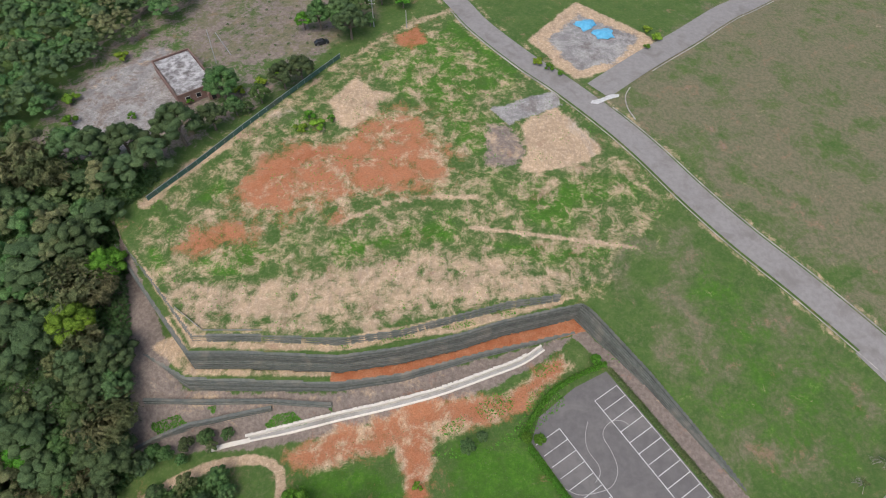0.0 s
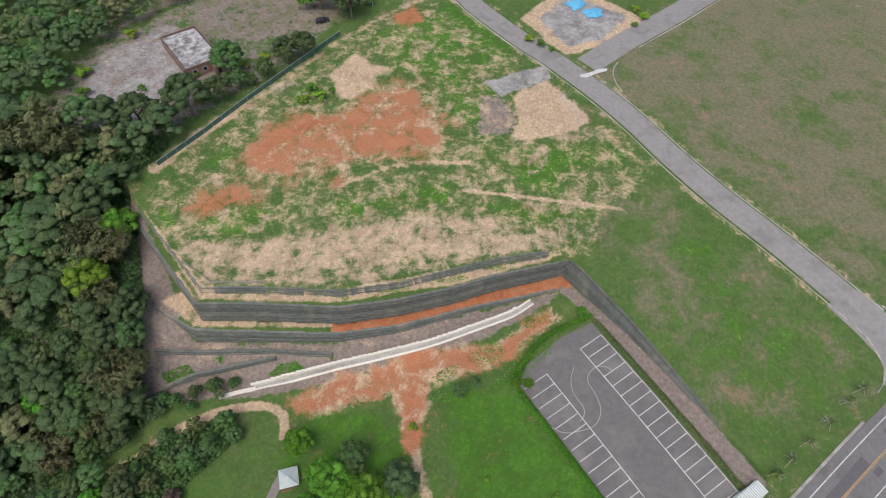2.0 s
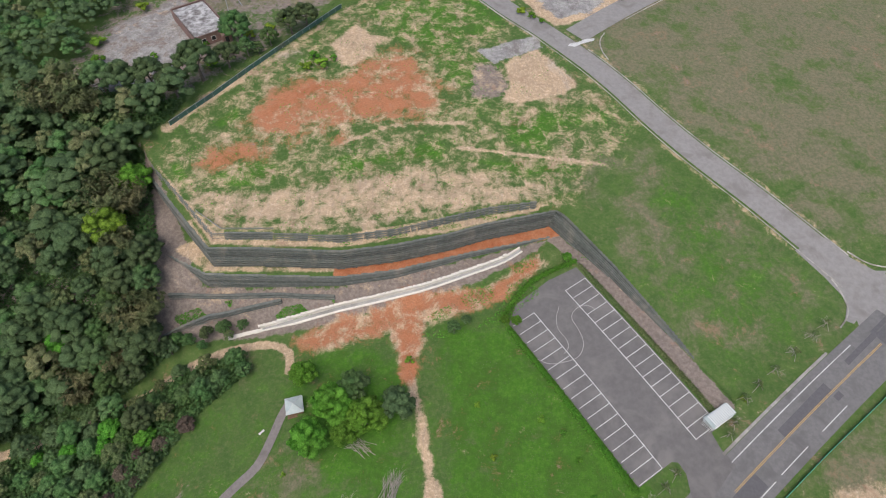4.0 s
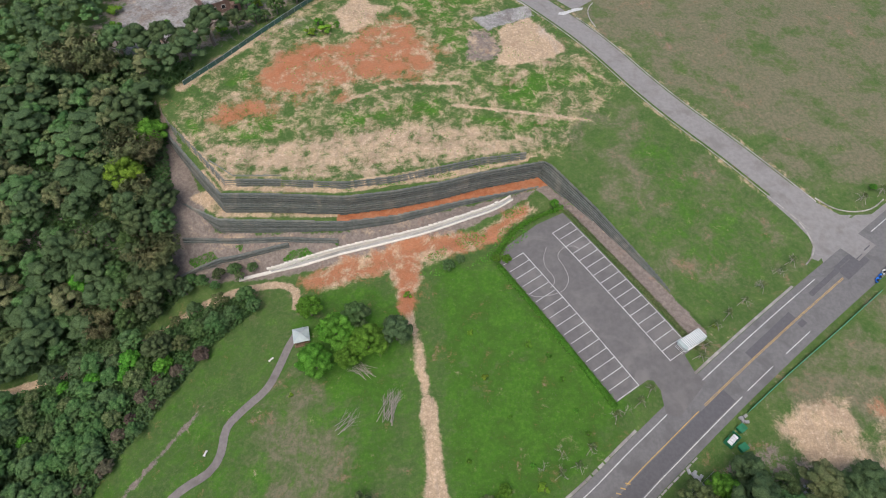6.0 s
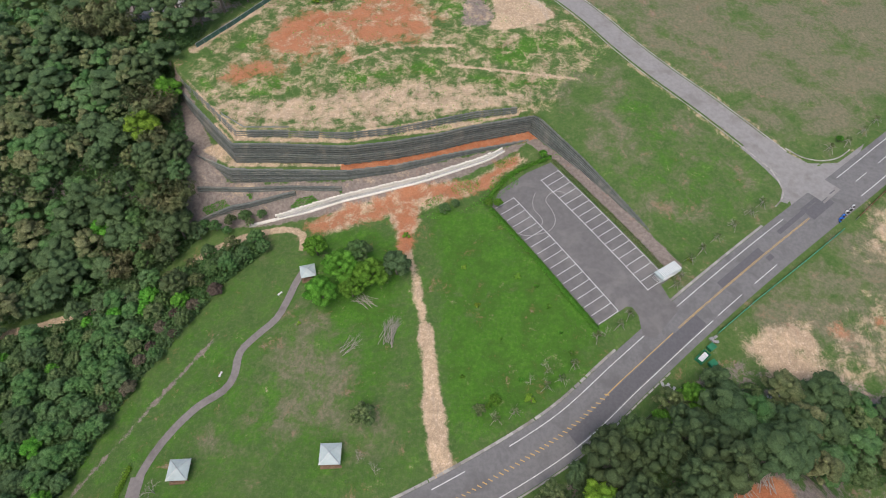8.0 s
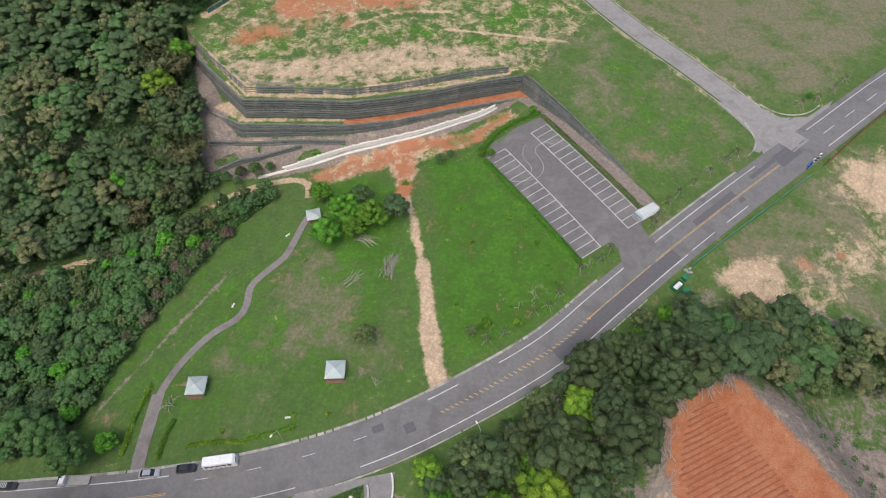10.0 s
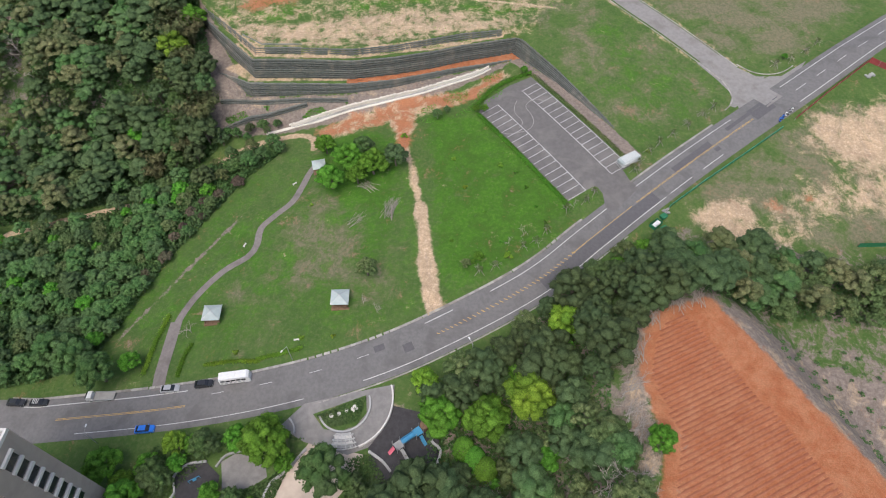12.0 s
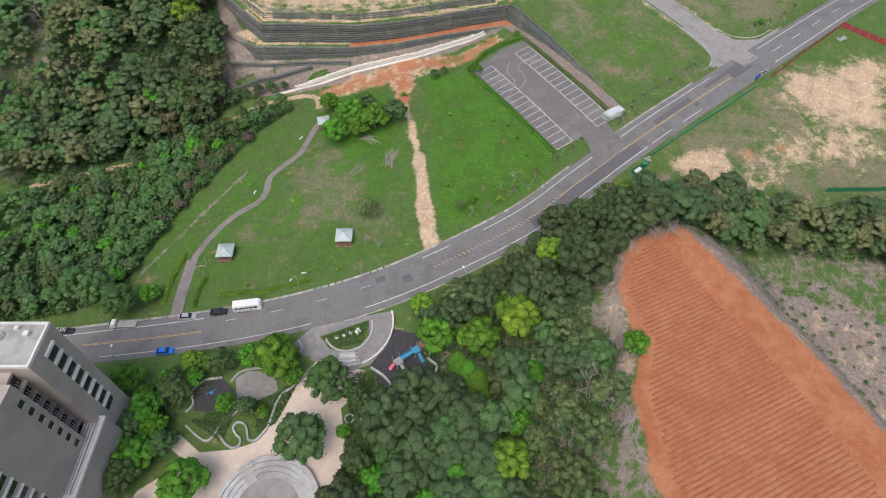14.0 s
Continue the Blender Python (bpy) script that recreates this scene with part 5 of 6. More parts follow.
# ---- materials of small things ----
m_roof = surface("pale_roof_sheet", (0.40, 0.47, 0.46), (0.48, 0.54, 0.52), (0.30, 0.34, 0.33), 0.8, 0.6, bump=0.1)
m_wood = surface("brown_timber", (0.16, 0.10, 0.065), (0.24, 0.155, 0.10), None, 2.5, 0.85, bump=0.3)
m_paving = surface("warm_paving", (0.56, 0.46, 0.38), (0.64, 0.54, 0.45), (0.42, 0.34, 0.28), 0.5, 0.9, bump=0.15)
m_stone = surface("grey_stone", (0.36, 0.36, 0.36), (0.48, 0.48, 0.47), (0.25, 0.24, 0.23), 0.7, 0.9, bump=0.2)
m_rubber = surface("black_rubber_floor", (0.045, 0.043, 0.046), (0.065, 0.062, 0.066), None, 1.0, 0.9, bump=0.15)
m_tower = surface("brown_grey_tile", (0.390, 0.325, 0.290), (0.430, 0.360, 0.322), (0.330, 0.272, 0.245), 0.35, 0.75, bump=0.05, coarse=0.3)
m_tower_trim = surface("pale_trim", (0.62, 0.60, 0.57), (0.70, 0.68, 0.65), (0.50, 0.48, 0.45), 0.6, 0.7, bump=0.05)
# glazing; its near-black also stands in for shade inside openings
m_glass_and_shade = surface("dark_glazing_and_shade", (0.020, 0.022, 0.026), (0.032, 0.034, 0.040), None, 0.4, 0.15, bump=0.0, spec=0.6)
m_tyre = surface("tyre_rubber", (0.018, 0.018, 0.018), (0.028, 0.028, 0.028), None, 4.0, 0.9, bump=0.1)
m_steel = surface("galvanised_steel", (0.45, 0.46, 0.47), (0.55, 0.56, 0.57), (0.38, 0.36, 0.33), 2.0, 0.45, metal=0.7, bump=0.05)
m_green_panel = surface("green_mesh_panel", (0.020, 0.16, 0.075), (0.035, 0.21, 0.10), (0.05, 0.14, 0.08), 1.0, 0.7, bump=0.15)
m_dark_panel = surface("dark_green_panel", (0.050, 0.120, 0.095), (0.070, 0.150, 0.120), (0.09, 0.11, 0.085), 1.0, 0.7, bump=0.15)
m_red_panel = surface("red_hoarding", (0.30, 0.050, 0.055), (0.36, 0.075, 0.075), (0.24, 0.07, 0.07), 1.0, 0.7, bump=0.15)
m_tarp = surface("blue_tarpaulin", (0.10, 0.40, 0.62), (0.16, 0.50, 0.72), (0.08, 0.26, 0.44), 1.2, 0.45, bump=0.8)
m_rust = surface("rusty_brick", (0.20, 0.125, 0.105), (0.27, 0.18, 0.155), (0.14, 0.11, 0.095), 1.0, 0.9, bump=0.4)
m_lichen = surface("lichened_roof", (0.13, 0.12, 0.115), (0.56, 0.55, 0.54), (0.13, 0.11, 0.10), 0.55, 0.95, bump=0.4, coarse=0.6)


def paint(name, c, rough=0.35):
    return surface(name, c, tuple(min(1, 1.12 * v) for v in c), None, 1.5, rough, bump=0.0, spec=0.5)


m_car_black, m_car_silver, m_car_white, m_car_blue = paint("black_paint", (0.022, 0.024, 0.028)), paint("silver_paint", (0.36, 0.37, 0.38)), paint("white_paint", (0.74, 0.74, 0.73)), paint("blue_paint", (0.015, 0.16, 0.62))
m_cyan = paint("sky_blue_plastic", (0.06, 0.27, 0.46), 0.4)
m_green_rail = paint("green_rail", (0.09, 0.36, 0.22), 0.5)
m_pink = paint("pink_plastic", (0.62, 0.16, 0.22), 0.4)
m_sand_plastic = paint("sand_plastic", (0.50, 0.38, 0.24), 0.5)
m_lens = paint("lamp_lens", (0.70, 0.70, 0.66), 0.2)


# ---- pavilions ----
def pavilion(x, y, turn, s=1.0):
    root = thing("pavilion", Matrix.Translation((x, y, at(x, y))) @ Matrix.Rotation(turn, 4, "Z") @ Matrix.Scale(s, 4), "small open park pavilion with pale hipped roof", "pavilion", "park pavilions")
    box_part("plinth", (-2.5, 2.5, -2.5, 2.5, -0.6, 0.18), m_wood, root, "dark brown timber deck", bevel=0.05)
    for sx in (-1, 1):
        for sy in (-1, 1):
            box_part("post", (sx * 1.9 - 0.1, sx * 1.9 + 0.1, sy * 1.9 - 0.1, sy * 1.9 + 0.1, 0.18, 2.6), m_wood, root, bevel=0.02)
    for sy in (-1, 1):
        box_part("bench", (-1.7, 1.7, sy * 1.75 - 0.2, sy * 1.75 + 0.2, 0.55, 0.65), m_wood, root, bevel=0.02)
    bm = bmesh.new()
    low = [bm.verts.new((a, b, 2.55)) for a, b in ((-2.45, -2.45), (2.45, -2.45), (2.45, 2.45), (-2.45, 2.45))]
    eave = [bm.verts.new((v.co.x, v.co.y, 2.72)) for v in low]
    apex = bm.verts.new((0, 0, 3.75))
    bm.faces.new(low[::-1])
    for k in range(4):
        bm.faces.new((low[k], low[(k + 1) % 4], eave[(k + 1) % 4], eave[k]))
        bm.faces.new((eave[k], eave[(k + 1) % 4], apex))
    roof = part("roof", bm, m_roof, root, "pale grey-green sheet roof")
    for a, b in ((-1, -1), (1, -1), (1, 1), (-1, 1)):
        bm = bmesh.new()
        prism(bm, (a * 2.45, b * 2.45, 2.76), (0, 0, 3.79), 0.07, 0.07, 5)
        part("hip_ridge", bm, m_steel, roof)
    return root


pavilion(-51.8, -25.6, 0.05, 0.92)
pavilion(-19.0, -23.6, 0.03, 0.92)
pavilion(-30.4, 23.4, 0.25, 0.8)


# ---- vehicles ----
def loft(bm, sections):
    """Join cross-sections of equal vertex count into a closed hull."""
    rings = [[bm.verts.new(v) for v in s] for s in sections]
    n = len(rings[0])
    for a, b in zip(rings[:-1], rings[1:]):
        for k in range(n):
            bm.faces.new((a[k], a[(k + 1) % n], b[(k + 1) % n], b[k]))
    bm.faces.new(rings[0][::-1])
    bm.faces.new(rings[-1])
    bmesh.ops.recalc_face_normals(bm, faces=bm.faces)


def hull(x, w, z0, z1, top=0.94):
    return [(x, -w, z0), (x, w, z0), (x, w, z0 + (z1 - z0) * 0.6), (x, w * top, z1), (x, -w * top, z1), (x, -w, z0 + (z1 - z0) * 0.6)]


def wheels(root, xs, w, r=0.33):
    for x in xs:
        for s in (-1, 1):
            bm = bmesh.new()
            prism(bm, (x, s * (w - 0.22), r), (x, s * w, r), r, r, 14)
            wheel = part("wheel", bm, m_tyre, root)
            bm = bmesh.new()
            prism(bm, (x, s * w, r), (x, s * (w + 0.015), r), r * 0.6, r * 0.55, 10)
            part("rim", bm, m_steel, wheel)


def car(x, y, turn, material, label, group="parked cars"):
    root = thing("car", Matrix.Translation((x, y, at(x, y) + 0.1)) @ Matrix.Rotation(turn, 4, "Z"), label, "car", group)
    bm = bmesh.new()
    loft(bm, [hull(-2.2, 0.74, 0.35, 0.78), hull(-2.05, 0.86, 0.24, 0.95), hull(-1.0, 0.88, 0.22, 0.98), hull(0.9, 0.88, 0.22, 0.96), hull(1.9, 0.84, 0.24, 0.84), hull(2.2, 0.70, 0.36, 0.66)])
    body = part("body", bm, material, root)
    bm = bmesh.new()
    loft(bm, [hull(-1.85, 0.74, 0.93, 0.99, 0.97), hull(-1.25, 0.74, 0.93, 1.42, 0.82), hull(0.1, 0.76, 0.93, 1.47, 0.80), hull(0.55, 0.76, 0.93, 1.36, 0.80), hull(1.15, 0.74, 0.92, 0.97, 0.97)])
    part("glasshouse", bm, m_glass_and_shade, root, "dark tinted windows")
    bm = bmesh.new()
    loft(bm, [hull(-1.2, 0.60, 1.40, 1.45, 0.95), hull(0.05, 0.62, 1.44, 1.50, 0.95), hull(0.42, 0.60, 1.38, 1.43, 0.95)])
    part("roof", bm, material, root)
    wheels(root, (-1.35, 1.35), 0.88)
    for s in (-1, 1):
        box_part("headlight", (2.02, 2.17, s * 0.58 - 0.14, s * 0.58 + 0.14, 0.58, 0.70), m_lens, body)
        box_part("tail_light", (-2.21, -2.1, s * 0.6 - 0.13, s * 0.6 + 0.13, 0.66, 0.80), m_red_panel, body)
        box_part("wing_mirror", (0.72, 0.88, s * 0.93 - 0.09, s * 0.93 + 0.09, 0.96, 1.08), material, body)
    return root


def on_road(x, off):
    k = min(range(len(MAIN_ROAD)), key=lambda i: abs(MAIN_ROAD[i][0] - x))
    p = side_line(MAIN_ROAD, off)[k]
    d = Vector(MAIN_ROAD[k + 1]) - Vector(MAIN_ROAD[k - 1])
    return p[0], p[1], math.atan2(d.y, d.x)


car(*on_road(-98, -4.6), m_car_black, "black parked car beside the kerb")
rack = car(*on_road(-91.5, -4.6), m_car_black, "dark parked car with white roof rack")
for k in range(4):
    box_part("rack_bar", (-1.1 + 0.4 * k, -1.0 + 0.4 * k, -0.6, 0.6, 1.52, 1.58), m_car_white, rack)
car(*on_road(-57.5, -4.6), m_car_silver, "silver-grey parked car beside the kerb")
car(*on_road(-50.3, -4.6), m_car_black, "black parked car beside the kerb")
car(*on_road(-62.5, 4.6), m_car_blue, "bright blue parked car at the roadside")


def minibus(x, y, turn):
    root = thing("minibus", Matrix.Translation((x, y, at(x, y) + 0.1)) @ Matrix.Rotation(turn, 4, "Z"), "white parked minibus with patterned sides by the kerb", "bus")
    bm = bmesh.new()
    loft(bm, [hull(-3.5, 0.98, 0.4, 2.5, 0.92), hull(-3.35, 1.06, 0.3, 2.66, 0.92), hull(2.9, 1.06, 0.3, 2.66, 0.92), hull(3.4, 1.02, 0.3, 2.2, 0.92), hull(3.6, 0.96, 0.4, 1.4, 0.95)])
    part("body", bm, m_car_white, root)
    for s in (-1, 1):
        for k in range(5):
            box_part("window", (-3.1 + k * 1.18, -2.1 + k * 1.18, min(s * 1.0, s * 1.075), max(s * 1.0, s * 1.075), 1.45, 2.05), m_glass_and_shade, root)
        for k in range(6):
            box_part("side_pattern", (-3.2 + k * 1.0, -2.7 + k * 1.0, min(s * 1.02, s * 1.07), max(s * 1.02, s * 1.07), 0.5 + 0.12 * (k % 2), 1.1 + 0.1 * (k % 3)), m_car_silver, root, "grey painted pattern")
    box_part("roof_unit", (-1.2, 0.4, -0.6, 0.6, 2.64, 2.82), m_car_white, root, "white air-conditioning unit", bevel=0.04)
    box_part("windscreen", (3.2, 3.48, -0.85, 0.85, 1.42, 2.1), m_glass_and_shade, root, m=Matrix.Identity(4))
    wheels(root, (-2.2, 2.3), 1.04, 0.38)


minibus(*on_road(-41.5, -4.5))


def flatbed(x, y, turn):
    root = thing("flatbed_truck", Matrix.Translation((x, y, at(x, y) + 0.1)) @ Matrix.Rotation(turn + math.pi, 4, "Z"), "grey flatbed truck with white cab parked by kerb", "truck")
    box_part("chassis", (-3.2, 3.0, -0.5, 0.5, 0.5, 0.8), m_tyre, root)
    box_part("bed", (-3.4, 1.4, -1.05, 1.05, 0.8, 0.98), m_concrete, root)
    for s in (-1, 1):
        box_part("side_board", (-3.4, 1.4, s * 1.05 - 0.04, s * 1.05 + 0.04, 0.98, 1.32), m_car_silver, root)
    bm = bmesh.new()
    loft(bm, [hull(1.6, 0.95, 0.6, 2.1, 0.92), hull(2.6, 0.95, 0.6, 2.1, 0.9), hull(3.2, 0.95, 0.55, 1.3, 0.95)])
    part("cab", bm, m_car_white, root)
    box_part("windscreen", (2.72, 3.02, -0.8, 0.8, 1.35, 1.95), m_glass_and_shade, root)
    wheels(root, (-2.2, 2.4), 1.0, 0.38)


flatbed(*on_road(-75, -4.5))
black = car(-37, 157.5, 0.4, m_car_black, "black car parked under the trees", "far cars")


# ---- street lamps, poles ----
def street_lamp(x, y, turn, tall=6.5):
    root = thing("street_lamp", Matrix.Translation((x, y, at(x, y))) @ Matrix.Rotation(turn, 4, "Z"), "slim grey steel street lamp with white head", "street lamp", "street lamps")
    bm = bmesh.new()
    prism(bm, (0, 0, -0.3), (0, 0, tall), 0.1, 0.06, 8)
    part("pole", bm, m_steel, root)
    bm = bmesh.new()
    prism(bm, (0, 0, tall - 0.05), (0, 1.5, tall + 0.3), 0.05, 0.04, 6)
    part("arm", bm, m_steel, root)
    box_part("lamp_head", (-0.17, 0.17, 1.3, 2.0, tall + 0.25, tall + 0.4), m_car_white, root, "white lamp housing", bevel=0.04)


street_lamp(-29.4, -38.5, 2.6)
street_lamp(-72.5, -56.5, 0.0)
street_lamp(13.5, -39.5, 0.5)


def utility_pole(x, y, tall, lean, label, arms=True):
    root = thing("utility_pole", Matrix.Translation((x, y, at(x, y))) @ Matrix.Rotation(lean, 4, "Y"), label, "utility pole")
    bm = bmesh.new()
    prism(bm, (0, 0, -0.5), (0, 0, tall), 0.17, 0.11, 8)
    part("pole", bm, m_stone, root)
    if arms:
        for k in range(2):
            box_part("crossarm", (-1.0, 1.0, -0.06, 0.06, tall - 0.5 - 0.9 * k, tall - 0.38 - 0.9 * k), m_steel, root)
            for i in range(3):
                bm = bmesh.new()
                prism(bm, (-0.85 + 0.85 * i, 0, tall - 0.38 - 0.9 * k), (-0.85 + 0.85 * i, 0, tall - 0.1 - 0.9 * k), 0.06, 0.04, 6)
                part("insulator", bm, m_car_white, root)


utility_pole(-67, 148, 11, 0.05, "tall thin grey pole standing in the plot", False)
utility_pole(-63.5, 152, 8, -0.32, "leaning grey prop pole in the plot", False)
utility_pole(-21.7, 166.8, 9, 0.0, "concrete utility pole with crossarms and insulators")
utility_pole(-11.4, 166.1, 6, 0.0, "short grey pole beside the lane", False)


# ---- fences ----
def fence(line, tall, gap, panel, post, label, name="fence", rail=True):
    root = tagged(new(name), label, "fence")
    run = []
    for a, b in zip(line[:-1], line[1:]):
        k = max(1, round(math.hypot(b[0] - a[0], b[1] - a[1]) / gap))
        run += [(a[0] + (b[0] - a[0]) * i / k, a[1] + (b[1] - a[1]) * i / k) for i in range(k)]
    run.append(line[-1])
    for i, p in enumerate(run):
        z = at(*p)
        bm = bmesh.new()
        prism(bm, (p[0], p[1], z - 0.3), (p[0], p[1], z + tall + 0.1), 0.05, 0.05, 6)
        part("post", bm, post, root)
        if i + 1 < len(run):
            q = run[i + 1]
            zq = at(*q)
            d = Vector((q[0] - p[0], q[1] - p[1]))
            nrm = Vector((-d.y, d.x)).normalized() * 0.02
            bm = bmesh.new()
            vs = [bm.verts.new(v) for v in ((p[0] - nrm.x, p[1] - nrm.y, z + 0.05), (q[0] - nrm.x, q[1] - nrm.y, zq + 0.05), (q[0] - nrm.x, q[1] - nrm.y, zq + tall), (p[0] - nrm.x, p[1] - nrm.y, z + tall), (p[0] + nrm.x, p[1] + nrm.y, z + 0.05), (q[0] + nrm.x, q[1] + nrm.y, zq + 0.05), (q[0] + nrm.x, q[1] + nrm.y, zq + tall), (p[0] + nrm.x, p[1] + nrm.y, z + tall))]
            for f in ((3, 2, 1, 0), (4, 5, 6, 7), (0, 1, 5, 4), (1, 2, 6, 5), (2, 3, 7, 6), (3, 0, 4, 7)):
                bm.faces.new([vs[j] for j in f])
            part("panel", bm, panel, root)
            if rail:
                bm = bmesh.new()
                prism(bm, (p[0], p[1], z + tall + 0.03), (q[0], q[1], zq + tall + 0.03), 0.07, 0.07, 6)
                part("rail", bm, post, root)
    return root


fence([(-30.6, 150.3), (-44.7, 131.2), (-53.4, 119.6), (-62.5, 107.1), (-71.9, 95.6)], 1.5, 3.0, m_dark_panel, m_steel, "long dark green panel fence with pale rail")
fence([(68, 2.2), (79, 10.4), (94.6, 21.4), (107, 30.4)], 1.1, 3.0, m_green_panel, m_green_rail, "low green mesh fence along the road")
fence([(112, 34), (128, 47), (143.4, 58.7)], 1.2, 3.0, m_red_panel, m_steel, "low dull red barrier along the road", rail=False)
fence([(143.4, 58.7), (155.4, 49.5), (175, 38)], 1.9, 3.0, m_red_panel, m_steel, "dull red hoarding round the sandy plot", rail=False)
fence([(77, -16.1), (88, -14.4), (99.1, -13.7)], 1.6, 3.0, m_green_panel, m_green_panel, "dark green fence below the sandy plot", rail=False)
fence([(116.4, -8.4), (135.3, -6.8), (160, -6)], 1.7, 3.0, m_green_panel, m_green_panel, "green fence at the sandy plot edge", rail=False)
fence([(-58, 66.5), (-50.5, 60.8), (-38, 60.8)], 0.6, 3.0, m_steel, m_steel, "thin pale rail along the top terrace", rail=False)
fence([(58, -9.5), (52, -14), (40, -23)], 0.5, 4.0, m_concrete, m_concrete, "low grey concrete parapet at the roadside", rail=False)


# ---- loose things by the road ----
def stack(x, y, turn):
    root = thing("panel_stack", Matrix.Translation((x, y, at(x, y) + 0.1)) @ Matrix.Rotation(turn, 4, "Z"), "pile of pale blue-white steel fence panels", "stack")
    for k in range(15):
        box_part("panel", (-3.0 + rnd.uniform(-0.5, 0.5), 2.8 + rnd.uniform(-0.5, 0.5), -1.2, 1.2, k * 0.13, k * 0.13 + 0.06), m_roof if k % 3 else m_car_white, root, m=Matrix.Rotation(rnd.uniform(-0.06, 0.06), 4, "Z") @ Matrix.Translation((rnd.uniform(-0.2, 0.2), rnd.uniform(-0.25, 0.25), 0)))
    for k in range(12):
        box_part("strip", (-2.7 + 0.48 * k, -2.5 + 0.48 * k, -1.25, 1.25, 1.98, 2.05), m_car_white, root, m=Matrix.Rotation(rnd.uniform(-0.05, 0.05), 4, "Z"))
    for k in range(8):
        bm = bmesh.new()
        prism(bm, (-3.8, -1.1 + 0.31 * k, 0.0), (-2.9, -1.1 + 0.31 * k, 1.9), 0.04, 0.04, 5)
        part("leaning_bar", bm, m_car_white, root)


stack(59.5, 18.0, math.atan2(0.535, 0.845))


def skip(x, y, turn):
    root = thing("skip", Matrix.Translation((x, y, at(x, y))) @ Matrix.Rotation(turn, 4, "Z"), "open green steel skip holding white sacks", "skip")
    for dims in ((-1.6, 1.6, -0.95, -0.87, 0.0, 1.1), (-1.6, 1.6, 0.87, 0.95, 0.0, 1.1), (-1.6, -1.52, -0.87, 0.87, 0.0, 1.1), (1.52, 1.6, -0.87, 0.87, 0.0, 1.1), (-1.52, 1.52, -0.87, 0.87, 0.0, 0.1)):
        box_part("side_plate", dims, m_green_panel, root)
    for k in range(4):
        box_part("sack", (-1.3 + 0.65 * k, -0.75 + 0.65 * k, -0.6, 0.5, 0.1, 1.0 + 0.08 * (k % 2)), m_car_white, root, "white bulging sack", bevel=0.12)
    return root


skip(63.2, -3.4, 0.7)
for x, y, turn in ((65.6, -1.2, 0.6), (65.0, -5.0, 0.5)):
    root = thing("bin", stand(x, y, turn), "green plastic waste bin with closed lid", "bin", "green bins")
    bm = bmesh.new()
    loft(bm, [[(a * 0.9 * s, b * 0.7 * s, z) for a, b in ((-1, -1), (1, -1), (1, 1), (-1, 1))] for z, s in ((0.0, 0.8), (1.1, 1.0))])
    part("body", bm, m_green_panel, root)
    box_part("lid", (-0.95, 0.95, -0.75, 0.75, 1.1, 1.2), m_green_panel, root, bevel=0.04)
for x, y, mat_, lab in ((108.3, 34.4, m_car_blue, "blue scooter parked at the roadside"), (109.6, 35.6, m_car_white, "white scooter parked at the roadside"), (110.8, 36.4, m_car_silver, "grey scooter parked at the roadside"), (107.2, 33.4, m_car_blue, "blue scooter parked at the roadside"), (112.0, 37.4, m_car_white, "white scooter parked at the roadside")):
    root = thing("scooter", Matrix.Translation((x, y, at(x, y) + 0.1)) @ Matrix.Rotation(1.1, 4, "Z"), lab, "scooter", "parked scooters")
    bm = bmesh.new()
    loft(bm, [hull(-0.85, 0.18, 0.5, 0.75), hull(-0.3, 0.26, 0.3, 0.85), hull(0.1, 0.24, 0.25, 0.4), hull(0.45, 0.25, 0.3, 1.0), hull(0.65, 0.14, 0.4, 0.9)])
    part("body", bm, mat_, root)
    box_part("seat", (-0.8, -0.05, -0.2, 0.2, 0.82, 0.94), m_tyre, root, bevel=0.04)
    box_part("handlebar", (0.42, 0.5, -0.38, 0.38, 1.05, 1.12), m_tyre, root)
    for wx in (-0.6, 0.7):
        bm = bmesh.new()
        prism(bm, (wx, -0.07, 0.25), (wx, 0.07, 0.25), 0.25, 0.25, 12)
        part("wheel", bm, m_tyre, root)
for x, y in ((53.8, -10.2), (54.9, -11.0), (76.4, -13.0), (79.6, -13.9), (80.7, -14.2), (78, -12.6), (66.5, 0.8), (141, 52.1), (142.2, 52.8)):
    root = thing("rubble", stand(x, y, rnd.uniform(0, 3)), "broken pale concrete blocks dumped on the ground", "rubble", "dumped blocks")
    for k in range(4):
        box_part("block", (-0.5, 0.5, -0.3, 0.3, -0.05, 0.4), m_stone, root, m=Matrix.Translation((rnd.uniform(-0.8, 0.8), rnd.uniform(-0.8, 0.8), 0.1 * k)) @ Matrix.Rotation(rnd.uniform(0, 3), 4, "Z"), bevel=0.05)


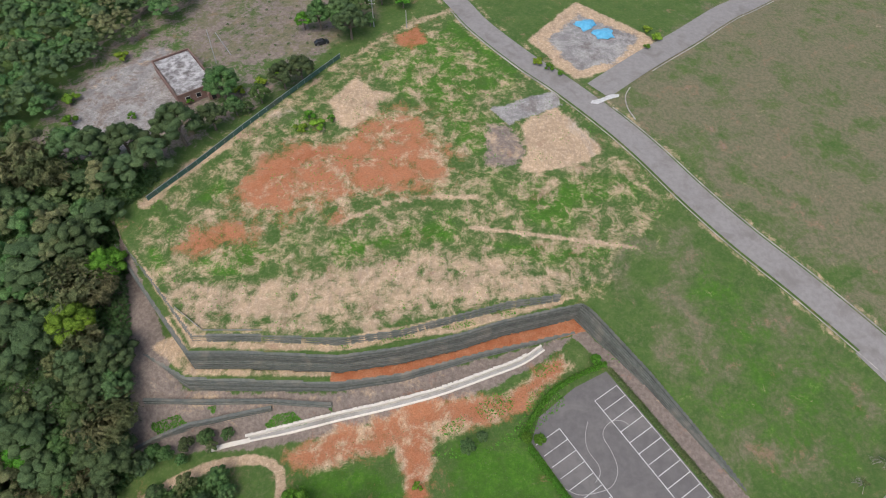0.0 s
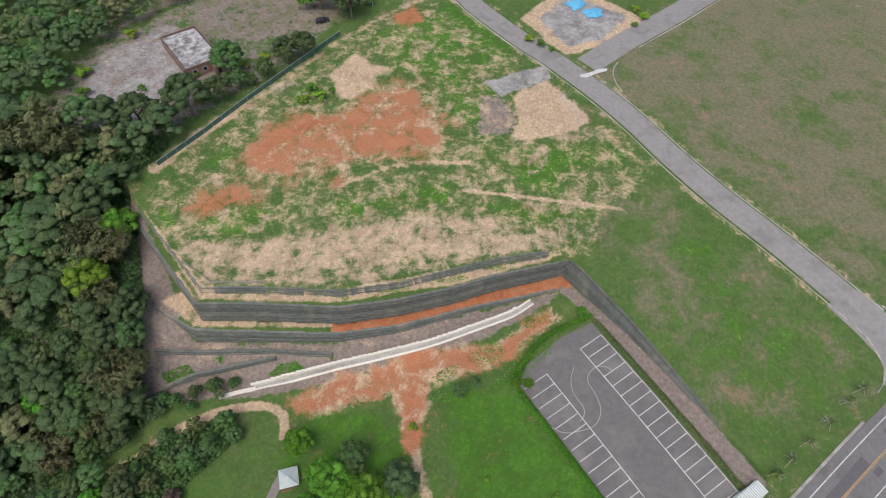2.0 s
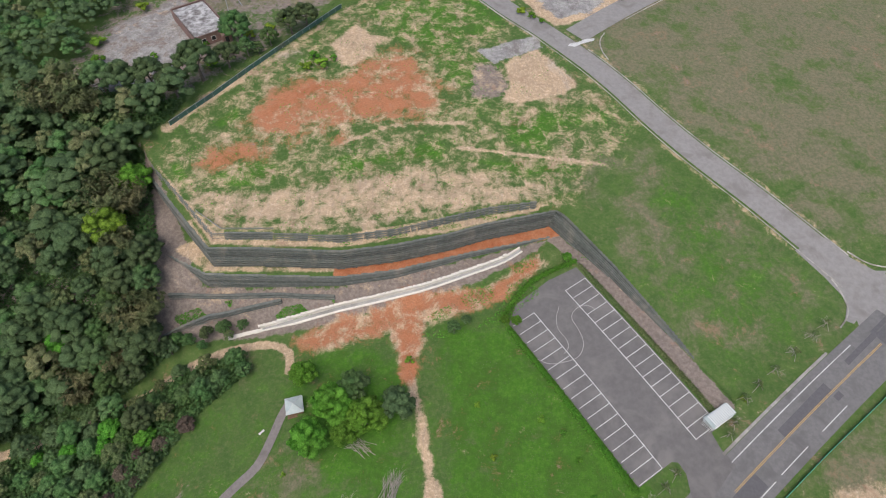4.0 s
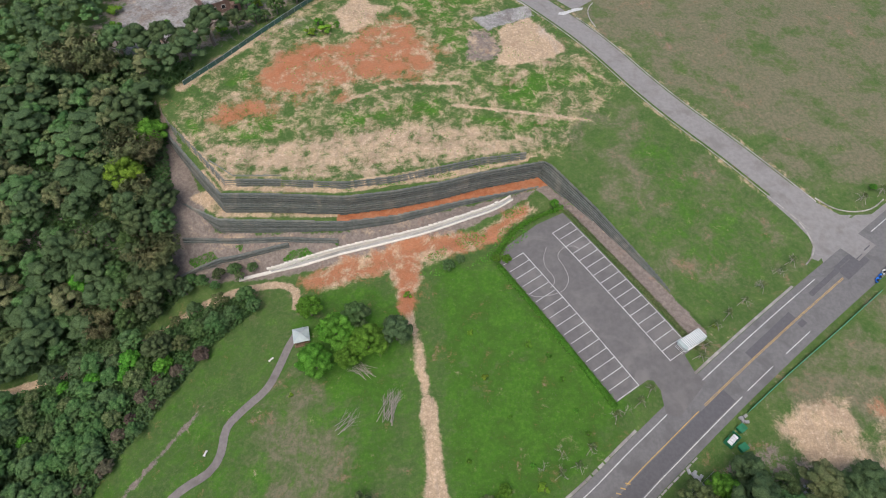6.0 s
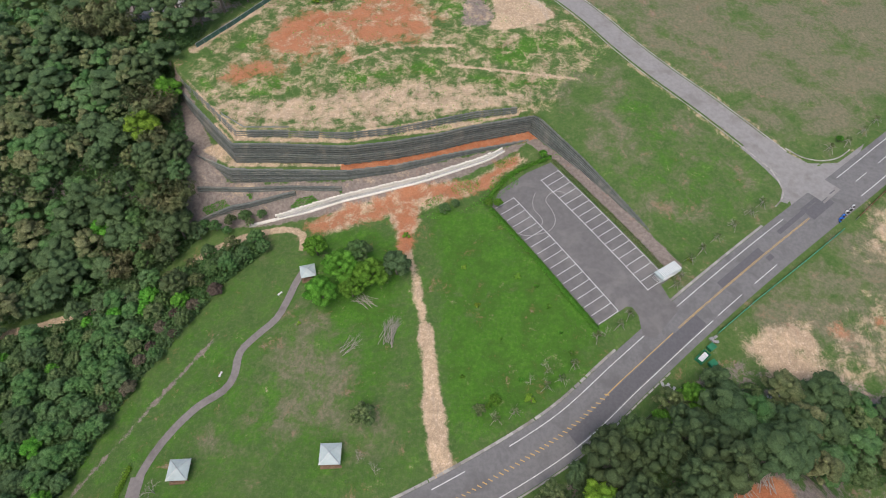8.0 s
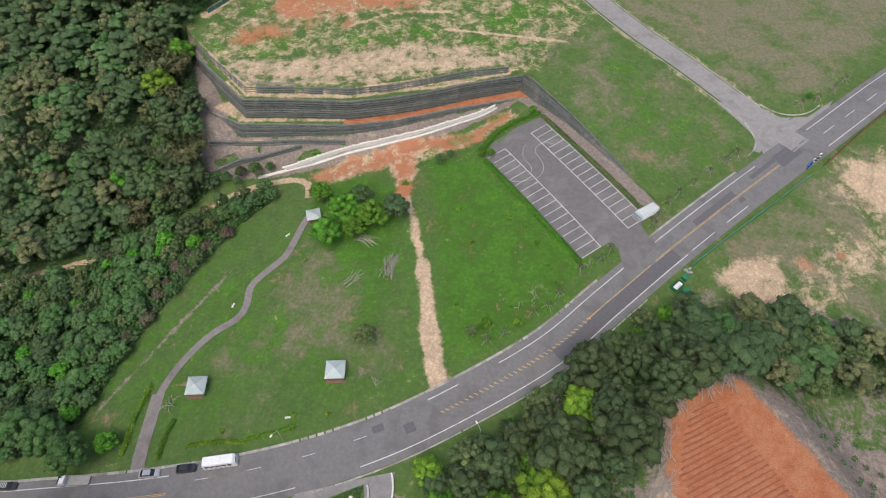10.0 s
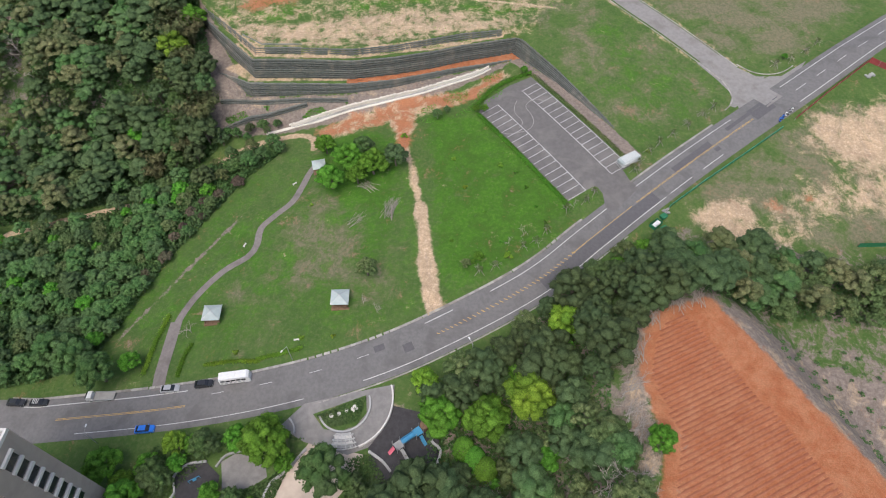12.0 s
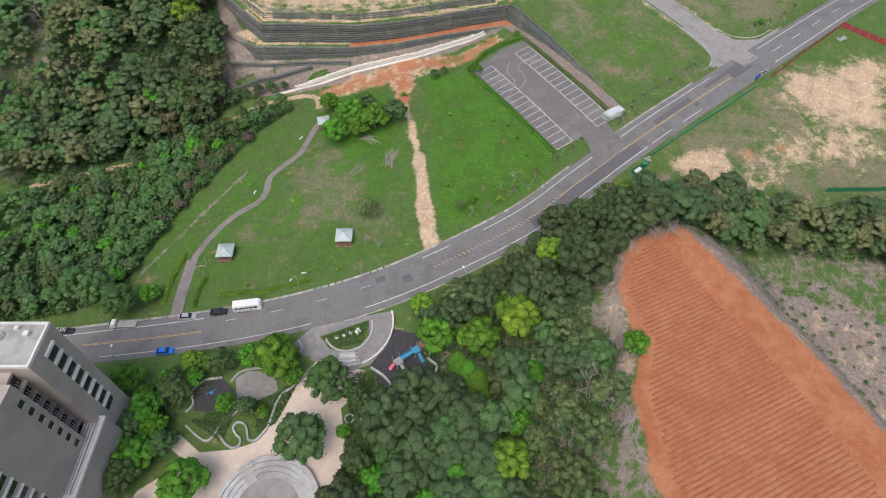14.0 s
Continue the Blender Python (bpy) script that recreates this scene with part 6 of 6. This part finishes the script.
def staked_sapling(x, y, s=1.0):
    root = thing("staked_sapling", stand(x, y, rnd.uniform(0, 6)), "young tree held by three wooden stakes", "tree", "staked saplings")
    bm = bmesh.new()
    rng = np.random.RandomState(int(x * 10) % 9999)
    bare_branches(bm, rng, Vector((0, 0, -0.2)), Vector((0, 0, 1)), 1.5 * s, 0.07, 3)
    part("trunk", bm, m_deadwood, root)
    for k in range(3):
        bm = bmesh.new()
        a = k * 2.094
        prism(bm, (1.5 * math.cos(a), 1.5 * math.sin(a), -0.1), (0.1 * math.cos(a), 0.1 * math.sin(a), 1.9), 0.05, 0.05, 5)
        part("stake", bm, m_deadwood, root)
    c, nrm, core = crown_points(rng, 0.9 * s, 1.6, 1.6, 6, 20, 2, 1, 0.15, 0.3)
    ob = new("crown", leaf_mesh("crown", c, nrm, rng.uniform(0.1, 0.22, len(c)), m_leaf_olive, rng, 1.0, core))
    ob.parent = root


for x, y in ((48.3, 6.9), (45.6, 4.2), (62, 16.5), (60.5, 14.2), (66, 22), (69.5, 24.5), (74, 28), (79.5, 31.8), (85, 36), (88.5, 38.5), (118.9, 60), (113, 57.5), (125, 64), (16, -17), (27.5, -10), (31, -8.5), (34, -5.0), (20, -15.5), (40, 1.5), (130, 68)):
    staked_sapling(x, y)


def brush_pile(x, y, n, length, label, rise=0.5, way=1.4, fan=0.5):
    """Long cut stems that lie side by side, each with a few thin side twigs."""
    root = thing("brush_pile", stand(x, y), label, "brushwood", "cut branches")
    for k in range(n):
        a = way + rnd.uniform(-fan, fan)
        l_ = length * rnd.uniform(0.55, 1.0)
        d = Vector((math.cos(a), math.sin(a), rnd.uniform(0.0, 0.06)))
        p = Vector((rnd.uniform(-1.4, 1.4), rnd.uniform(-1.0, 1.0), 0.12 + rise * rnd.random())) - d * l_ * 0.45
        girth = rnd.uniform(0.05, 0.10)
        bm = bmesh.new()
        prism(bm, p, p + d * l_, girth, girth * 0.35, 4)
        for j in range(4):
            s0 = p + d * l_ * rnd.uniform(0.35, 0.9)
            b = a + rnd.choice((-1, 1)) * rnd.uniform(0.25, 0.6)
            prism(bm, s0, s0 + Vector((math.cos(b), math.sin(b), 0.1)) * l_ * rnd.uniform(0.15, 0.32), girth * 0.5, girth * 0.2, 3)
        part("branch", bm, m_deadwood, root)


brush_pile(-14.3, 13.9, 10, 6.0, "heap of cut grey branches on the lawn", 0.4, 2.7, 0.5)
brush_pile(-8.0, 5.0, 20, 8.5, "heap of bleached grey branches on the lawn", 0.7, 1.35, 0.35)
brush_pile(-17.5, 2.3, 8, 7.0, "sparse cut branches lying on the lawn", 0.3, 0.9, 0.3)
for x, y in ((45, -53), (44.5, -58), (45.5, -62), (43, -71), (42.5, -75), (43, -80), (47, -46), (52, -37.5), (58, -33.5), (63, -32)):
    brush_pile(x, y, 14, 7.0, "tangle of felled pale stems at field edge", 1.2, 0.6 if y < -50 else 1.5, 0.7)

# ---- the ruin and its yard ----
ruin = thing("ruined_house", Matrix.Translation((-73.5, 139.5, at(-73.5, 139.5))) @ Matrix.Rotation(math.atan2(-17, 12.5) + math.pi / 2, 4, "Z"), "derelict flat-roofed house with lichen-stained roof", "house")
for dims in ((-5.5, 5.5, -10, -9.75, 0, 3.0), (-5.5, 5.5, 9.75, 10, 0, 3.0), (-5.5, -5.25, -9.75, 9.75, 0, 3.0)):
    box_part("wall", dims, m_rust, ruin)
for y0, y1 in ((-9.75, -6.5), (-5.0, 1.0), (2.5, 9.75)):
    box_part("wall", (5.25, 5.5, y0, y1, 0, 3.0), m_rust, ruin)
box_part("wall", (5.25, 5.5, -6.5, 2.5, 2.3, 2.99), m_rust, ruin)
roof_ = box_part("roof", (-5.0, 5.0, -9.4, 9.4, 3.0, 3.25), m_lichen, ruin, "cracked slab roof stained white")
for dims in ((-5.6, -5.3, -10.1, 10.1, 3.0, 3.6), (5.3, 5.6, -10.1, 10.1, 3.0, 3.5), (-5.3, 5.3, -10.1, -9.8, 3.0, 3.5), (-5.3, 5.3, 9.8, 10.1, 3.0, 3.6)):
    box_part("parapet", dims, m_rust, roof_)
for x0 in (-3.5, -0.5):
    win = box_part("window", (x0, x0 + 1.2, -10.06, -9.96, 1.0, 2.2), m_glass_and_shade, ruin)
    box_part("frame", (x0 - 0.12, x0 + 1.32, -10.04, -9.98, 0.88, 2.32), m_tower_trim, win)
box_part("lean_to", (2.2, 5.0, -12.2, -10.0, 0, 2.4), m_rust, ruin, "brick lean-to with open front", bevel=0.03)
# dark sheet on the solid front, in place of a shaded opening
box_part("doorway_shade", (2.9, 4.0, -12.26, -12.18, 0.2, 1.9), m_glass_and_shade, ruin)


# ---- tarpaulin ----
def tarp(x, y, rx, ry, turn):
    bm = bmesh.new()
    bmesh.ops.create_grid(bm, x_segments=16, y_segments=14, size=1.0)
    rng = np.random.RandomState(int(x))
    for v in bm.verts:
        r = min(1.0, math.hypot(v.co.x, v.co.y))
        a = math.atan2(v.co.y, v.co.x)
        k = 1 + 0.12 * math.sin(a * 3 + x) + 0.07 * math.sin(a * 7)
        px, py = v.co.x * rx * k * (0.8 if r > 0.98 else 1), v.co.y * ry * k * (0.8 if r > 0.98 else 1)
        v.co = (px, py, 0.15 + 0.9 * (1 - r * r) + 0.14 * noise.noise(Vector((px * 1.1, py * 1.1, x))))
    me = bpy.data.meshes.new("tarpaulin")
    bm.to_mesh(me)
    bm.free()
    me.materials.append(m_tarp)
    ob = new("tarpaulin", me)
    ob.matrix_world = stand(x, y, turn)
    ob.modifiers.new("thick", "SOLIDIFY").thickness = 0.05
    tagged(ob, "crumpled sky-blue tarpaulin over a gravel heap", "tarpaulin", "blue tarpaulins")


tarp(45.2, 168.5, 3.6, 3.0, 0.6)
tarp(50.0, 163.5, 3.6, 3.2, 0.2)

# ---- park furniture ----
for x, y, turn in ((-37.4, 18.4, 0.8), (-48.4, -3.1, 1.3), (-29, -33.5, 0.1)):
    root = thing("bench", stand(x, y, turn), "small pale stone bench on the lawn", "bench", "lawn benches")
    box_part("seat", (-0.7, 0.7, -0.22, 0.22, 0.38, 0.48), m_tower_trim, root, bevel=0.03)
    for s in (-0.5, 0.5):
        box_part("leg", (s - 0.1, s + 0.1, -0.18, 0.18, -0.1, 0.38), m_stone, root)

# ---- ploughed field ----
m_ridge = surface("ploughed_red_earth", (0.300, 0.105, 0.055), (0.370, 0.150, 0.083), (0.258, 0.084, 0.043), 0.9, 0.95, bump=0.6, coarse=0.12)


def plough():
    """Ridges of turned red earth across the field."""
    root = tagged(new("ploughed_field"), "ridges of freshly ploughed orange-red earth", "ploughed field", kind="structure")
    d, nrm = Vector((0.91, 0.41)), Vector((-0.41, 0.91))
    rng = random.Random(5)
    inner = [(48.5, -52), (50.5, -45), (54, -39), (59, -36), (62.5, -41), (68, -53), (76, -69), (84, -89), (91, -112), (58, -112), (49, -92), (48, -75), (51.5, -64)]
    k = -125.0
    while k < -10:
        verts, faces, prev = [], [], None
        run = np.arange(0, 130, 0.9)
        x, y = run * d.x + nrm.x * k, run * d.y + nrm.y * k
        ok = inside(x, y, inner)
        z = height(x, y)
        for i in range(len(run)):
            if not ok[i]:
                prev = None
                continue
            w, h, o = rng.uniform(0.34, 0.44), rng.uniform(0.12, 0.24), rng.uniform(-0.05, 0.05)
            b = len(verts)
            for off, up in ((-w, -0.12), (-w * 0.45, h * 0.8), (0, h), (w * 0.45, h * 0.8), (w, -0.12)):
                verts.append((x[i] + nrm.x * (off + o), y[i] + nrm.y * (off + o), z[i] + up))
            if prev is not None:
                for j in range(4):
                    faces.append((prev + j, b + j, b + j + 1, prev + j + 1))
            prev = b
        if faces:
            mesh_object("ridge", verts, faces, m_ridge, root, smooth_shade=True)
        k += 0.98


plough()

# ---- tower block ----
TOP, FLOOR = 22.0, 3.2
tower = thing("apartment_tower", Matrix.Translation((-64, -68, 0)), "tall brown-grey apartment tower with pale trim", "building")
base = -20.0
box_part("wall", (-26, 0, -9, 0, base, TOP), m_tower, tower, "brown-grey tiled facade")
box_part("wall", (-26, -4.0, -12.4, -9, base, TOP - 1.5), m_tower, tower)
box_part("wall", (-26, -1.2, -32, -12.4, base, TOP + 1.0), m_tower, tower)
roof_t = box_part("roof", (-25.6, -0.5, -8.6, -0.4, TOP, TOP + 0.15), m_concrete, tower, "pale grey concrete roof")
for dims in ((-26, 0, -0.4, 0, TOP, TOP + 0.7), (-0.4, 0, -9, -0.4, TOP, TOP + 0.7), (-26, -0.4, -9, -8.6, TOP, TOP + 0.7)):
    box_part("parapet", dims, m_tower_trim, roof_t)
for x0, y0, s in ((-3.2, -2.4, 0.5), (-5.5, -1.2, 0.4), (-8, -3, 0.7), (-11, -5, 0.9)):
    box_part("roof_vent", (x0 - s, x0 + s, y0 - s, y0 + s, TOP + 0.15, TOP + 0.15 + 1.6 * s), m_tower_trim, roof_t, "white rooftop vent box", bevel=0.05)
for k in range(8):
    z = TOP - 4.2 - FLOOR * k
    win = box_part("window", (-0.05, 0.06, -5.4, -2.6, z - 0.5, z + 1.7), m_glass_and_shade, tower)
    box_part("ledge", (0.0, 0.45, -5.6, -2.4, z + 1.75, z + 2.35), m_tower_trim, win, "pale concrete ledge")
    # dark panel standing in for the shade within the open loggia
    win = box_part("window", (-4.05, -3.95, -12.2, -9.2, z - 0.4, z + 2.1), m_glass_and_shade, tower)
    for i in range(5):
        box_part("louvre", (-3.95, -3.75, -11.9 + 0.5 * i, -11.82 + 0.5 * i, z - 0.4, z + 0.7), m_tower_trim, win)
    box_part("balcony", (-4.0, -3.0, -12.4, -9.0, z - 0.75, z - 0.45), m_tower, tower)
    win = box_part("window", (-1.25, -1.12, -14.7, -13.4, z, z + 1.5), m_glass_and_shade, tower)
    box_part("sill", (-1.2, -1.02, -14.7, -13.5, z + 0.1, z + 0.2), m_tower_trim, win)
    for y0 in (-26.5,):
        win = box_part("window", (-1.25, -1.12, y0 - 1.6, y0 + 1.6, z - 0.2, z + 1.6), m_glass_and_shade, tower)
        box_part("ledge", (-1.2, -0.7, y0 - 1.8, y0 + 1.8, z + 1.75, z + 1.95), m_tower_trim, win)
podium = box_part("podium", (-3.0, 1.2, -24.0, -7.6, base, -3.2), m_tower, tower, "low podium wing with pale roof frame")
for dims in ((0.6, 1.2, -24.0, -7.6, -3.2, -2.6), (-3.0, 0.6, -8.2, -7.6, -3.2, -2.6), (-3.0, 0.6, -24.0, -23.4, -3.2, -2.6)):
    box_part("roof_frame", dims, m_tower_trim, podium)
for k in range(5):
    box_part("roof_slat", (-2.8 + 0.7 * k, -2.45 + 0.7 * k, -23.4, -8.2, -3.1, -2.9), m_tower_trim, podium)

# ---- plaza below the road ----
m_forecourt = surface("grey_pavers", (0.20, 0.19, 0.185), (0.26, 0.25, 0.24), (0.33, 0.31, 0.29), 0.7, 0.92, bump=0.2)



def arc_wall(name, cx, cy, r, a0, a1, wide, tall, material, parent=None, label="", lift=0.0, n=26):
    pts = [(cx + r * math.cos(a0 + (a1 - a0) * k / n), cy + r * math.sin(a0 + (a1 - a0) * k / n)) for k in range(n + 1)]
    return ribbon(name, pts, -wide / 2, wide / 2, tall + lift, material, tall + 0.4, parent, 1, label)


def curb_line(points, wide, tall, label):
    ob = ribbon("planter_wall", glide(points, 1.0), -wide / 2, wide / 2, tall, m_stone, tall + 0.4, None, 1)
    return tagged(ob, label, "planter wall")


flat_area("plaza", [(-22.6, -58), (-27, -64.4), (-30.4, -67), (-31.2, -70), (-31.6, -73.4), (-33.4, -77), (-36, -78), (-39, -78.8), (-46.2, -79.2), (-52, -75), (-55, -77), (-49, -81), (-58, -87), (-62, -94), (-46, -99), (-12, -99), (-13, -86), (-14, -77), (-15.6, -70), (-12, -66), (-10.5, -61), (-15, -60)], 0.10, m_paving, "warm beige paved plaza", "pavement")
flat_area("plaza_forecourt", [(-30, -54.5), (-25, -49.5), (-10.5, -46.6), (-4.4, -45.6), (-4.6, -50), (-6.0, -55), (-9.5, -59.5), (-14, -61), (-19, -59.5), (-24, -58)], 0.14, m_forecourt, "grey paved forecourt beside the road", "pavement")
flat_area("playground_floor", [(-9.6, -59.3), (-6.2, -55), (-4.4, -50.5), (1.5, -52), (5.5, -56), (6.6, -61), (2, -68), (-5, -69), (-9, -64)], 0.12, m_rubber, "black rubber playground surface", "playground")
flat_area("play_floor", [(-51.6, -63.6), (-49.1, -62.3), (-45.1, -61.8), (-41.6, -64.6), (-41.4, -68.8), (-46.5, -69.9), (-50, -69.5), (-51.4, -66.9)], 0.12, m_rubber, "black rubber exercise area", "playground")
flat_area("play_floor", [(-64.5, -83.9), (-54.2, -77.0), (-58.0, -73.6), (-65.5, -78.3)], 0.12, m_rubber, "black rubber exercise area", "playground")
flat_area("terrace_pad", [(-41.8, -61.8), (-39.1, -60.2), (-34.9, -60.3), (-31.7, -62.9), (-31, -65.2), (-33.7, -66.9), (-37.5, -68.1), (-40, -69.1)], 0.15, m_forecourt, "grey rounded terrace pad", "pavement")
bed = flat_area("flower_bed", [(-22.6, -52), (-10.8, -48), (-10.4, -52), (-12.5, -54.8), (-16, -56), (-19.8, -55.4)], 0.3, m_ground, "half-round grassy flower bed", "flower bed")
tagged(arc_wall("bed_wall", -15.6, -50.2, 5.9, -2.75, 0.35, 0.4, 0.55, m_stone), "curved grey stone wall round flower bed", "planter wall")
tagged(arc_wall("forecourt_wall", -15.6, -49.2, 11.0, -1.2, 0.3, 0.35, 0.9, m_tower_trim), "curved pale forecourt parapet wall", "wall")
tagged(arc_wall("forecourt_wall", -30.5, -56.2, 4.2, 0.0, 0.9, 0.35, 0.8, m_stone), "curved grey forecourt wall", "wall")
curb_line([(-23.2, -59.6), (-26.8, -64.0), (-30.0, -66.6), (-31.0, -69.8), (-31.5, -73.3), (-33.0, -76.2), (-34.3, -77.2), (-35.7, -76.8)], 0.5, 0.7, "winding grey stone planter wall")
curb_line([(-35.7, -76.8), (-36.4, -74.5), (-37.5, -73.1), (-39.2, -72.8), (-39.7, -73.9), (-38.8, -75.5), (-37.5, -76.5), (-37.4, -78.0), (-38.9, -78.6), (-41.0, -77.3), (-42.5, -75.6)], 0.45, 0.7, "looped grey stone planter wall")
curb_line([(-39.5, -69.9), (-41.3, -72.1), (-43.0, -73.3), (-44.0, -75.9), (-45.3, -76.8), (-47.4, -75.8), (-51.1, -73.0)], 0.4, 0.6, "grey stone planter wall")
curb_line([(-52.0, -69.9), (-50.7, -68.0), (-51.7, -65.5), (-51.5, -63.9), (-49.1, -62.1), (-45.1, -61.6)], 0.4, 0.6, "curved grey stone wall round exercise area")
curb_line([(-42.7, -62.9), (-41.1, -60.6), (-37.8, -59.7), (-35.0, -59.8), (-32.6, -61.4)], 0.4, 0.6, "curved grey stone wall round terrace")
curb_line([(-9.4, -60.4), (-6.4, -62.4), (-4.4, -64.6)], 0.5, 0.7, "pale curved playground wall")
curb_line([(5.2, -56.2), (4.2, -58.4), (6.2, -60.4), (5.4, -63.4)], 0.5, 0.8, "pale stepped playground wall")
steps = tagged(new("stairs"), "broad pale stone steps down to the plaza", "stairs", kind="structure")
for k in range(6):
    arc_wall("step", -15.6, -49.2, 7.6 + 0.62 * k, -1.75, -1.3, 0.6, 0.55 - 0.09 * k, m_tower_trim if k % 2 else m_stone, steps, n=6)
for k in range(4):
    arc_wall("painted_band", -15.6, -49.2, 7.9 + 0.95 * k, -1.8, -1.22, 0.14, 0.62, m_white, steps, n=8)
for k in range(6):
    a = -1.76 + 0.1 * k
    ribbon("painted_band", [(-15.6 + r * math.cos(a), -49.2 + r * math.sin(a)) for r in (7.7, 9.2, 10.7)], -0.06, 0.06, 0.635, m_white, 0.3, steps, 1)
for x, y, r in ((-11.1, -67.9, 1.1), (-9.6, -72.6, 1.1), (-13.4, -72.5, 1.0)):
    tagged(arc_wall("planter_ring", x, y, r, 0, 6.2832, 0.25, 0.5, m_stone, n=18), "round grey stone tree planter ring", "planter wall")
for x, y, r in ((-18.3, -52.6, 0.55), (-16.6, -52.2, 0.5), (-15.0, -51.5, 0.5), (-13.2, -51.0, 0.9)):
    root = thing("stone_bollard", stand(x, y, 0, 1.0, 0.3), "round white stone seat in the flower bed", "stone seat", "flower bed stones")
    bm = bmesh.new()
    prism(bm, (0, 0, -0.2), (0, 0, 0.45), r, r * 0.85, 14)
    part("drum", bm, m_tower_trim, root)
amph = tagged(new("amphitheatre"), "curved grey stone amphitheatre steps round a paved circle", "amphitheatre", kind="structure")
for k in range(4):
    arc_wall("tier", -28.7, -92.0, 7.6 + 1.08 * k, 0.2, 2.85, 1.02, 0.30 + 0.36 * k, m_stone, amph, n=30)
tagged(flat_area("stage", [(-28.7 + 7.0 * math.cos(a * 0.2618), -92 + 7.0 * math.sin(a * 0.2618)) for a in range(24)], 0.16, m_forecourt, "round grey paved stage floor", "stage"), kind="structure")
for k in range(7):
    arc_wall("stair_tread", -28.7, -92.0, 7.4 + 0.6 * k, 2.02, 2.3, 0.6, 0.42 + 0.22 * k, m_concrete, amph, n=4)
undergrowth("planting", [[(-31, -66), (-26, -62), (-30, -73), (-34, -75.5), (-36, -68)], [(-42, -77), (-40, -70), (-45, -70), (-50, -72)], [(-24, -57.5), (-30, -55), (-46, -57), (-58, -58), (-64, -66), (-62, -80), (-54, -71), (-44, -60), (-32, -58)], [(-14, -62), (-9, -61), (-4, -68), (-6, -84), (-14, -80)], [(-22, -52.5), (-11, -48.5), (-12, -54), (-18, -55)]], 5200, 0.3, m_leaf_mid, "mixed green planting beds and ground cover", 0.8)

# ---- playground ----
play = thing("play_structure", stand(-0.8, -58.2, 0.62, 1.0, 0.12), "blue playground climbing frame with slides", "playground")
box_part("deck", (-3.4, -1.6, -0.9, 0.9, 1.3, 1.42), m_stone, play, bevel=0.03)
box_part("deck", (1.6, 3.4, -0.9, 0.9, 1.6, 1.72), m_cyan, play, bevel=0.03)
box_part("bridge", (-1.6, 1.6, -0.55, 0.55, 1.42, 1.54), m_cyan, play, "sky-blue bridge", bevel=0.03)
for s in (-0.55, 0.55):
    box_part("bridge_rail", (-1.6, 1.6, s - 0.04, s + 0.04, 1.54, 2.3), m_cyan, play)
for x in (-3.4, -1.6, 1.6, 3.4):
    for s in (-0.9, 0.9):
        bm = bmesh.new()
        prism(bm, (x, s, -0.2), (x, s, 3.2), 0.07, 0.07, 6)
        part("post", bm, m_stone, play)
for x, sx, mat_, long_ in ((-3.4, -1, m_pink, 1.5), (-2.5, 0, m_stone, 2.6), (2.5, 0, m_cyan, 2.0)):
    bm = bmesh.new()
    rows = []
    for k in range(9):
        t = k / 8
        d = 0.2 + long_ * t
        z = 1.4 * (1 - t) ** 1.3 + 0.1
        c = Vector((x + sx * d, (0 if sx else -0.9 - d), z))
        w = Vector((0, 0.4, 0)) if sx else Vector((0.4, 0, 0))
        rows.append([bm.verts.new(c - w + Vector((0, 0, 0.28))), bm.verts.new(c - w * 0.8), bm.verts.new(c + w * 0.8), bm.verts.new(c + w + Vector((0, 0, 0.28)))])
    for a, b in zip(rows[:-1], rows[1:]):
        for i in range(3):
            bm.faces.new((a[i], a[i + 1], b[i + 1], b[i]))
    slide = part("slide", bm, mat_, play, "curved plastic slide")
    slide.modifiers.new("thick", "SOLIDIFY").thickness = 0.05
bm = bmesh.new()
prism(bm, (4.4, 0.2, 0.0), (4.4, 0.2, 2.3), 1.1, 1.0, 14)
part("climbing_drum", bm, m_wood, play, "round sand-coloured climbing drum")
for x, y, mat_ in ((-46.8, -65.5, m_cyan), (-57.5, -79.5, m_cyan), (-60, -82, m_stone), (-55, -90, m_sand_plastic)):
    root = thing("exercise_machine", stand(x, y, 0.5, 1.0, 0.12), "small outdoor exercise machine with coloured bars", "exercise machine", "exercise machines")
    for dims in ((-1.2, -1.1, -0.05, 0.05, -0.1, 1.4), (1.1, 1.2, -0.05, 0.05, -0.1, 1.4), (-1.1, 1.1, -0.06, 0.06, 1.2, 1.32)):
        box_part("bar", dims, mat_, root)
    box_part("seat", (-0.4, 0.4, -0.25, 0.25, 0.5, 0.6), mat_, root)
